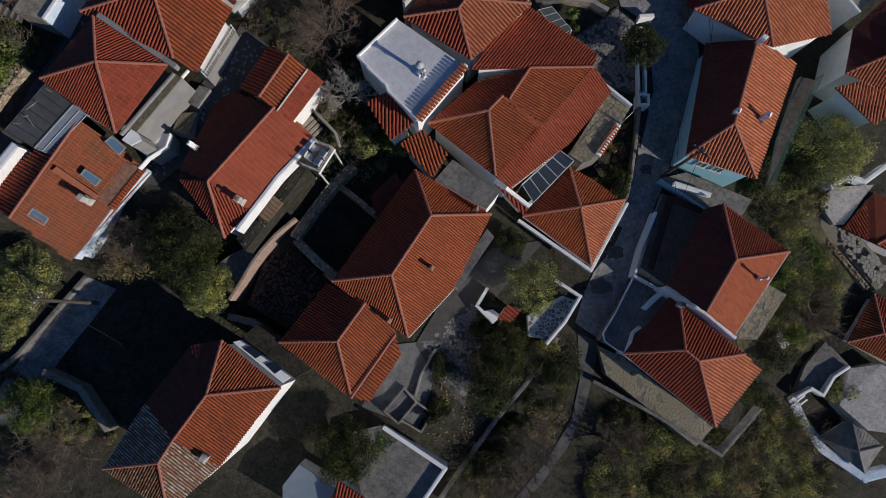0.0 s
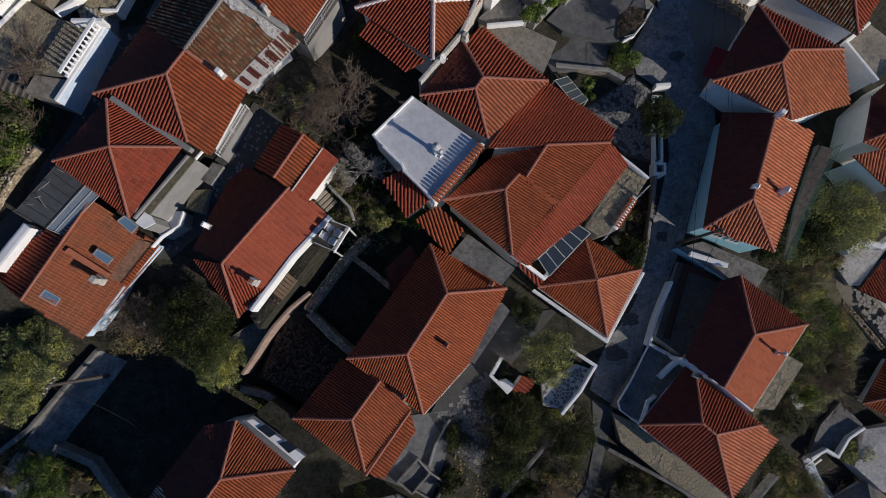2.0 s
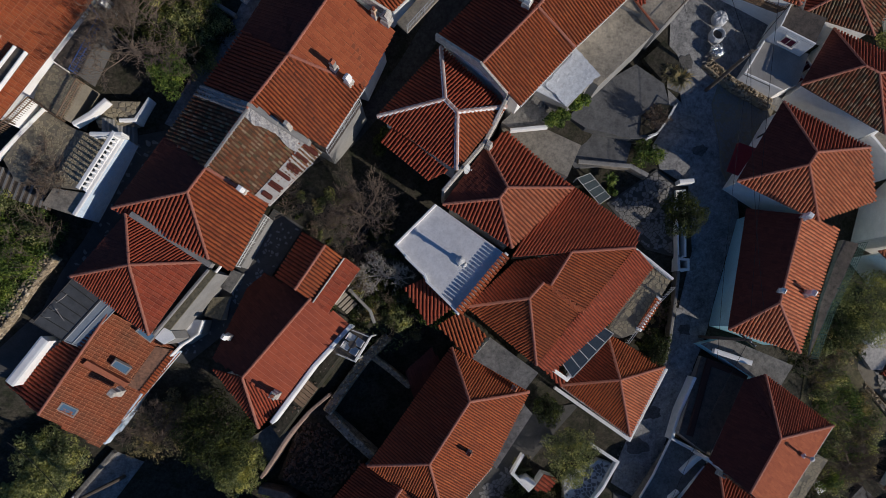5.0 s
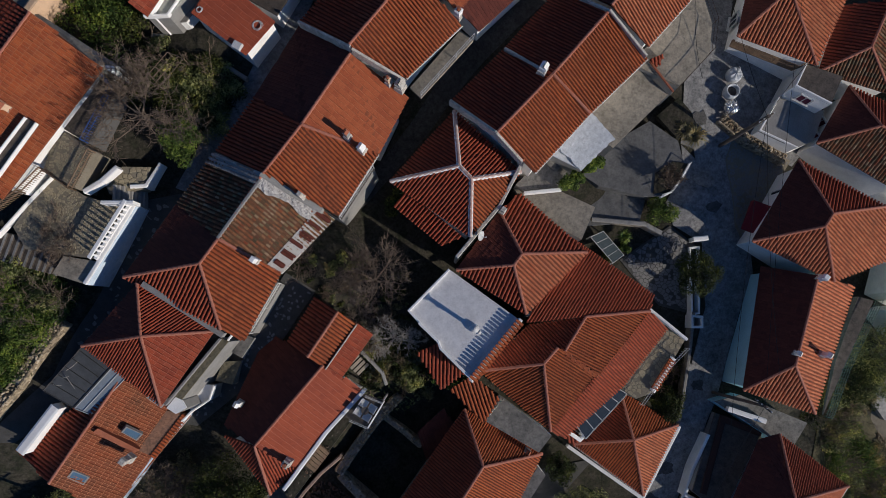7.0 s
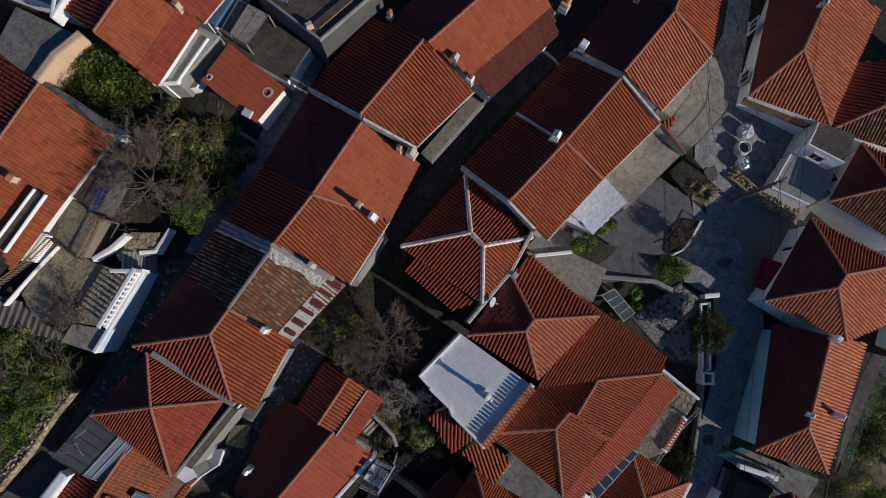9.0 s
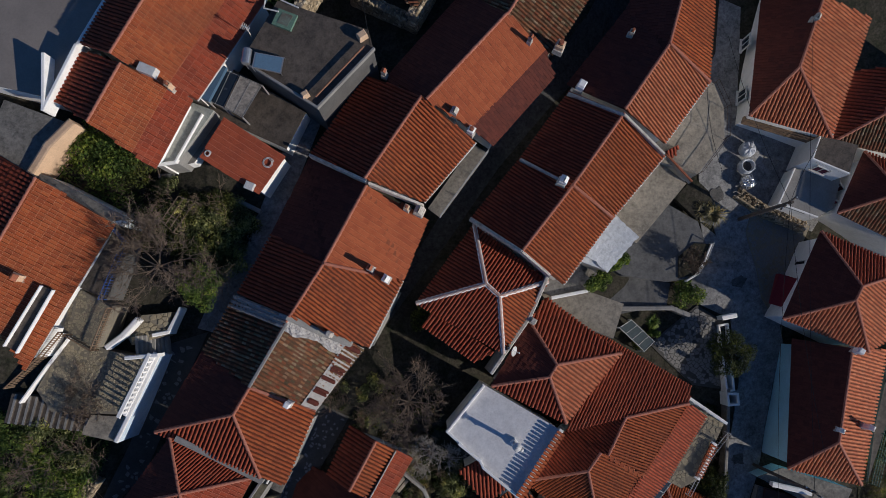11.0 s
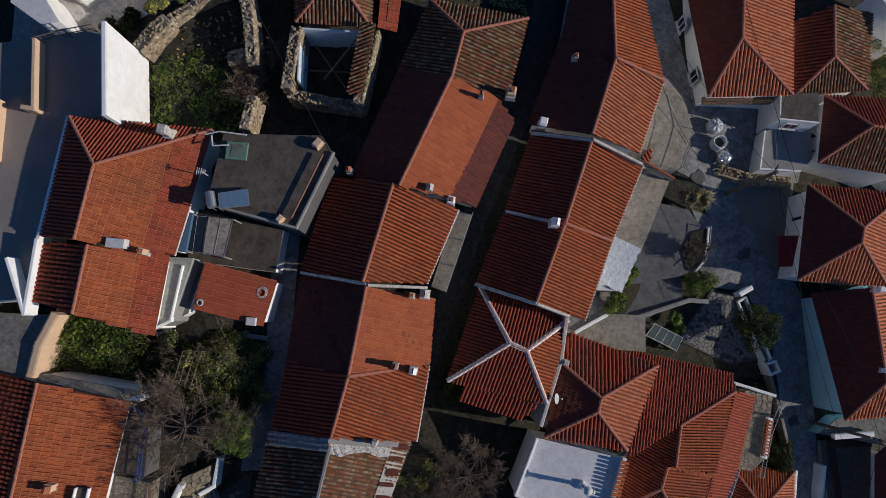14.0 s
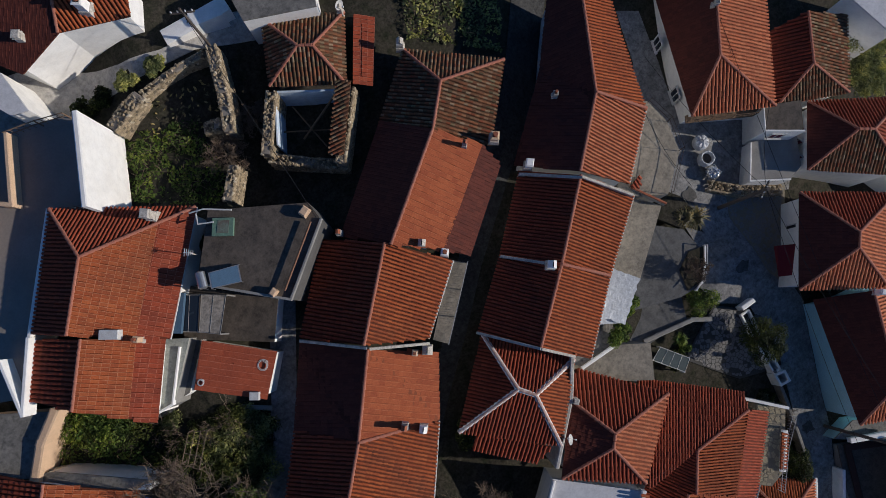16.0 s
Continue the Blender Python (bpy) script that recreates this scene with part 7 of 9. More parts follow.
def tiled_wall_top(label, a, b, wide, style):
    """Barrel tiles laid across the crown of an old wall."""
    A, B = Vector(a), Vector(b)
    root = thing("wall_tiles", a, label, "roof tiles")
    d = B - A
    s_ = Vector((-d.y, d.x, 0)).normalized()
    q = [A - s_ * wide * 0.5, B - s_ * wide * 0.5, B + s_ * wide * 0.5 + Vector((0, 0, 0.14)), A + s_ * wide * 0.5 + Vector((0, 0, 0.14))]
    mesh_ob("bed", q + [p - Vector((0, 0, 0.12)) for p in q], [(0, 1, 2, 3), (7, 6, 5, 4), (0, 4, 5, 1), (1, 5, 6, 2), (2, 6, 7, 3), (3, 7, 4, 0)], PAN[style], root)
    mesh_ob("roof_tiles", *tile_rows(q, 0.21, 0.3, 0.05, random.Random(5)), TILE[style], root, kind="stuff")


tiled_wall_top("orange tile cap of a low terrace wall", (11.25, 11.55, -1.92), (12.6, 13.55, -1.92), 0.46, "new")
tiled_wall_top("row of orange tiles edging a brown ledge", (-21.75, 7.42, -0.74), (-19.72, 10.12, -0.68), 0.3, "new")
tiled_wall_top("old clay tiles along the top of a ruined wall", (-2.55, 45.5, 6.72), (-4.9, 42.0, 6.32), 0.85, "old")
for a_, b_, r_ in (((-3.37, 45.16, 6.3), (-6.2, 44.5, 4.0), 0.07), ((-5.9, 46.4, 4.6), (-5.2, 43.4, 4.1), 0.05), ((-7.2, 45.4, 4.3), (-4.4, 44.2, 4.0), 0.05)):
    tagged(mesh_ob("fallen_beam", *tube_mesh([a_, b_], [r_, r_], 6), WOOD), "weathered fallen roof beam inside a ruin", "beam", "fallen beams")
wall_run("white plastered wall inside a ruin", [(-7.6, 44.3, 5.75), (-6.35, 47.1, 5.9), (-3.2, 45.55, 5.9)], 0.1, WALL["bluewash_and_shade"])
house("corrugated red metal canopy beside an old roof", dict(a=(-0.17, 49.17, 5.9), b=(-2.12, 45.42, 5.9), c=(-1.16, 45.0, 5.5), d=(0.88, 48.63, 5.5)), ["a b c d:red_grid"], wall="stone", name="shed", eave=0.5)
wall_run("white house wall along a street", [(-10.2, 53.02, 6.0), (-6.79, 53.12, 6.2)], 0.8, WALL["white"])
slab("shed", "low white block with a flat roof", "shed", [(-8.68, 53.55, 6.4), (-7.52, 53.32, 6.4), (-6.86, 52.46, 6.4), (-8.59, 52.61, 6.4)], WALL["white"])
slab("house", "white house front at the top of the street", "house", [(-5.99, 52.32, 7.5), (-1.3, 52.1, 7.5), (-1.94, 49.78, 7.5), (-5.96, 50.95, 7.5)], CONCRETE, wall=WALL["white"])
slab("house", "white house corner beside the street", "house", [(-20.14, 55.4, 7.5), (-19.14, 54.58, 7.5), (-18.66, 51.87, 7.5), (-19.61, 52.01, 7.5), (-20.79, 53.92, 7.5)], PLASTER_ROOF, wall=WALL["white"])

# ---- south-east terraces ----
jt = [(16.93, 9.48, -5.6), (20.27, 8.03, -5.6), (17.17, 2.36, -5.6), (15.04, 3.95, -5.6)]
slab("terrace", "dark slate-grey roof terrace of a house", "terrace", jt, DARK_ROOF, wall=WALL["grey"])
BROWN_BAND = plain_mat("brown_painted_kerb", (0.07, 0.032, 0.024), (0.048, 0.028, 0.023), 2.0, 0.7)
wall_run("wide brown kerb round a dark roof terrace", [(15.82, 3.96, -5.54), (17.43, 9.05, -5.54), (20.02, 8.06, -5.54)], 0.4, BROWN_BAND, foot=0.3, name="parapet", category="parapet")
wall_run("white courtyard wall by the lane", [(16.19, 7.9, -5.23), (15.36, 5.39, -6.21), (14.9, 3.38, -6.72), (17.04, 2.25, -7.33)], 0.2, WALL["white"])
slab("terrace", "shaded slab courtyard behind a white wall", "courtyard", [(15.23, 3.25, -7.4), (17.92, 1.87, -7.4), (14.54, -2.59, -7.6), (12.41, -1.48, -7.6)], CONCRETE, kind="structure")
wall_run("white wall between a house and its court", [(16.67, 2.34, -4.8), (19.47, 0.46, -4.8), (21.44, -1.24, -4.8)], 0.2, WALL["white"])
wall_run("thin whitewashed kerb round a slab courtyard", [(15.0, 3.3, -7.2), (13.6, 0.6, -7.3), (12.6, -1.0, -7.42), (12.75, -1.6, -7.45), (14.3, -2.75, -7.45)], 0.09, WALL["white"], foot=0.16, name="kerb", category="kerb")
wall_run("low white wall beside a shaded court", [(15.75, 0.95, -6.95), (16.6, 1.75, -6.9), (17.1, 2.1, -6.85)], 0.3, WALL["white"])
wall_run("white stepped wall at a courtyard gate", [(14.22, -2.56, -7.1), (14.79, -0.96, -7.1), (15.31, -0.54, -7.1)], 0.18, WALL["white"])
kt = [(12.5, -1.95, -8.7), (14.42, -2.82, -8.7), (21.22, -8.19, -8.7), (19.85, -9.67, -8.7), (13.06, -4.2, -8.7)]
ob = slab("terrace", "long terrace of pale crazy paving", "terrace", kt, JOINT_MID, kind="structure")
flagstones(ob, kt, 0.4, FLAG_PALE, 15, lambda x, y: -8.7, 0.012)
wall_run("pale concrete boundary wall of a hillside plot", [(12.14, -4.71, -8.6), (16.78, -7.24, -8.6), (21.73, -10.26, -8.7), (24.92, -6.83, -8.7)], 0.22, CONCRETE, foot=1.0)
gt = [(24.49, 2.84, -6.2), (26.14, 1.91, -6.2), (23.75, -1.44, -6.2), (22.08, -1.28, -6.2)]
ob = slab("terrace", "grey stone terrace behind a tiled house", "terrace", gt, JOINT_MID, kind="structure")
flagstones(ob, gt, 0.36, FLAG_PALE, 21, lambda x, y: gt[0][2], 0.012)
slab("shed", "small white-roofed shed among bushes", "shed", [(28.50, -1.30, -12.95), (29.10, -0.97, -12.95), (30.18, -2.03, -13.46), (29.53, -2.45, -13.47)], WALL["white"])
ct = [(6.82, 0.31, -6.9), (9.5, 1.85, -6.9), (10.43, 1.5, -6.9), (8.41, -1.46, -6.9), (6.88, -1.21, -6.9)]
ob = slab("terrace", "small court paved with white-jointed stones", "terrace", ct, JOINT_WHITE, kind="structure")
flagstones(ob, ct, 0.36, FLAG, 16, lambda x, y: -6.9, 0.03)
wall_run("white wall of a small paved court", [(8.96, 2.93, -6.4), (10.71, 1.78, -6.4), (9.53, -0.11, -6.4), (8.15, -1.69, -6.4)], 0.2, WALL["white"], foot=0.6)
wall_run("white wall of a small garden yard", [(3.7, 2.32, -6.1), (2.94, 1.06, -6.1), (3.69, 0.31, -6.1)], 0.2, WALL["white"], foot=0.7)
slab("shed", "small white outbuilding with steps", "shed", [(3.22, 0.64, -6.0), (4.1, 0.81, -6.0), (4.73, 0.31, -6.0), (4.1, -0.27, -6.0)], WALL["white"])
house("tiny porch roof with red tiles in a garden", dict(a=(4.38, 0.1, -5.4), b=(5.43, -0.11, -5.6), c=(6.15, 0.8, -5.6), d=(5.13, 1.13, -5.4)), ["a b c d:red"], wall="white", name="porch", eave=0.1)
for ln in ([(-3.95, -6.72, -7.19), (-2.45, -5.0, -6.58), (-1.55, -6.04, -7.01), (-2.91, -7.67, -7.49), (-3.95, -6.72, -7.19)], [(-1.55, -6.04, -7.01), (-0.37, -6.93, -7.47), (-1.22, -8.36, -7.9), (-2.61, -7.45, -7.41)]):
    wall_run("low pale wall round a garden enclosure", ln, 0.13, CONCRETE)
wall_run("low wall between garden plots", [(-0.16, -2.18, -6.29), (-1.21, -4.06, -6.59), (-1.63, -5.54, -6.94)], 0.16, WALL["grey"])
wall_run("rough garden wall down the slope", [(9.2, -1.41, -8.18), (6.82, -4.89, -8.69), (4.63, -7.48, -8.94), (2.48, -10.61, -9.76), (0.28, -13.82, -10.34)], 0.3, WALL["stone"], CONCRETE)
slab("house", "low house with a stained flat roof and parapet", "house", [(-6.36, -8.44, -7.2), (-3.94, -7.83, -7.2), (0.77, -10.98, -7.2), (-1.6, -13.7, -7.2), (-5.55, -12.9, -7.2)], CONCRETE, wall=WALL["white"])
wall_run("white-grey parapet of a flat roof", [(-3.91, -7.91, -6.9), (0.59, -10.83, -6.9), (-1.38, -13.62, -6.9)], 0.25, WALL["white"], foot=0.7, name="parapet", category="parapet")
slab("flat_roof", "bluish flat roof at the foot of the slope", "roof", [(-11.2, -11.91, -6.5), (-10.01, -10.4, -6.5), (-7.11, -12.31, -6.5), (-7.49, -13.89, -6.5), (-11.15, -13.88, -6.5)], plain_mat("bluish_sheet", (0.26, 0.31, 0.36), (0.18, 0.21, 0.25), 1.0, 0.5, 0.4), wall=WALL["white"])
house("corner of a red-tiled roof beside a flat one", dict(a=(-7.07, -11.31, -5.6), b=(-7.85, -13.61, -6.2), c=(-5.41, -14.0, -6.2), d=(-4.98, -12.72, -5.8)), ["a b c d:red"], wall="white", name="house_wing")
slab("terrace", "dark earthen yard beside a hipped house", "yard", [(-13.54, -1.26, -2.9), (-9.8, -3.94, -2.9), (-8.27, -3.17, -2.9), (-12.41, -0.29, -2.9)], EARTH, kind="structure")
slab("stair_landing", "white steps and ledge beside a hipped roof", "steps", [(-13.6, -1.44, -1.5), (-13.16, -1.33, -1.5), (-9.68, -3.74, -1.5), (-10.23, -4.11, -1.5)], WALL["white"], down=0.5)
wall_run("weathered wall across a dark yard", [(-27.26, -3.66, -3.84), (-25.24, -4.76, -4.53), (-23.67, -7.73, -5.67)], 0.4, WALL["stone"])
wall_run("white garden wall along a lane", [(-24.94, 3.0, -3.85), (-27.27, 0.33, -4.09), (-29.51, -2.39, -4.2), (-31.4, -3.93, -4.27)], 0.28, CONCRETE)
wall_run("old wall between ruins and a lane", [(-14.87, 0.24, -4.8), (-13.25, -0.16, -4.8), (-10.44, -1.96, -5.0)], 0.4, WALL["stone"])

# ---- south of the blue house ----
slab("flat_roof", "wedge of grey-green roof below blue walls", "roof", [(16.52, 10.4, -4.6), (18.36, 10.86, -4.6), (23.21, 8.85, -4.8), (21.99, 6.85, -5.0), (18.37, 9.25, -4.8)], CONCRETE, wall=WALL["blue"])
wall_run("white beam across a roof edge", [(17.4, 9.9, -4.2), (19.8, 9.1, -4.2)], 0.3, WALL["white"], foot=0.4, name="roof_beam", category="beam")
GREEN_IRON = plain_mat("green_painted_iron", (0.09, 0.17, 0.13), (0.07, 0.1, 0.08), 6, 0.5, 0.5)
slab("balcony", "long concrete balcony on the blue house", "balcony", [(24.96, 13.24, -3.9), (26.77, 17.86, -3.7), (27.88, 17.58, -3.7), (23.95, 9.47, -4.1)], DARK_ROOF, down=0.18)
post_rail("green lattice railing of a long balcony", [(23.91, 9.44, -3.9), (25.27, 12.74, -3.8), (27.81, 17.59, -3.6)], 1.0, GREEN_IRON, step=0.22, rails=4)

for k, pl_ in enumerate(([(13.2, 6.6), (14.2, 6.9), (13.0, 3.2), (11.6, 0.9), (10.9, 1.2), (11.9, 4.0)], [(10.9, -1.2), (12.7, -1.9), (12.2, -5.0), (10.9, -4.2)], [(14.1, 8.6), (15.0, 8.9), (15.6, 13.0), (15.1, 13.3)])):
    debris("loose stones and dirt along a lane edge", pl_, 60 + k, 90, 0.15, FLAG)

# ---- far south-east plots ----
LIMED = plain_mat("limed_concrete", (0.58, 0.55, 0.5), (0.38, 0.36, 0.33), 0.9, 0.7, 0.9, 8.0, 0.4, stain=0.6)
FLAG_SUN = piece_mat("flagstone_sunny", [(0.42, 0.39, 0.33), (0.5, 0.46, 0.4), (0.36, 0.33, 0.28), (0.46, 0.44, 0.4)])
m3 = [(30.85, -6.20, -14.50), (31.75, -3.76, -14.10), (33.41, -1.83, -13.80), (35.30, -3.75, -13.90), (33.24, -6.19, -14.40)]
slab("terrace", "grey paved landing below white steps", "terrace", m3, CONCRETE, kind="structure")
wall_run("white stepped wall along a paved path", [(35.03, -3.97, -13.50), (33.82, -4.78, -13.60), (32.88, -6.36, -13.80), (31.94, -5.79, -13.80), (30.75, -6.47, -13.90)], 0.22, WALL["white"], foot=0.9)
stair("broad grey steps with white edges", (32.53, -8.55, -16.00), (30.86, -6.23, -14.80), 1.6, 6, CONCRETE, WALL["white"])
# White wall coloured pale blue, with its bluish shade painted in.
wall_run("curved white retaining wall", [(30.85, -6.73, -15.00), (31.93, -8.95, -15.40), (33.75, -11.19, -15.80), (36.02, -12.67, -16.00), (37.44, -13.64, -16.00), (39.47, -13.16, -16.00)], 0.7, WALL["bluewash_and_shade"], foot=1.0)
SLATE = tile_mat("slate", [(0.2, 0.2, 0.19), (0.27, 0.27, 0.25), (0.33, 0.32, 0.29), (0.24, 0.23, 0.22)], (0.14, 0.14, 0.13), 0.6)
TILE["slate"], PAN["slate"], PITCH["slate"] = SLATE, SLATE, (0.3, 0.3, 0.012)
house("small stone chapel with a grey slate hipped roof", dict(a=(35.73, -11.09, -14.00), n=(35.91, -8.56, -15.00), w=(33.27, -10.14, -15.30), s=(36.92, -13.10, -15.30), e=(38.52, -10.83, -15.10)), ["n w a:slate", "w s a:slate", "s e a:slate", "e n a:slate"], wall="white", name="chapel")
house("house with orange tiles at the edge of the slope", dict(a=(34.71, -1.83, -12.90), b=(37.13, 2.23, -12.70), c=(41.55, 0.07, -12.70), d=(39.44, -4.19, -12.90), m=(37.36, -1.11, -12.20)), ["a b m:new", "b c m:red", "c d m:new", "d a m:new"], wall="white")
slab("terrace", "pale concrete terrace with a dark drain", "terrace", [(34.3, -7.2, -13.9), (35.5, -4.1, -13.9), (38.0, -3.7, -13.6), (41.6, -6.1, -13.6), (41.3, -9.9, -13.6), (36.6, -9.3, -13.9)], LIMED, kind="structure")
house("house with red tiles and a white gable", dict(a=(34.05, 7.64, -11.40), b=(36.77, 10.65, -11.20), c=(41.14, 8.48, -11.20), d=(39.11, 5.16, -11.40), m=(36.40, 6.27, -10.80)), ["a b c m:red", "a m d:new", "c d m:new"], wall="white")
ss = [(32.08, 9.94, -11.40), (33.55, 11.20, -11.40), (36.93, 11.41, -11.40), (34.15, 8.01, -11.40), (33.29, 8.01, -11.40)]
slab("terrace", "sunny terrace of pale limed concrete", "terrace", ss, LIMED, kind="structure")
rubble_wall("broken stone retaining wall", [(33.07, 6.87, -12.10), (35.00, 4.79, -12.50), (36.89, 2.75, -13.00)], 0.4, 31, 1.6)
sp = [(31.46, 8.30, -12.00), (32.39, 9.97, -11.60), (33.87, 7.94, -11.90), (35.37, 7.72, -12.00), (38.78, 3.94, -12.80), (37.59, 2.50, -13.00), (34.66, 5.86, -12.60)]
ob = slab("path", "sloping stone path below a white house", "path", sp, JOINT_MID, kind="structure")
flagstones(ob, [(33.87, 7.81, -11.90), (35.28, 7.72, -12.00), (38.63, 3.94, -12.80), (37.60, 2.60, -13.00), (34.66, 5.86, -12.60)], 0.45, FLAG_SUN, 18, lambda x, y: flat_at(sp)(x, y) + 0.02, 0.02)
house("tall white house with dark red tiles", dict(a=(29.95, 18.02, -3.4), b=(30.55, 21.3, -3.0), c=(32.9, 23.38, -2.8), d=(37.35, 20.8, -2.8), e=(34.11, 16.32, -3.4), m=(32.64, 19.02, -2.2)), ["a b c m:maroon", "a m e:pink", "c d m:red", "d e m:pink"], wall="white")
house("white house with striped orange tiles", dict(a=(29.34, 17.09, -3.8), b=(32.49, 14.41, -4.4), c=(34.53, 16.1, -4.0), d=(31.71, 17.59, -3.4)), ["a b c d:pink"], wall="white")
wall_run("white tarpaulin-covered wall top", [(30.97, 10.47, -7.6), (32.36, 11.29, -7.6), (33.58, 10.84, -7.6), (35.31, 12.09, -7.5)], 0.35, WALL["white"], foot=0.9)

# Grey instead of white: the terrace's shade is put into its colour.
slab("flat_roof", "bluish shaded terrace roof with white edges", "roof", [(20.45, 31.6, -1.1), (23.6, 30.7, -1.1), (22.75, 28.55, -1.2), (21.5, 28.05, -1.2), (18.98, 29.25, -1.2)], WALL["grey"], wall=WALL["white"])
wall_run("white edge of a shaded terrace roof", [(20.4, 31.56, -1.03), (19.02, 29.3, -1.13), (21.5, 28.1, -1.13)], 0.1, WALL["white"], foot=0.2, name="parapet", category="parapet")
slab("flat_roof", "dark flat roof on a white room above a terrace", "roof", [(21.39, 33.32, 0.75), (23.85, 32.45, 0.75), (22.9, 30.5, 0.75), (20.57, 31.76, 0.75)], DARK_ROOF, wall=WALL["white"])
wall_run("thin white rim of a small dark roof", [(21.35, 33.25, 0.84), (20.6, 31.79, 0.84), (22.86, 30.57, 0.84)], 0.09, WALL["white"], foot=0.2, name="parapet", category="parapet")
slab("timber_balcony", "brown timber balcony deck in a pale frame", "balcony", [(16.74, 35.19, 0.4), (22.16, 33.63, 0.4), (20.73, 33.04, 0.3), (16.53, 34.75, 0.3)], WOOD, down=0.12)
post_rail("pale wooden balcony rail", [(16.53, 34.75, 0.3), (20.73, 33.04, 0.3), (22.16, 33.63, 0.4)], 0.8, WOOD, step=0.3)

# ---- walls and gables of the rows ----
for ln in ([(-11.48, 33.66, 5.95), (-8.33, 31.59, 7.35)], [(-8.11, 31.42, 7.3), (-5.31, 30.18, 5.9)], [(-2.55, 29.32, 4.75), (0.03, 26.98, 6.15), (1.63, 25.58, 5.0)],
           [(0.76, 32.56, 4.8), (2.92, 30.79, 5.8)], [(4.05, 36.31, 4.9), (6.71, 34.33, 6.2)], [(6.84, 34.29, 6.2), (9.22, 32.1, 5.0)]):
    wall_run("whitewashed party wall rising above the tiles", ln, 0.13, CHALK, foot=0.8, name="parapet", category="parapet")
wall_run("grey mortared party wall across an old roof", [(-13.27, 24.49, 6.12), (-11.95, 23.65, 5.45), (-10.29, 22.73, 4.6)], 0.3, WALL["grey"], foot=0.5, name="parapet", category="parapet")
wall_run("mortared white ridge of an old roof", [(-13.5, 24.15, 6.03), (-14.72, 22.49, 5.83), (-15.83, 20.94, 5.68)], 0.16, WALL["grey"], foot=0.5, name="ridge_capping", category="ridge")
wall_run("white wall between two hipped houses", [(1.76, 25.69, 4.2), (0.48, 23.22, 3.2), (-2.11, 20.14, 2.9)], 0.2, CHALK)
PATCH = plain_mat("pale_mortar_screed", (0.5, 0.48, 0.45), (0.34, 0.3, 0.27), 2.5, 0.7, 0.9, 10.0)
old_r, old_e = [Vector(p) for p in ((-13.3, 24.57, 6.0), (-15.86, 20.87, 5.6))], [Vector(p) for p in ((-9.6, 22.35, 3.6), (-12.68, 19.0, 3.9))]


def on_old_roof(s, t):
    """A point of the lichen-grey roof: s along the eave, t down from the ridge."""
    return (old_r[0].lerp(old_r[1], s)).lerp(old_e[0].lerp(old_e[1], s), t)


q = [on_old_roof(0.0, 0.77), on_old_roof(0.0, 1.01), on_old_roof(1.0, 1.01), on_old_roof(1.0, 0.77)]
slab("roof_patch", "pale mortar band along an old eave", "roof patch", [tuple(p + Vector((0, 0, 0.1))) for p in q], PATCH, down=0.15)
for i in range(6):
    s0, s1 = (i + 0.1) / 6, (i + (0.62, 0.55, 0.68, 0.5, 0.66, 0.6)[i]) / 6
    t0, t1 = 0.775 + 0.02 * (i % 3), 0.985 - 0.02 * (i % 2)
    q = [on_old_roof(s0, t0), on_old_roof(s0 + 0.01, t1), on_old_roof(s1, t1), on_old_roof(s1 - 0.01, t0)]
    q = [p + Vector((0, 0, 0.11)) for p in q]
    root = thing("tile_patch", tuple(q[0]), "patch of dark red barrel tiles in a mortared eave", "roof patch", "tile patches on an old eave")
    v, f = tile_rows(q, 0.2, 0.3, 0.05, random.Random(i))
    mesh_ob("roof_tiles", v, f, TILE["maroon"], root, kind="stuff")
    mesh_ob("bed", q + [p - Vector((0, 0, 0.12)) for p in q], [(0, 1, 2, 3), (7, 6, 5, 4), (0, 4, 5, 1), (1, 5, 6, 2), (2, 6, 7, 3), (3, 7, 4, 0)], PAN["maroon"], root)


SHEET_GREY = plain_mat("weathered_plastic", (0.5, 0.48, 0.46), (0.28, 0.26, 0.25), 4.0, 0.8, 0.45, 14.0, 0.6, stain=0.6)
crumpled_sheet("crumpled grey plastic sheet on an old roof", lambda u, v: on_old_roof(0.005 + (0.17 + 0.03 * math.sin(9 * v)) * u, 0.02 + 0.76 * v) + Vector((0, 0, 0.05)), 18, 60, SHEET_GREY)
old_w = [Vector(p) for p in ((-16.59, 26.14, 4.6), (-18.8, 23.08, 4.4))]
q = [p + Vector((0, 0, 0.1)) for p in (old_r[0], old_w[0], old_w[0].lerp(old_w[1], 0.2), old_r[0].lerp(old_r[1], 0.17))]
smear = thing("mortared_tiles", tuple(q[0]), "strip of tiles smeared with grey mortar on an old roof", "roof patch")
mesh_ob("bed", q + [p - Vector((0, 0, 0.12)) for p in q], [(0, 1, 2, 3), (7, 6, 5, 4), (0, 4, 5, 1), (1, 5, 6, 2), (2, 6, 7, 3), (3, 7, 4, 0)], PATCH, smear)
mesh_ob("roof_tiles", *tile_rows(q, 0.22, 0.27, 0.05, random.Random(9)), tile_mat("tile_mortared", [(0.4, 0.37, 0.34), (0.26, 0.2, 0.17), (0.52, 0.49, 0.46), (0.33, 0.3, 0.28)], (0.45, 0.43, 0.4), 0.6, 0.9), smear, kind="stuff")
slab("balcony", "long concrete balcony under an orange eave", "balcony", [(-1.94, 33.82, 4.6), (-1.16, 33.19, 4.6), (-4.34, 29.58, 4.5), (-5.02, 30.21, 4.5)], CONCRETE_WARM, down=0.2)
post_rail("thin iron balcony railing", [(-1.16, 33.19, 4.6), (-4.34, 29.58, 4.5)], 0.95, FRAME, step=0.14)
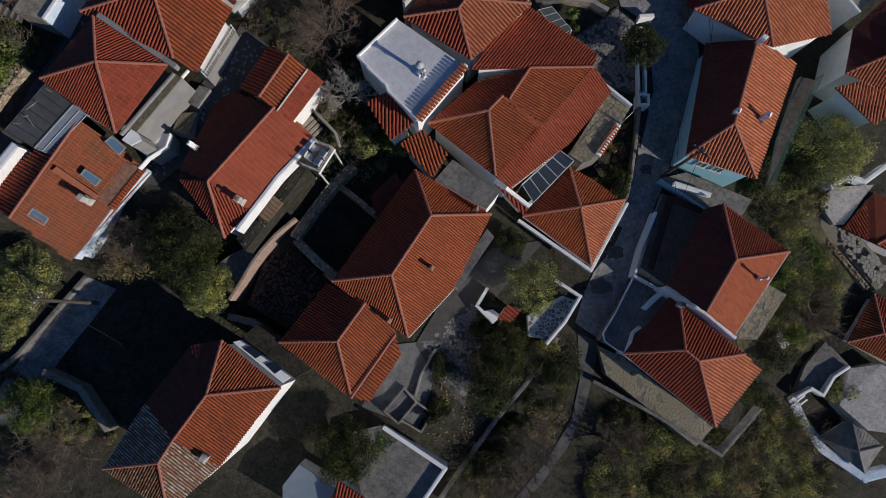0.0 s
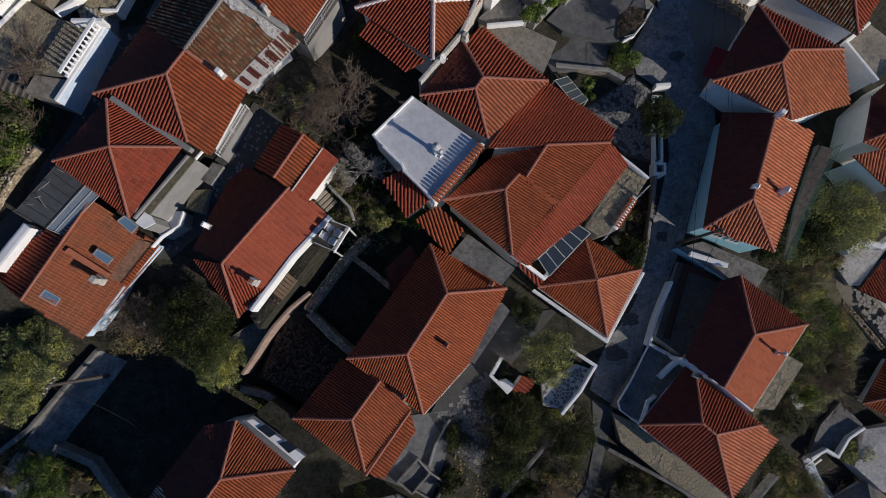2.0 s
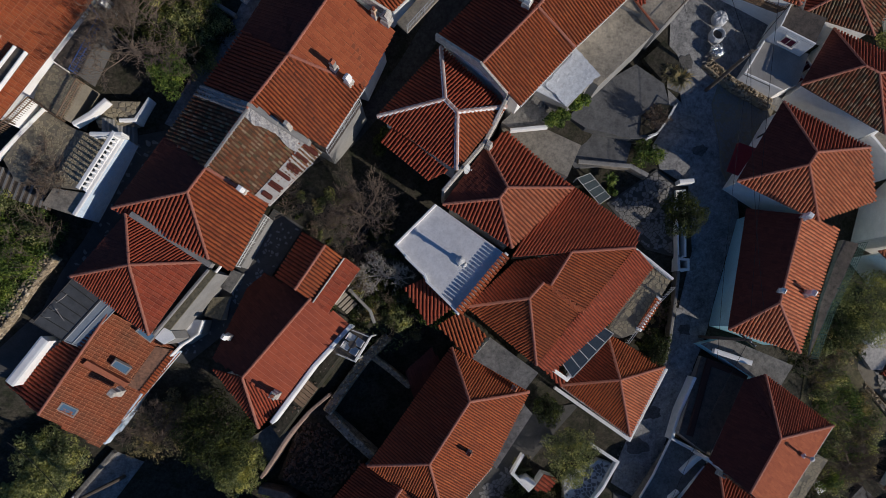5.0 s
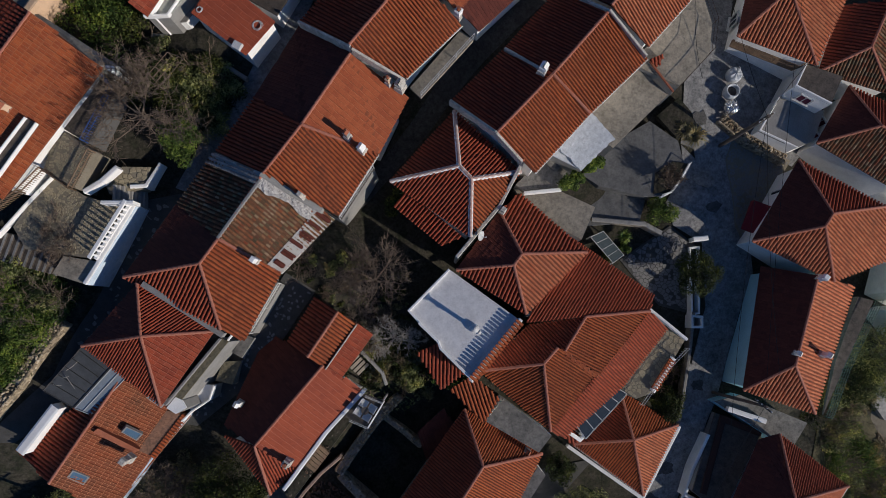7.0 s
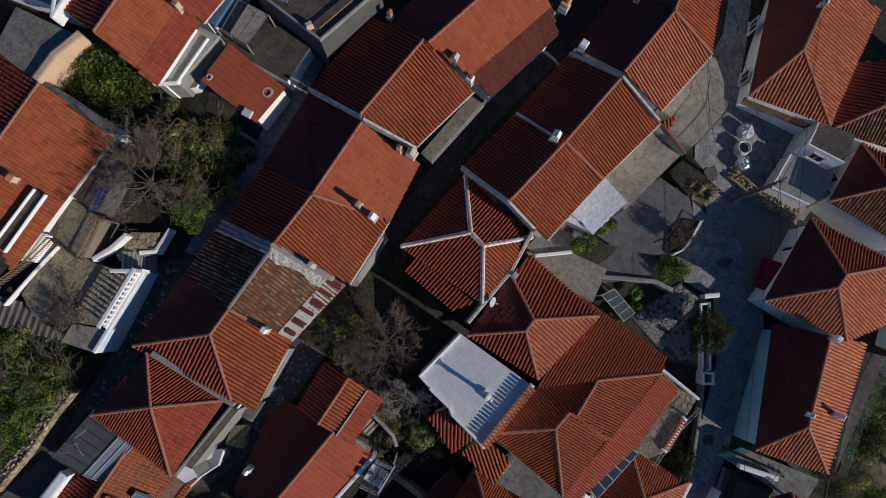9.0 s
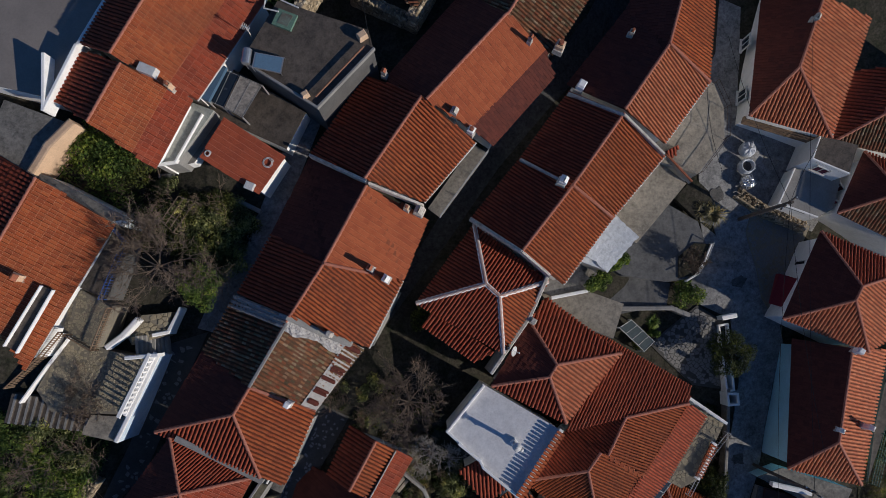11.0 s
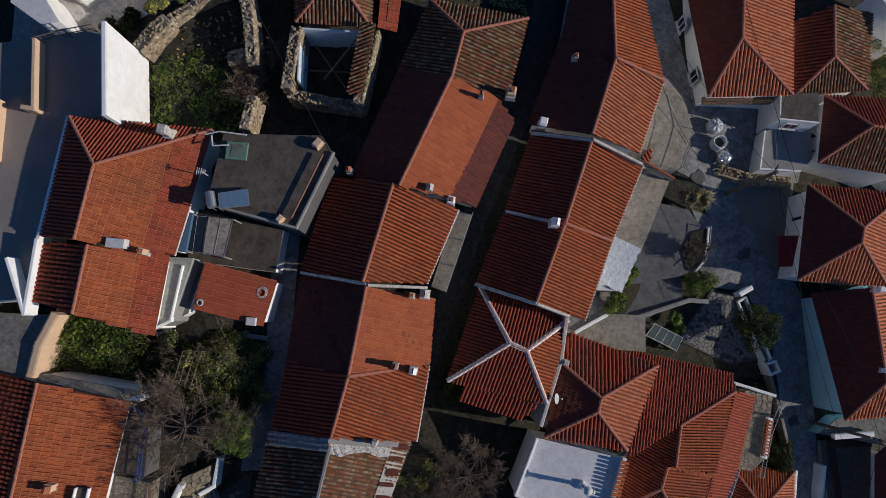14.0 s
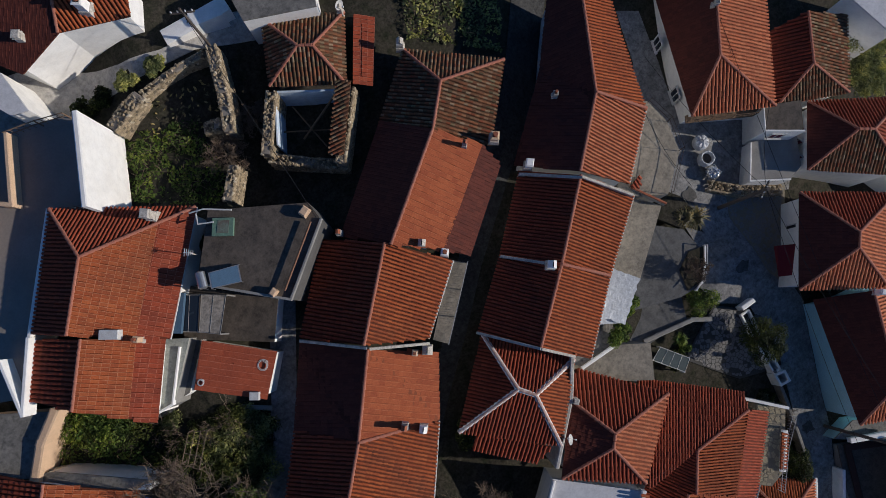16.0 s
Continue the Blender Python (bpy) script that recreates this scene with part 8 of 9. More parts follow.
# Floor and wall are coloured dark to carry the balcony's shade.
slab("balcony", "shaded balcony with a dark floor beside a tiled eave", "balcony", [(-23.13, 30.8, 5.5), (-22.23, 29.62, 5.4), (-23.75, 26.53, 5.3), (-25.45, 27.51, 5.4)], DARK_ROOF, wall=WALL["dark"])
post_rail("blue iron balcony railing", [(-23.06, 30.8, 5.5), (-22.23, 29.62, 5.4), (-23.75, 26.53, 5.3)], 0.9, plain_mat("blue_paint", (0.05, 0.1, 0.3), (0.04, 0.07, 0.2), 5, 0.4, 0.5), step=0.16, rod=0.018)

slab("balcony", "narrow white balcony along the end of a row", "balcony", [(-14.15, 19.05, 2.2), (-13.0, 18.47, 2.2), (-14.75, 15.42, 2.1), (-15.87, 16.14, 2.1)], CONCRETE, wall=WALL["grey"])
post_rail("white iron railing of a narrow balcony", [(-13.0, 18.47, 2.2), (-14.75, 15.42, 2.1)], 0.9, METAL_WHITE, step=0.2, rod=0.016)

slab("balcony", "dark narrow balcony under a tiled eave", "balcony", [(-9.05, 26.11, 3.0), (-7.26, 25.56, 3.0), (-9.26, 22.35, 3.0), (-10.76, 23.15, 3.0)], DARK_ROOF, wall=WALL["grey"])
post_rail("thin pale railing of a narrow balcony", [(-7.26, 25.56, 3.0), (-9.26, 22.35, 3.0)], 0.9, FRAME, step=0.16)

slab("terrace", "pale sunlit concrete roof terrace", "terrace", [(29.04, 25.49, -3.2), (30.81, 26.92, -3.2), (33.38, 24.86, -3.2), (31.12, 22.62, -3.2)], CONCRETE_WARM, wall=WALL["white"])
wall_run("white parapet of a sunlit roof terrace", [(30.67, 26.83, -3.0), (28.9, 25.4, -3.0), (30.98, 22.55, -3.0)], 0.18, WALL["white"], foot=0.5, name="parapet", category="parapet")


def verge(a, b):
    """A course of capping tiles laid down a slope between two neighbouring roofs."""
    A, B = Vector(a), Vector(b)
    root = thing("verge_tiles", a, "course of clay capping tiles between two roofs", "roof tiles", "verges between row roofs")
    lay_caps(A + Vector((0, 0, 0.06)), B + Vector((0, 0, 0.06)), RIDGE, root, random.Random(int(A.x * 7)))


verge((3.39, 30.52, 5.9), (5.81, 28.6, 4.6))
verge((-11.1, 27.32, 6.4), (-8.45, 26.55, 5.2))
verge((9.88, 38.22, 6.4), (12.59, 36.24, 4.9))
verge((-15.86, 20.87, 5.6), (-12.68, 19.0, 3.9))
verge((-2.86, -0.95, -2.65), (-5.84, -5.22, -2.85))

for q in ([(-12.89, -1.88, -1.42), (-12.37, -1.66, -1.42), (-11.61, -2.26, -1.42), (-12.05, -2.51, -1.42)], [(-11.44, -2.88, -1.42), (-10.85, -2.7, -1.42), (-10.23, -3.18, -1.42), (-10.75, -3.51, -1.42)]):
    slab("skylight", "dark glass panel in a white roof strip", "skylight", q, GLASS, down=0.12)

# ---- chimneys, roof windows, dishes ----
for p, h, w, mt in (((-22.5, 7.68, 1.0), 0.8, 0.5, "white"), ((-15.63, 11.1, 1.5), 0.7, 0.4, "white"), ((-12.53, 7.56, 1.6), 0.7, 0.5, "white"),
                    ((-0.42, 3.52, -1.2), 0.7, 0.36, "stone"), ((-3.27, 0.02, -1.8), 0.6, 0.42, "stone"), ((2.63, 7.59, -1.6), 0.6, 0.36, "stone"),
                    ((-14.68, -8.63, -0.6), 0.9, 0.55, "white"), ((17.87, 1.13, -5.4), 0.6, 0.4, "grey"),
                    ((20.26, 14.03, -0.4), 0.5, 0.38, "white"), ((22.53, 13.91, -1.2), 0.9, 0.42, "white"), ((22.06, 18.98, -0.2), 0.7, 0.45, "white"),
                    ((-8.56, 26.84, 6.0), 0.7, 0.4, "grey"), ((-7.77, 26.19, 5.4), 0.6, 0.5, "white"), ((-11.21, 23.38, 5.6), 0.5, 0.35, "white"), ((-13.9, 19.68, 5.0), 0.6, 0.4, "white"),
                    ((-3.02, 35.21, 6.4), 0.7, 0.5, "white"), ((-2.12, 34.21, 6.0), 0.5, 0.5, "white"), ((-6.22, 30.08, 5.9), 0.6, 0.36, "cream"), ((-5.54, 29.89, 5.7), 0.5, 0.6, "white"),
                    ((2.8, 30.77, 6.1), 0.6, 0.55, "white"), ((4.68, 36.5, 5.2), 0.7, 0.55, "white"), ((1.73, 25.73, 4.4), 0.6, 0.35, "grey"), ((0.7, 22.97, 2.8), 0.5, 0.4, "white"),
                    ((3.48, 38.65, 6.3), 0.6, 0.6, "cream"), ((-27.31, 28.01, 7.2), 0.7, 0.5, "cream"),
                    ((-14.98, 43.07, 8.3), 0.9, 0.6, "white"), ((-18.4, 37.57, 8.0), 0.7, 0.4, "cream"), ((1.7, 38.98, 6.9), 0.6, 0.3, "grey"), ((-6.81, 37.97, 6.3), 0.6, 0.35, "grey"),
                    ((7.98, 39.37, 5.6), 0.5, 0.36, "grey"), ((-13.02, 54.76, 9.0), 1.0, 0.7, "white"), ((-16.97, 55.23, 8.0), 0.9, 0.6, "white"), ((1.35, 46.15, 6.0), 0.6, 0.5, "white"), ((-0.81, 49.43, 6.4), 0.6, 0.4, "white"),
                    ((20.64, 40.29, 3.2), 0.6, 0.4, "white")):
    chimney(p, h * 0.85, w * 0.74, w * 0.74, -33.0, mt)


def roof_window(corners, name="skylight"):
    """A framed roof window set into the tiles."""
    q = [Vector(p) for p in corners]
    n = (q[1] - q[0]).cross(q[3] - q[0]).normalized()
    n = n if n.z > 0 else -n
    root = thing(name, corners[0], "grey-framed roof window set into orange tiles", "skylight", "roof windows")
    m = sum(q, Vector()) / 4
    inner = [p + (m - p) * 0.17 for p in q]
    v = [p - n * 0.1 for p in q] + [p + n * 0.14 for p in q] + [p + n * 0.14 for p in inner] + [p + n * 0.1 for p in inner]
    f = [(r + i, r + (i + 1) % 4, r + 4 + (i + 1) % 4, r + 4 + i) for r in (0, 4, 8) for i in range(4)]
    mesh_ob("frame", v, f, LEADING, root)
    g = [p + (m - p) * 0.16 + n * 0.105 for p in q]
    mesh_ob("pane", g + [p - n * 0.015 for p in g], [(0, 1, 2, 3), (7, 6, 5, 4), (0, 4, 5, 1), (1, 5, 6, 2), (2, 6, 7, 3), (3, 7, 4, 0)], COLLECTOR, root)


roof_window([(-23.03, 9.39, 0.95), (-22.7, 9.74, 1.05), (-21.94, 9.16, 0.35), (-22.34, 8.73, 0.25)])
roof_window([(-26.12, 6.7, 1.15), (-25.73, 7.16, 1.25), (-25.03, 6.58, 0.55), (-25.42, 6.08, 0.45)])
roof_window([(-21.51, 11.52, 1.1), (-21.01, 11.87, 1.2), (-20.37, 11.24, 0.5), (-20.83, 10.77, 0.4)])
slab("roof_seam", "brown metal flashing strip across a tiled roof", "flashing", [(-24.37, 9.42, 1.75), (-24.07, 9.67, 1.8), (-22.18, 8.14, 0.35), (-22.51, 7.9, 0.25)], CLAY, down=0.25)
dish((-0.79, 21.34, 3.0), (0.5, -0.2, 0.35), 0.32)
dish((-0.81, 49.5, 6.6), (0.3, -0.6, 0.3), 0.3)
flue_pipe((22.5, 2.9, -2.95), 1.0, 0.07)


# ---- windows and doors that show on walls ----
def wall_window(at, along, wide, high, label, shutter=None, lean=0.0):
    """A recessed window with frame, sill and pane on a wall; along is the direction of the wall in plan."""
    x = Vector((along[0], along[1], 0)).normalized()
    y = Vector((x.y, -x.x, 0))
    root = thing("window", at, label, "window", "house windows")
    o = Vector(at)

    def blk(name, cx, cz, w, h, d0, d1, mat):
        v = []
        for d in (d0, d1):
            for sx, sz in ((-1, -1), (1, -1), (1, 1), (-1, 1)):
                v.append(o + x * (cx + sx * w / 2) + Vector((0, 0, cz + sz * h / 2)) + y * d)
        mesh_ob(name, v, [(0, 1, 2, 3), (7, 6, 5, 4), (0, 4, 5, 1), (1, 5, 6, 2), (2, 6, 7, 3), (3, 7, 4, 0)], mat, root)

    blk("pane", 0, 0, wide, high, -0.02, 0.012, GLASS if shutter is None else shutter)
    for sx in (-1, 1):
        blk("jamb", sx * wide / 2, 0, 0.09, high + 0.18, -0.02, 0.06, METAL_WHITE)
    blk("lintel", 0, high / 2, wide + 0.1, 0.09, -0.02, 0.065, METAL_WHITE)
    blk("sill", 0, -high / 2, wide + 0.24, 0.07, -0.02, 0.16, METAL_WHITE)
    blk("mullion", 0, 0, 0.05, high, -0.02, 0.05, METAL_WHITE)


MAGENTA = plain_mat("magenta_shutter", (0.16, 0.02, 0.05), (0.1, 0.015, 0.035), 4, 0.4, 0.6)
DEEP_RED = plain_mat("dark_red_awning", (0.2, 0.02, 0.03), (0.14, 0.015, 0.02), 3, 0.4, 0.8)

for p in ((23.73, 30.17, -1.9), (23.21, 29.17, -1.9)):
    wall_window(p, (0.46, -0.89), 0.9, 1.1, "magenta-shuttered window in a white wall", MAGENTA)
for p in ((19.52, 17.64, -4.4), (19.26, 16.63, -4.4)):
    wall_window(p, (0.16, 1.0), 0.8, 1.2, "dark blue-grey window in a pale blue wall")
GREEN_SHUTTER = plain_mat("green_shutter", (0.12, 0.26, 0.22), (0.08, 0.17, 0.15), 4, 0.4, 0.6)
for p in ((19.1, 11.24, -3.6), (20.25, 10.87, -3.6)):
    wall_window(p, (4.89, -1.58), 0.7, 1.0, "green-shuttered window in a pale blue wall", GREEN_SHUTTER)
wall_window((21.65, 31.17, -0.15), (2.27, -1.23), 0.9, 0.9, "magenta-shuttered window in a white room", MAGENTA)
wall_window((20.3, 24.79, -2.2), (0.45, 0.89), 1.0, 1.2, "dark open window in a white wall")
slab("awning", "dark red canvas awning over a doorway", "awning", [(18.69, 24.51, -1.8), (20.0, 23.95, -1.6), (19.0, 22.1, -2.0), (17.88, 22.55, -2.2)], DEEP_RED, down=0.06)
u_a, u_b = Vector((16.48, 34.86, 1.6)), Vector((18.48, 44.13, 2.2))
u_in = Vector((u_b.y - u_a.y, u_a.x - u_b.x, 0)).normalized() * 0.27
for t in (0.22, 0.62):
    p = u_a.lerp(u_b, t) + u_in
    wall_window((p.x, p.y, -0.3), (u_a.x - u_b.x, u_a.y - u_b.y), 0.8, 1.2, "dark window in a tall white wall")

# ---- poles and wires ----
POLE = plain_mat("tarred_pole", (0.12, 0.1, 0.085), (0.07, 0.06, 0.053), 3.0, 0.6, 0.85, 25.0)


def utility_pole(base, high, arm=(1, 0), label="round wooden utility pole with a short crossarm", r=0.13):
    x, y, z = base
    root = thing("utility_pole", base, label, "pole", "utility poles")
    mesh_ob("pole", *tube_mesh([(x, y, z - 0.3), (x, y, z + high / 2), (x, y, z + high)], [r * 1.1, r, r * 0.8], 10), POLE, root)
    a = Vector((arm[0], arm[1], 0)).normalized()
    mesh_ob("crossarm", *box_mesh(x, y, z + high - 0.5, 1.3, 0.1, 0.12, math.degrees(math.atan2(a.y, a.x))), POLE, root)
    for s in (-0.55, -0.2, 0.2, 0.55):
        p = Vector((x, y, z + high - 0.38)) + a * s
        mesh_ob("insulator", *tube_mesh([p, p + Vector((0, 0, 0.06)), p + Vector((0, 0, 0.15))], [0.03, 0.05, 0.03], 8), METAL_WHITE, root)
    return (x, y, z + high - 0.25)


WIRE = plain_mat("black_cable", (0.03, 0.03, 0.03), (0.02, 0.02, 0.02), 5, 0.3, 0.7)


def cable(a, b, sag=0.5, r=0.018):
    A, B = Vector(a), Vector(b)
    path = [A.lerp(B, k / 12) - Vector((0, 0, 4 * sag * (k / 12) * (1 - k / 12))) for k in range(13)]
    tagged(mesh_ob("cable", *tube_mesh(path, [r] * 13, 4), WIRE), "thin black overhead cable between poles and houses", "cable", "overhead cables")


p1 = utility_pole((-24.45, 1.23, -4.79), 7.4, (0.5, 0.8))
p2 = utility_pole((16.89, 28.61, -2.75), 7.0, (0.8, 0.5))
p3 = utility_pole((-8.47, 51.66, 4.82), 5.2, (0.8, -0.3), r=0.08)
p4 = utility_pole((17.04, 10.88, -6.1), 7.9, (0.6, -0.5), "dark round wooden pole with a lamp bracket", 0.11)
for a, b in ((p4, (13.6, -2.5, -5.8)), (p4, (20.6, 41.0, 3.5)), (p2, (18.82, 12.18, 0.2)), (p2, (14.11, 38.98, 5.0)), (p2, (21.17, 33.33, 2.2)), (p3, (-7.34, 38.85, 8.4)), (p3, (-8.9, 52.75, 6.8)), (p1, (-20.4, -1.61, -0.5)), (p1, (-27.83, 5.01, 3.0)), ((12.4, 36.18, 5.0), (12.79, 30.87, 4.5)), ((16.82, 9.03, -2.8), p2)):
    cable(a, b)


# ---- sacks and small things ----
def builders_sack(at, wide, high, seed, label, shape):
    """A round filled sack: gathered shut, open with a folded rim, or wrapped in crumpled foil."""
    rnd = random.Random(seed)
    x, y, z = at
    root = thing("builders_sack", at, label, "sack", "sacks in the square")
    side = [(0.0, 0.82), (0.12, 0.97), (0.35, 1.06), (0.62, 1.06), (0.82, 0.99)]
    top = {"tied": [(0.93, 0.86), (0.98, 0.62), (1.0, 0.36), (1.06, 0.14), (1.2, 0.1), (1.22, 0.04)],
           "open": [(0.97, 0.96), (1.0, 0.86), (0.95, 0.76), (0.7, 0.7), (0.5, 0.66)],
           "foil": [(0.95, 0.84), (1.02, 0.6), (1.06, 0.34), (1.04, 0.04)]}[shape]
    n = 28
    v, f = [], []
    for j, (h, k) in enumerate(side + top):
        for i in range(n):
            w = 2 * math.pi * i / n
            fold = 0.05 * math.cos(7 * w) * (h > 0.9) if shape == "tied" else 0.0
            crease = (0.07 if shape == "foil" else 0.02) * rnd.uniform(-1, 1)
            r = wide / 2 * k * (1 + fold + crease)
            v.append((x + math.cos(w) * r, y + math.sin(w) * r, z + high * h + (crease if j else 0) * 0.6 + fold * 0.4))
    rows = len(side) + len(top)
    for j in range(rows - 1):
        f += [(j * n + i, j * n + (i + 1) % n, (j + 1) * n + (i + 1) % n, (j + 1) * n + i) for i in range(n)]
    mesh_ob("sack", v, f + ([] if shape == "open" else [tuple((rows - 1) * n + i for i in range(n))]), FOIL if shape == "foil" else TARP, root)
    if shape == "open":
        # A dark disc stands for the shade inside the open sack.
        hollow_disc = [(x + math.cos(w) * wide * 0.35, y + math.sin(w) * wide * 0.35) for w in (2 * math.pi * i / 16 for i in range(16))]
        mesh_ob("grit_filling", *prism(hollow_disc, [z + high * (0.6 + 0.08 * rnd.random()) for _ in hollow_disc], z + high * 0.4), DARK_ROOF, root, "dark grit filling")
    for w in (0.8, 2.4, 3.9, 5.5):
        a = Vector((x + math.cos(w) * wide * 0.44, y + math.sin(w) * wide * 0.44, z + high * 0.93))
        o = Vector((math.cos(w + 1.2), math.sin(w + 1.2), 0))
        mesh_ob("strap", *tube_mesh([a, a + o * 0.08 + Vector((0, 0, 0.12)), a + o * 0.2 + Vector((0, 0, 0.02))], [0.02] * 3, 5), TARP, root)


FOIL = plain_mat("silver_foil", (0.7, 0.7, 0.7), (0.5, 0.5, 0.5), 3.0, 0.6, 0.25, 5.0, 0.8, metal=0.9)
builders_sack((17.35, 33.2, -1.42), 1.0, 0.8, 1, "white woven building sack gathered and tied shut", "tied")
builders_sack((17.16, 32.05, -1.58), 1.0, 0.8, 2, "open white woven building sack with a dark inside", "open")
builders_sack((17.2, 31.0, -1.83), 0.95, 0.75, 3, "sack wrapped in crumpled silver foil on paving", "foil")


def table_set(at, turn):
    """A small square garden table with a chair at each corner."""
    x, y, z = at
    c, s = math.cos(radians(turn)), math.sin(radians(turn))

    def put(px, py):
        return x + c * px - s * py, y + s * px + c * py

    root = thing("garden_table", at, "small dark round garden table on a balcony", "table")
    rim = [(math.cos(i * math.pi / 8) * 0.24, math.sin(i * math.pi / 8) * 0.24) for i in range(16)]
    mesh_ob("tabletop", *prism([(x + a, y + b) for a, b in rim], [z + 0.7] * 16, z + 0.67), POLE, root)
    mesh_ob("stem", *tube_mesh([(x, y, z + 0.01), (x, y, z + 0.68)], [0.035, 0.035], 8), POLE, root)
    mesh_ob("foot", *box_mesh(x, y, z, 0.4, 0.4, 0.03, turn), POLE, root)
    for sx, sy in ((-1, -1), (1, -1), (1, 1), (-1, 1)):
        px, py = put(sx * 0.3, sy * 0.3)
        chair = thing("garden_chair", (px, py, z), "pale plastic garden chair at a small table", "chair", "chairs on the balcony")
        mesh_ob("seat", *box_mesh(px, py, z + 0.42, 0.5, 0.5, 0.05, turn, 0.94), METAL_WHITE, chair)
        qx, qy = put(sx * 0.3, sy * 0.55)
        mesh_ob("backrest", *box_mesh(qx, qy, z + 0.45, 0.48, 0.05, 0.36, turn, 0.9), METAL_WHITE, chair)
        for lx, ly in ((-1, -1), (1, -1), (1, 1), (-1, 1)):
            qx, qy = put(sx * 0.3 + lx * 0.2, sy * 0.3 + ly * 0.2)
            mesh_ob("leg", *tube_mesh([(qx, qy, z), (qx, qy, z + 0.43)], [0.018, 0.022], 6), METAL_WHITE, chair)


table_set((-7.85, 10.62, 0.6), 58)


def hose_ring(at, r):
    x, y, z = at
    pts = [(x + math.cos(k * 0.35) * r * (1 - 0.01 * k), y + math.sin(k * 0.35) * r * (1 - 0.01 * k), z + 0.02 + 0.001 * k) for k in range(40)]
    tagged(mesh_ob("hose", *tube_mesh(pts, [0.02] * 40, 5), METAL_WHITE), "coiled pale garden hose lying on a red roof", "hose")


hose_ring((-13.94, 33.47, 5.83), 0.33)
hose_ring((-17.2, 34.2, 6.3), 0.2)
for p, l, w, h in (((-15.05, 32.19, 5.85), 0.55, 0.45, 0.25), ((-19.32, 38.35, 8.5), 1.0, 0.5, 0.5)):
    tagged(mesh_ob("roof_box", *box_mesh(p[0], p[1], p[2], l, w, h, -28), METAL_WHITE), "white appliance box standing on a roof", "box")


def pole_frame(corners, label="light trellis of crossed bare poles over a garden"):
    """Thin poles tied crosswise, on four stakes."""
    a, b, c, d = (Vector(p) for p in corners)
    root = thing("trellis", corners[0], label, "trellis")
    for i in range(4):
        t = i / 3
        mesh_ob("pole", *tube_mesh([a.lerp(b, t), d.lerp(c, t)], [0.03, 0.022], 5), TWIG, root)
        mesh_ob("pole", *tube_mesh([a.lerp(d, t) + Vector((0, 0, 0.05)), b.lerp(c, t) + Vector((0, 0, 0.05))], [0.028, 0.02], 5), TWIG, root)
    for p in (a, b, c, d):
        mesh_ob("stake", *tube_mesh([p, (p.x, p.y, ground_z(p.x, p.y) - 0.2)], [0.03, 0.035], 5), TWIG, root)


pole_frame([(-20.55, 30.81, 5.0), (-19.48, 32.19, 5.0), (-18.52, 31.77, 5.0), (-19.85, 30.06, 5.0)])

# ---- trees and bushes ----
bare_tree((-7.43, 18.6, None), 6.2, 5.2, 1)
PALE_TWIG = plain_mat("pale_grey_twigs", (0.5, 0.46, 0.4), (0.32, 0.29, 0.25), 5.0, 0.7, 0.95, 30.0)
bare_tree((-6.3, 15.3, None), 4.4, 3.8, 2, "small pale grey leafless fruit tree", wood=PALE_TWIG, limbs=6)
bare_tree((-21.11, 5.2, None), 5.2, 4.2, 3, "wide brown leafless shrub-like tree")
bare_tree((-20.59, 28.22, None), 7.4, 5.6, 4)
bare_tree((-26.68, -9.16, None), 7.0, 4.0, 5, "sprawling brown leafless tree in a yard")
bare_tree((-28.29, -11.13, None), 5.0, 3.4, 35, "sprawling brown leafless tree in a yard")
bare_tree((12.5, 25.8, -1.3), 2.2, 1.3, 6, "small reddish leafless shrub", "shrub")
bare_tree((7.3, -9.27, None), 6.0, 3.5, 7, "sprawling leafless fig tree")
bare_tree((5.58, -11.96, None), 5.0, 3.2, 8, "sprawling leafless fig tree")
bare_tree((14.15, -9.9, None), 5.0, 3.5, 9)
bare_tree((-26.22, 21.0, None), 4.2, 1.6, 10, "leafless climbing shrub on a terrace", "shrub")
bare_tree((-21.51, 30.15, None), 3.5, 3.0, 11)
bare_tree((30.9, 0.4, None), 5.5, 4.6, 12, "grey leafless shrub on a slope", "shrub")
bare_tree((-10.6, 45.6, None), 3.2, 1.6, 13, "thin leafless shrub in a walled plot", "shrub")
bare_tree((-8.2, 46.6, None), 2.6, 2.6, 14, "thin leafless shrub in a walled plot", "shrub")
leafy_tree((-17.11, 4.88, None), 6.0, 5.0, 1, "dark", "spreading evergreen tree with dark leaves")
leafy_tree((-16.26, 2.27, None), 4.4, 3.6, 2, "olive", "olive-green tree beside a ruin")
leafy_tree((14.61, 19.44, None), 3.6, 3.2, 3, "dark", "small citrus tree with dark leaves and dry tips", 5600)
leafy_tree((13.18, 10.2, None), 2.8, 2.6, 4, "dark", "small dark evergreen tree beside a wall", 4000)
leafy_tree((30.6, 13.1, None), 7.2, 5.0, 5, "olive", "olive tree with a broad silvery crown", 15000)
leafy_tree((28.2, 11.9, None), 4.6, 4.0, 25, "dark", "dark evergreen tree leaning against an olive", 7000)
leafy_tree((7.09, 2.57, None), 4.6, 3.6, 6, "olive", "garden citrus tree in a courtyard", 6400)
leafy_tree((5.46, 5.69, None), 2.4, 2.0, 7, "dark", "small dark garden tree", 3000)
leafy_tree((-6.57, -9.36, None), 5.6, 4.2, 8, "dark", "broad dark evergreen tree")
leafy_tree((-27.82, -5.72, None), 4.6, 3.6, 9, "bright", "orange tree with yellow-green leaves", 6000)
leafy_tree((-18.75, 26.9, None), 3.0, 3.0, 10, "bright", "leafy tree beside a leafless one", 5600)
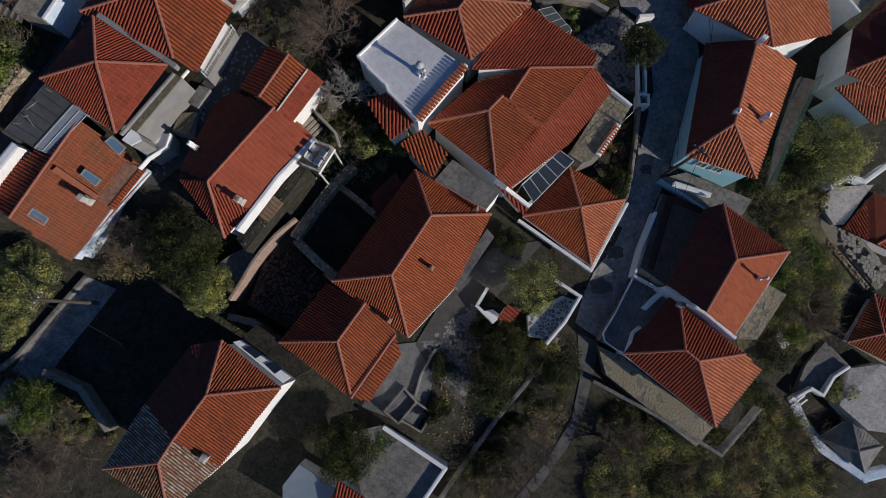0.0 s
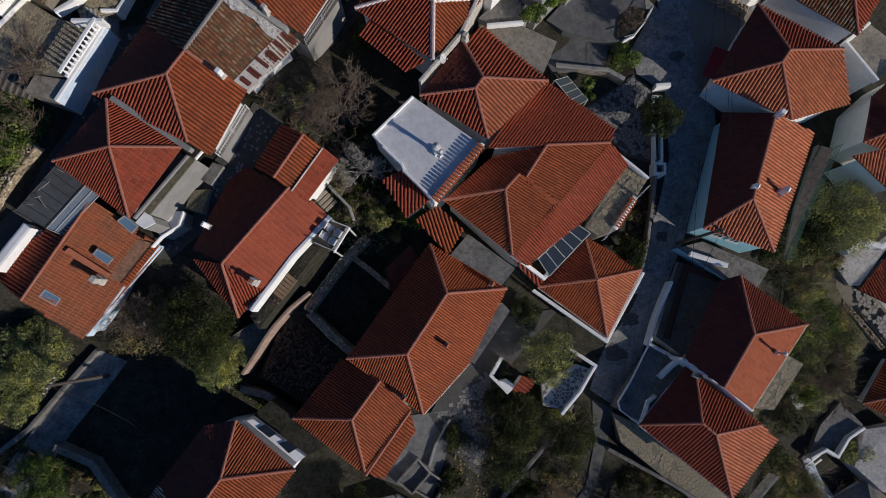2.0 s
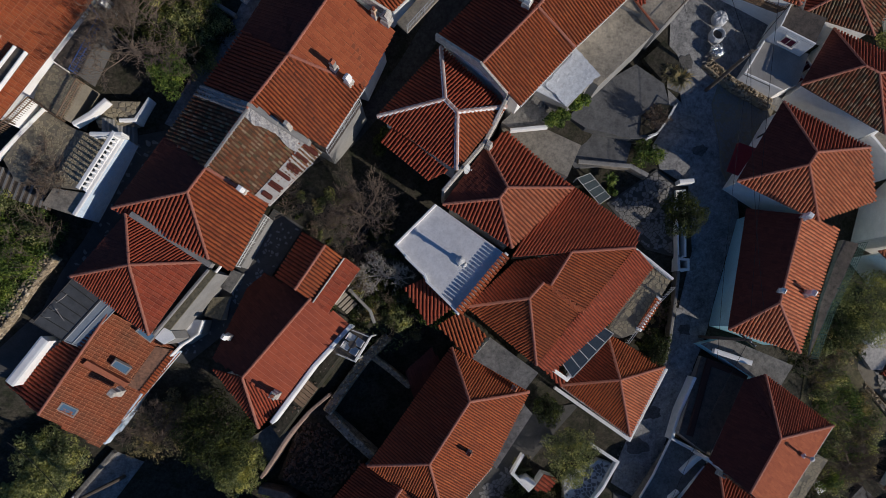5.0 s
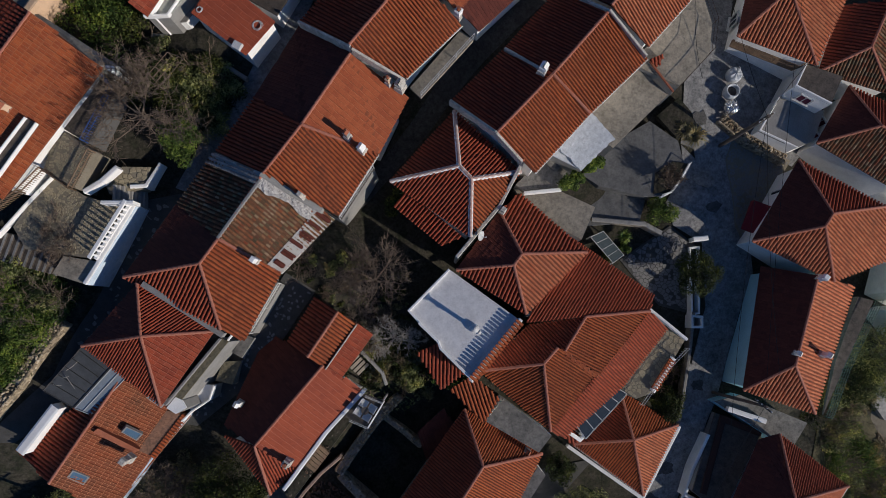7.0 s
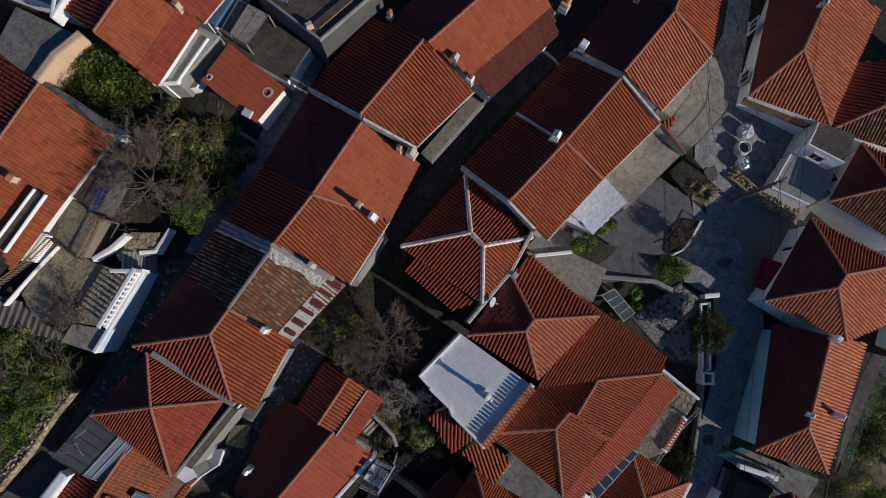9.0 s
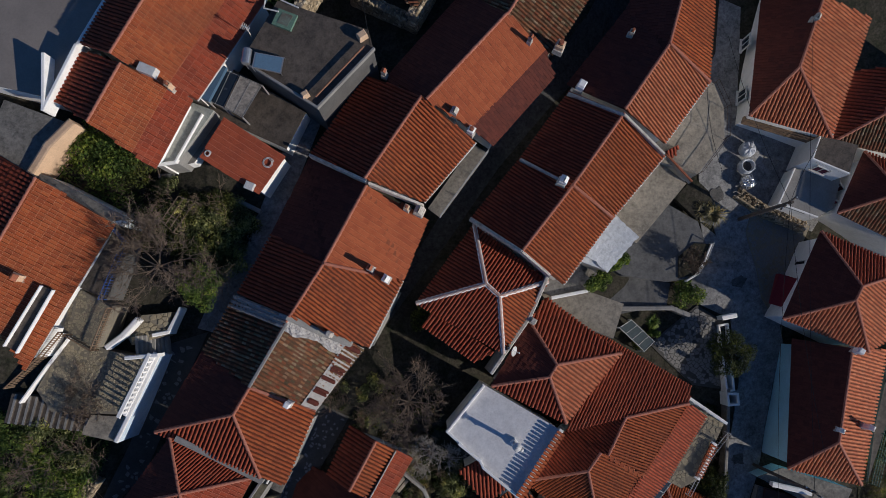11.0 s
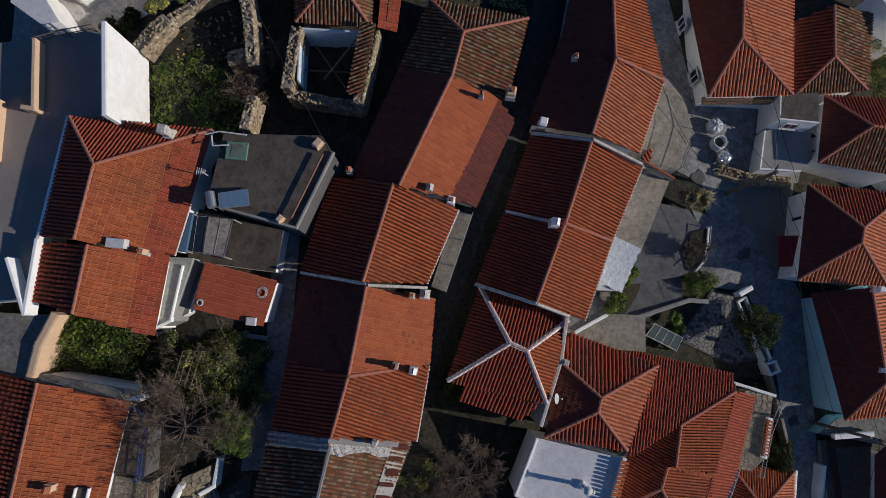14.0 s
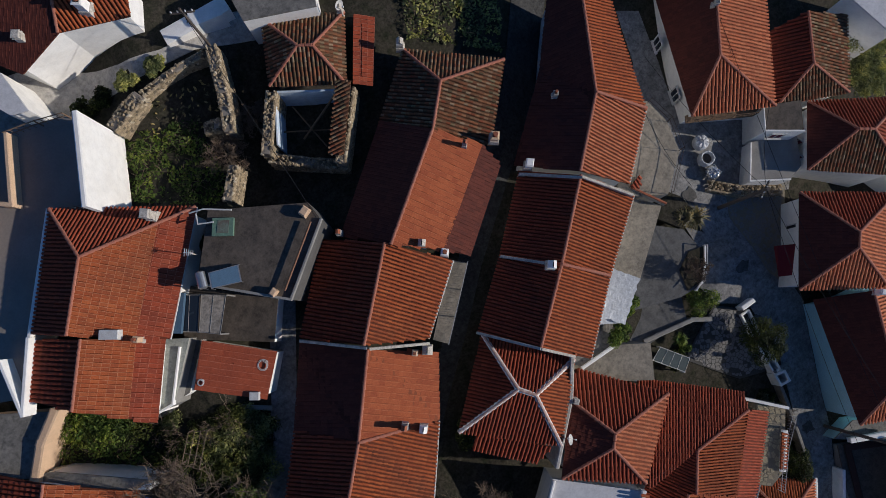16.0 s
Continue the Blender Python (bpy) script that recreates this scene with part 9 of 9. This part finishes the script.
leafy_tree((-27.78, 2.93, None), 5.4, 3.6, 11, "olive", "overgrown trees above a lane")
leafy_tree((-29.43, 0.28, None), 4.4, 3.0, 12, "olive", "overgrown trees above a lane")
leafy_tree((5.32, -2.21, None), 4.5, 3.0, 13, "dark", "dark garden tree under a wall", 6400)
leafy_tree((3.92, -5.07, None), 4.5, 4.0, 15, "dark", "dark evergreen in an overgrown garden", 5000)
leafy_tree((9.07, -3.95, None), 4.0, 2.6, 14, "dark", "tangled olive-green shrub tree", 5600)
for i, (p, w, h, lf) in enumerate((((-6.11, 24.0, None), 2.0, 2.2, "dark"), ((12.24, 23.98, None), 2.6, 2.0, "bright"), ((5.19, 25.0, 1.4), 1.6, 1.4, "bright"), ((6.56, 26.33, 1.0), 1.5, 1.4, "bright"), ((-2.56, 12.59, None), 2.4, 1.6, "bright"),
                                   ((-0.16, -6.77, None), 2.2, 1.4, "dark"), ((0.26, -3.4, None), 2.0, 1.4, "dark"), ((28.66, 6.94, None), 3.2, 2.0, "olive"), ((30.3, 5.23, None), 3.6, 2.2, "bright"),
                                   ((29.02, 3.01, None), 3.2, 2.0, "olive"), ((28.44, -3.28, None), 3.4, 2.2, "dark"), ((25.67, -5.52, None), 3.4, 2.2, "dark"), ((34.6, -6.3, None), 2.6, 2.4, "olive"),
                                   ((22.52, -9.14, None), 2.0, 1.4, "dark"), ((-23.31, 34.95, None), 3.4, 2.4, "bright"), ((-24.16, 35.82, None), 3.0, 2.2, "bright"), ((-22.34, 34.23, None), 3.0, 2.0, "dark"),
                                   ((8.86, 20.88, None), 1.4, 1.0, "dark"), ((9.91, 21.27, None), 0.9, 0.7, "bright"), ((-3.95, -8.91, None), 2.4, 1.8, "bright"), ((8.01, -2.25, None), 2.4, 1.6, "olive"),
                                   ((-9.98, 13.05, None), 1.6, 1.2, "dark"), ((-5.33, 12.34, None), 2.0, 1.2, "olive"), ((-15.67, 52.07, None), 1.4, 1.0, "dark"), ((-17.18, 52.3, None), 1.6, 1.0, "dark"),
                                   ((-13.69, 51.94, None), 1.4, 0.9, "olive"), ((-11.88, 51.93, None), 1.4, 0.8, "olive"), ((-14.31, 41.49, None), 1.2, 1.0, "dark"), ((24.72, 10.65, None), 2.4, 1.6, "dark"), ((27.18, 10.33, None), 2.6, 1.8, "olive"))):
    bush(p, w, h, 40 + i, lf)


def spiky_plant(at, r, label="clump of long arching yellowed blades", leaf="dry"):
    """Long arching blades from one crown."""
    x, y, z = at
    z = ground_z(x, y) if z is None else z
    rnd = random.Random(int(x * 10))
    v, f = [], []
    for k in range(150):
        w = rnd.uniform(0, 2 * math.pi)
        d = Vector((math.cos(w), math.sin(w), 0))
        s = Vector((-d.y, d.x, 0)) * 0.025
        l = r * rnd.uniform(0.6, 1.1)
        q = [Vector((x, y, z + 0.3)), Vector((x, y, z + 0.3)) + d * l * 0.5 + Vector((0, 0, l * rnd.uniform(0.3, 0.6))), Vector((x, y, z + 0.3)) + d * l + Vector((0, 0, l * rnd.uniform(0, 0.35)))]
        i = len(v)
        v += [q[0] - s, q[0] + s, q[1] + s, q[1] - s, q[2]]
        f += [(i, i + 1, i + 2, i + 3), (i + 3, i + 2, i + 4)]
    tagged(mesh_ob("grass_clump", v, f, LEAF[leaf]), label, "plant")


spiky_plant((14.48, 28.91, -1.79), 1.1)
spiky_plant((13.73, 29.28, -1.64), 0.8)
spiky_plant((9.7, 22.06, -2.8), 0.6, "small agave rosette in a walled bed", "bright")

for i, (p, w, h) in enumerate((((-21.6, 5.3, None), 3.4, 2.4), ((-20.6, 3.9, None), 3.2, 2.6), ((-22.7, 3.6, None), 2.4, 1.8), ((-20.2, 6.6, None), 2.0, 1.6))):
    bush(p, w, h, 80 + i, "dry", "brown straggling shrub with sparse dry leaves", 900, 0.07)
thicket("dark weeds in a shaded gap between houses", [(-8.6, 13.2), (-5.8, 15.0), (-3.4, 13.4), (-4.2, 11.4), (-6.6, 10.9), (-8.0, 12.0)], 35, 46, ("dark", "dark", "dry"), 1.2, 0.7, 420, 3)

# ---- rough ground cover ----
slope = [(14.31, -6.19, -10.6), (23.69, -11.84, -12.9), (26.4, -8.0, -12.27), (29.28, -7.09, -12.29), (35.18, -14.09, -14.95), (35.49, -16.15, -15.65), (12.07, -15.27, -12.68), (13.96, -9.63, -11.34)]
DRY_SLOPE = plain_mat("dry_grass_slope", (0.125, 0.11, 0.062), (0.05, 0.052, 0.024), 1.1, 1.0, 0.95, 9.0, 1.0, grain=0.45, stain=0.8)
drape("ground_slope", "dry grass and litter on a hillside slope", "slope", slope, DRY_SLOPE, 0.05)
drape("ground_bank", "mossy grass bank between houses", "slope", [(27.2, 9.2), (31.2, 9.8), (35.9, 3.4), (34.6, -1.0), (31.3, -2.6), (28.0, -2.4), (25.6, -4.6), (24.6, 0.5), (26.2, 4.6)], DRY_SLOPE, 0.05)
thicket("tangled dry undergrowth on a slope", slope, 1, 230, ("olive", "olive", "dry", "dark"), 2.3, 1.6, 700)
scrub("low grass on a slope", slope, 1, 25, "olive", 0.09, 0.4)
wild = [(3.27, 0.32, -7.4), (9.26, -0.99, -8.48), (10.0, -2.75, -9.07), (9.0, -7.45, -10.15), (5.7, -12.67, -11.24), (1.18, -14.81, -11.14), (3.39, -10.27, -10.19), (6.89, -5.37, -9.23), (3.72, -3.54, -8.0)]
thicket("overgrown dark garden growth", wild, 2, 60, ("dark", "dark", "dark", "olive", "dry"), 2.2, 1.7, 700)
bank = [(-32.14, 19.85, 3.42), (-27.11, 19.65, 2.23), (-26.22, 17.73, 1.76), (-27.38, 15.35, 1.9), (-29.48, 12.94, 1.6), (-33.02, 10.15, 1.16)]
thicket("green bushes on a hillside bank", bank, 3, 90, ("bright", "bright", "olive"), 2.0, 1.2, 700, 3)
scrub("green grass on a hillside bank", bank, 3, 70, "bright", 0.09, 0.4)
thicket("green scrub between houses", [(27.5, 8.2), (30.4, 7.8), (33.6, 4.6), (34.2, 1.6), (32.6, -0.8), (30.2, -2.3), (28.4, -1.6), (27.2, 3.0)], 4, 90, ("olive", "bright", "dry"), 2.0, 1.4, 600)
scrub("ivy and weeds in a walled garden", [(-15.67, 49.61, 4.55), (-11.33, 48.34, 4.35), (-11.45, 44.1, 3.51), (-12.55, 43.28, 3.69), (-16.74, 45.58, 4.36)], 5, 120, "bright", 0.1, 0.7)
scrub("ivy and weeds in a walled garden", [(-25.83, 36.43, 4.68), (-21.14, 33.5, 3.39), (-20.77, 31.28, 3.35), (-23.48, 30.93, 3.33), (-26.9, 33.34, 4.14)], 6, 110, "bright", 0.1, 0.8)
thicket("dark garden weeds and low bushes", [(-21.42, 33.65, 3.42), (-15.22, 30.85, 2.89), (-17.89, 27.29, 2.42), (-22.5, 30.02, 3.27)], 7, 70, ("dark", "olive"), 1.7, 1.0, 600, 3)
thicket("weeds in a dark yard", [(-29.5, -4.08, -5.02), (-24.46, -5.92, -6.26), (-22.35, -8.58, -7.28), (-33.44, -8.02, -5.41), (-33.11, -4.75, -4.59)], 8, 40, ("dry", "olive"), 1.4, 0.8, 500)
scrub("dark garden growth between houses", [(3.21, 49.65, 5.06), (8.92, 47.66, 3.33), (7.35, 43.94, 2.72), (2.11, 46.89, 4.52)], 9, 80, "olive", 0.11, 0.8)
scrub("sparse grass beside a ruin", [(-16.01, 1.14, -5.97), (-11.55, -0.95, -6.72), (-12.4, -2.21, -6.87), (-16.09, -0.52, -6.4)], 10, 80, "bright", 0.1, 0.3)
scrub("weeds and rubble in a vacant plot", [(-13.42, 50.2, 5.22), (-9.6, 50.3, 4.71), (-9.6, 47.6, 3.88), (-11.28, 46.17, 3.6), (-14.0, 48.96, 4.75)], 11, 9, "dry", 0.12, 0.6)
scrub("thin dry grass in garden plots", [(0.26, -1.37, -6.68), (3.72, -3.11, -7.95), (2.93, -9.32, -9.75), (0.72, -11.55, -10.16), (-1.45, -8.22, -8.31)], 12, 30, "dry", 0.1, 0.3)
scrub("low growth under a garden tree", [(-8.44, 12.44, -2.03), (-2.21, 12.85, -3.44), (-5.54, 9.74, -4.45), (-8.65, 9.93, -3.4)], 13, 40, "olive", 0.1, 0.4)

leafy_tree((32.8, 34.26, None), 4.5, 3.6, 21, "olive", "olive tree behind the upper houses")
leafy_tree((31.45, 31.88, None), 4.0, 3.0, 22, "olive", "olive tree behind the upper houses")
slab("house", "white house seen behind olive trees", "house", [(29.89, 37.13, 1.5), (32.53, 37.07, 1.5), (34.34, 34.31, 1.5), (31.07, 33.39, 1.5)], PLASTER_ROOF, wall=WALL["white"])

rubble_wall("tumbled stone wall in an overgrown gap", [(27.6, 12.6, -9.3), (29.0, 11.5, -10.0), (30.6, 10.5, -10.5)], 0.5, 61, 1.0)
thicket("dark and dry brush between a house and a court", [(25.4, 12.4), (28.5, 12.2), (31.6, 10.8), (32.0, 9.6), (29.0, 8.2), (26.4, 8.0), (24.6, 9.8)], 36, 70, ("dark", "dry", "olive"), 1.6, 1.0, 520, 5)
thicket("dry weeds and fallen twigs under a leafless tree", [(-12.73, 19.69, 1.44), (-9.66, 20.38, 1.04), (-5.58, 19.5, -0.79), (-4.84, 16.49, -1.76), (-8.07, 13.46, -1.78), (-9.75, 16.49, 0.02)], 31, 60, ("dry", "dark", "olive"), 1.0, 0.4, 260, 8)
thicket("rough weeds in a shaded yard", [(3.47, 2.02, -6.99), (5.68, 0.32, -7.75), (6.84, -3.16, -8.68), (4.63, -5.75, -8.77), (1.12, -5.64, -7.82), (3.28, -1.4, -7.69)], 32, 50, ("dark", "dry", "olive"), 1.1, 0.5, 300, 6)
thicket("tufts of weeds along a garden wall", [(14.17, 17.51, -4.47), (15.23, 13.51, -5.6), (13.97, 9.26, -6.14), (12.2, 10.07, -5.84), (13.17, 14.63, -4.99)], 33, 26, ("dark", "dry"), 0.8, 0.4, 220, 4)
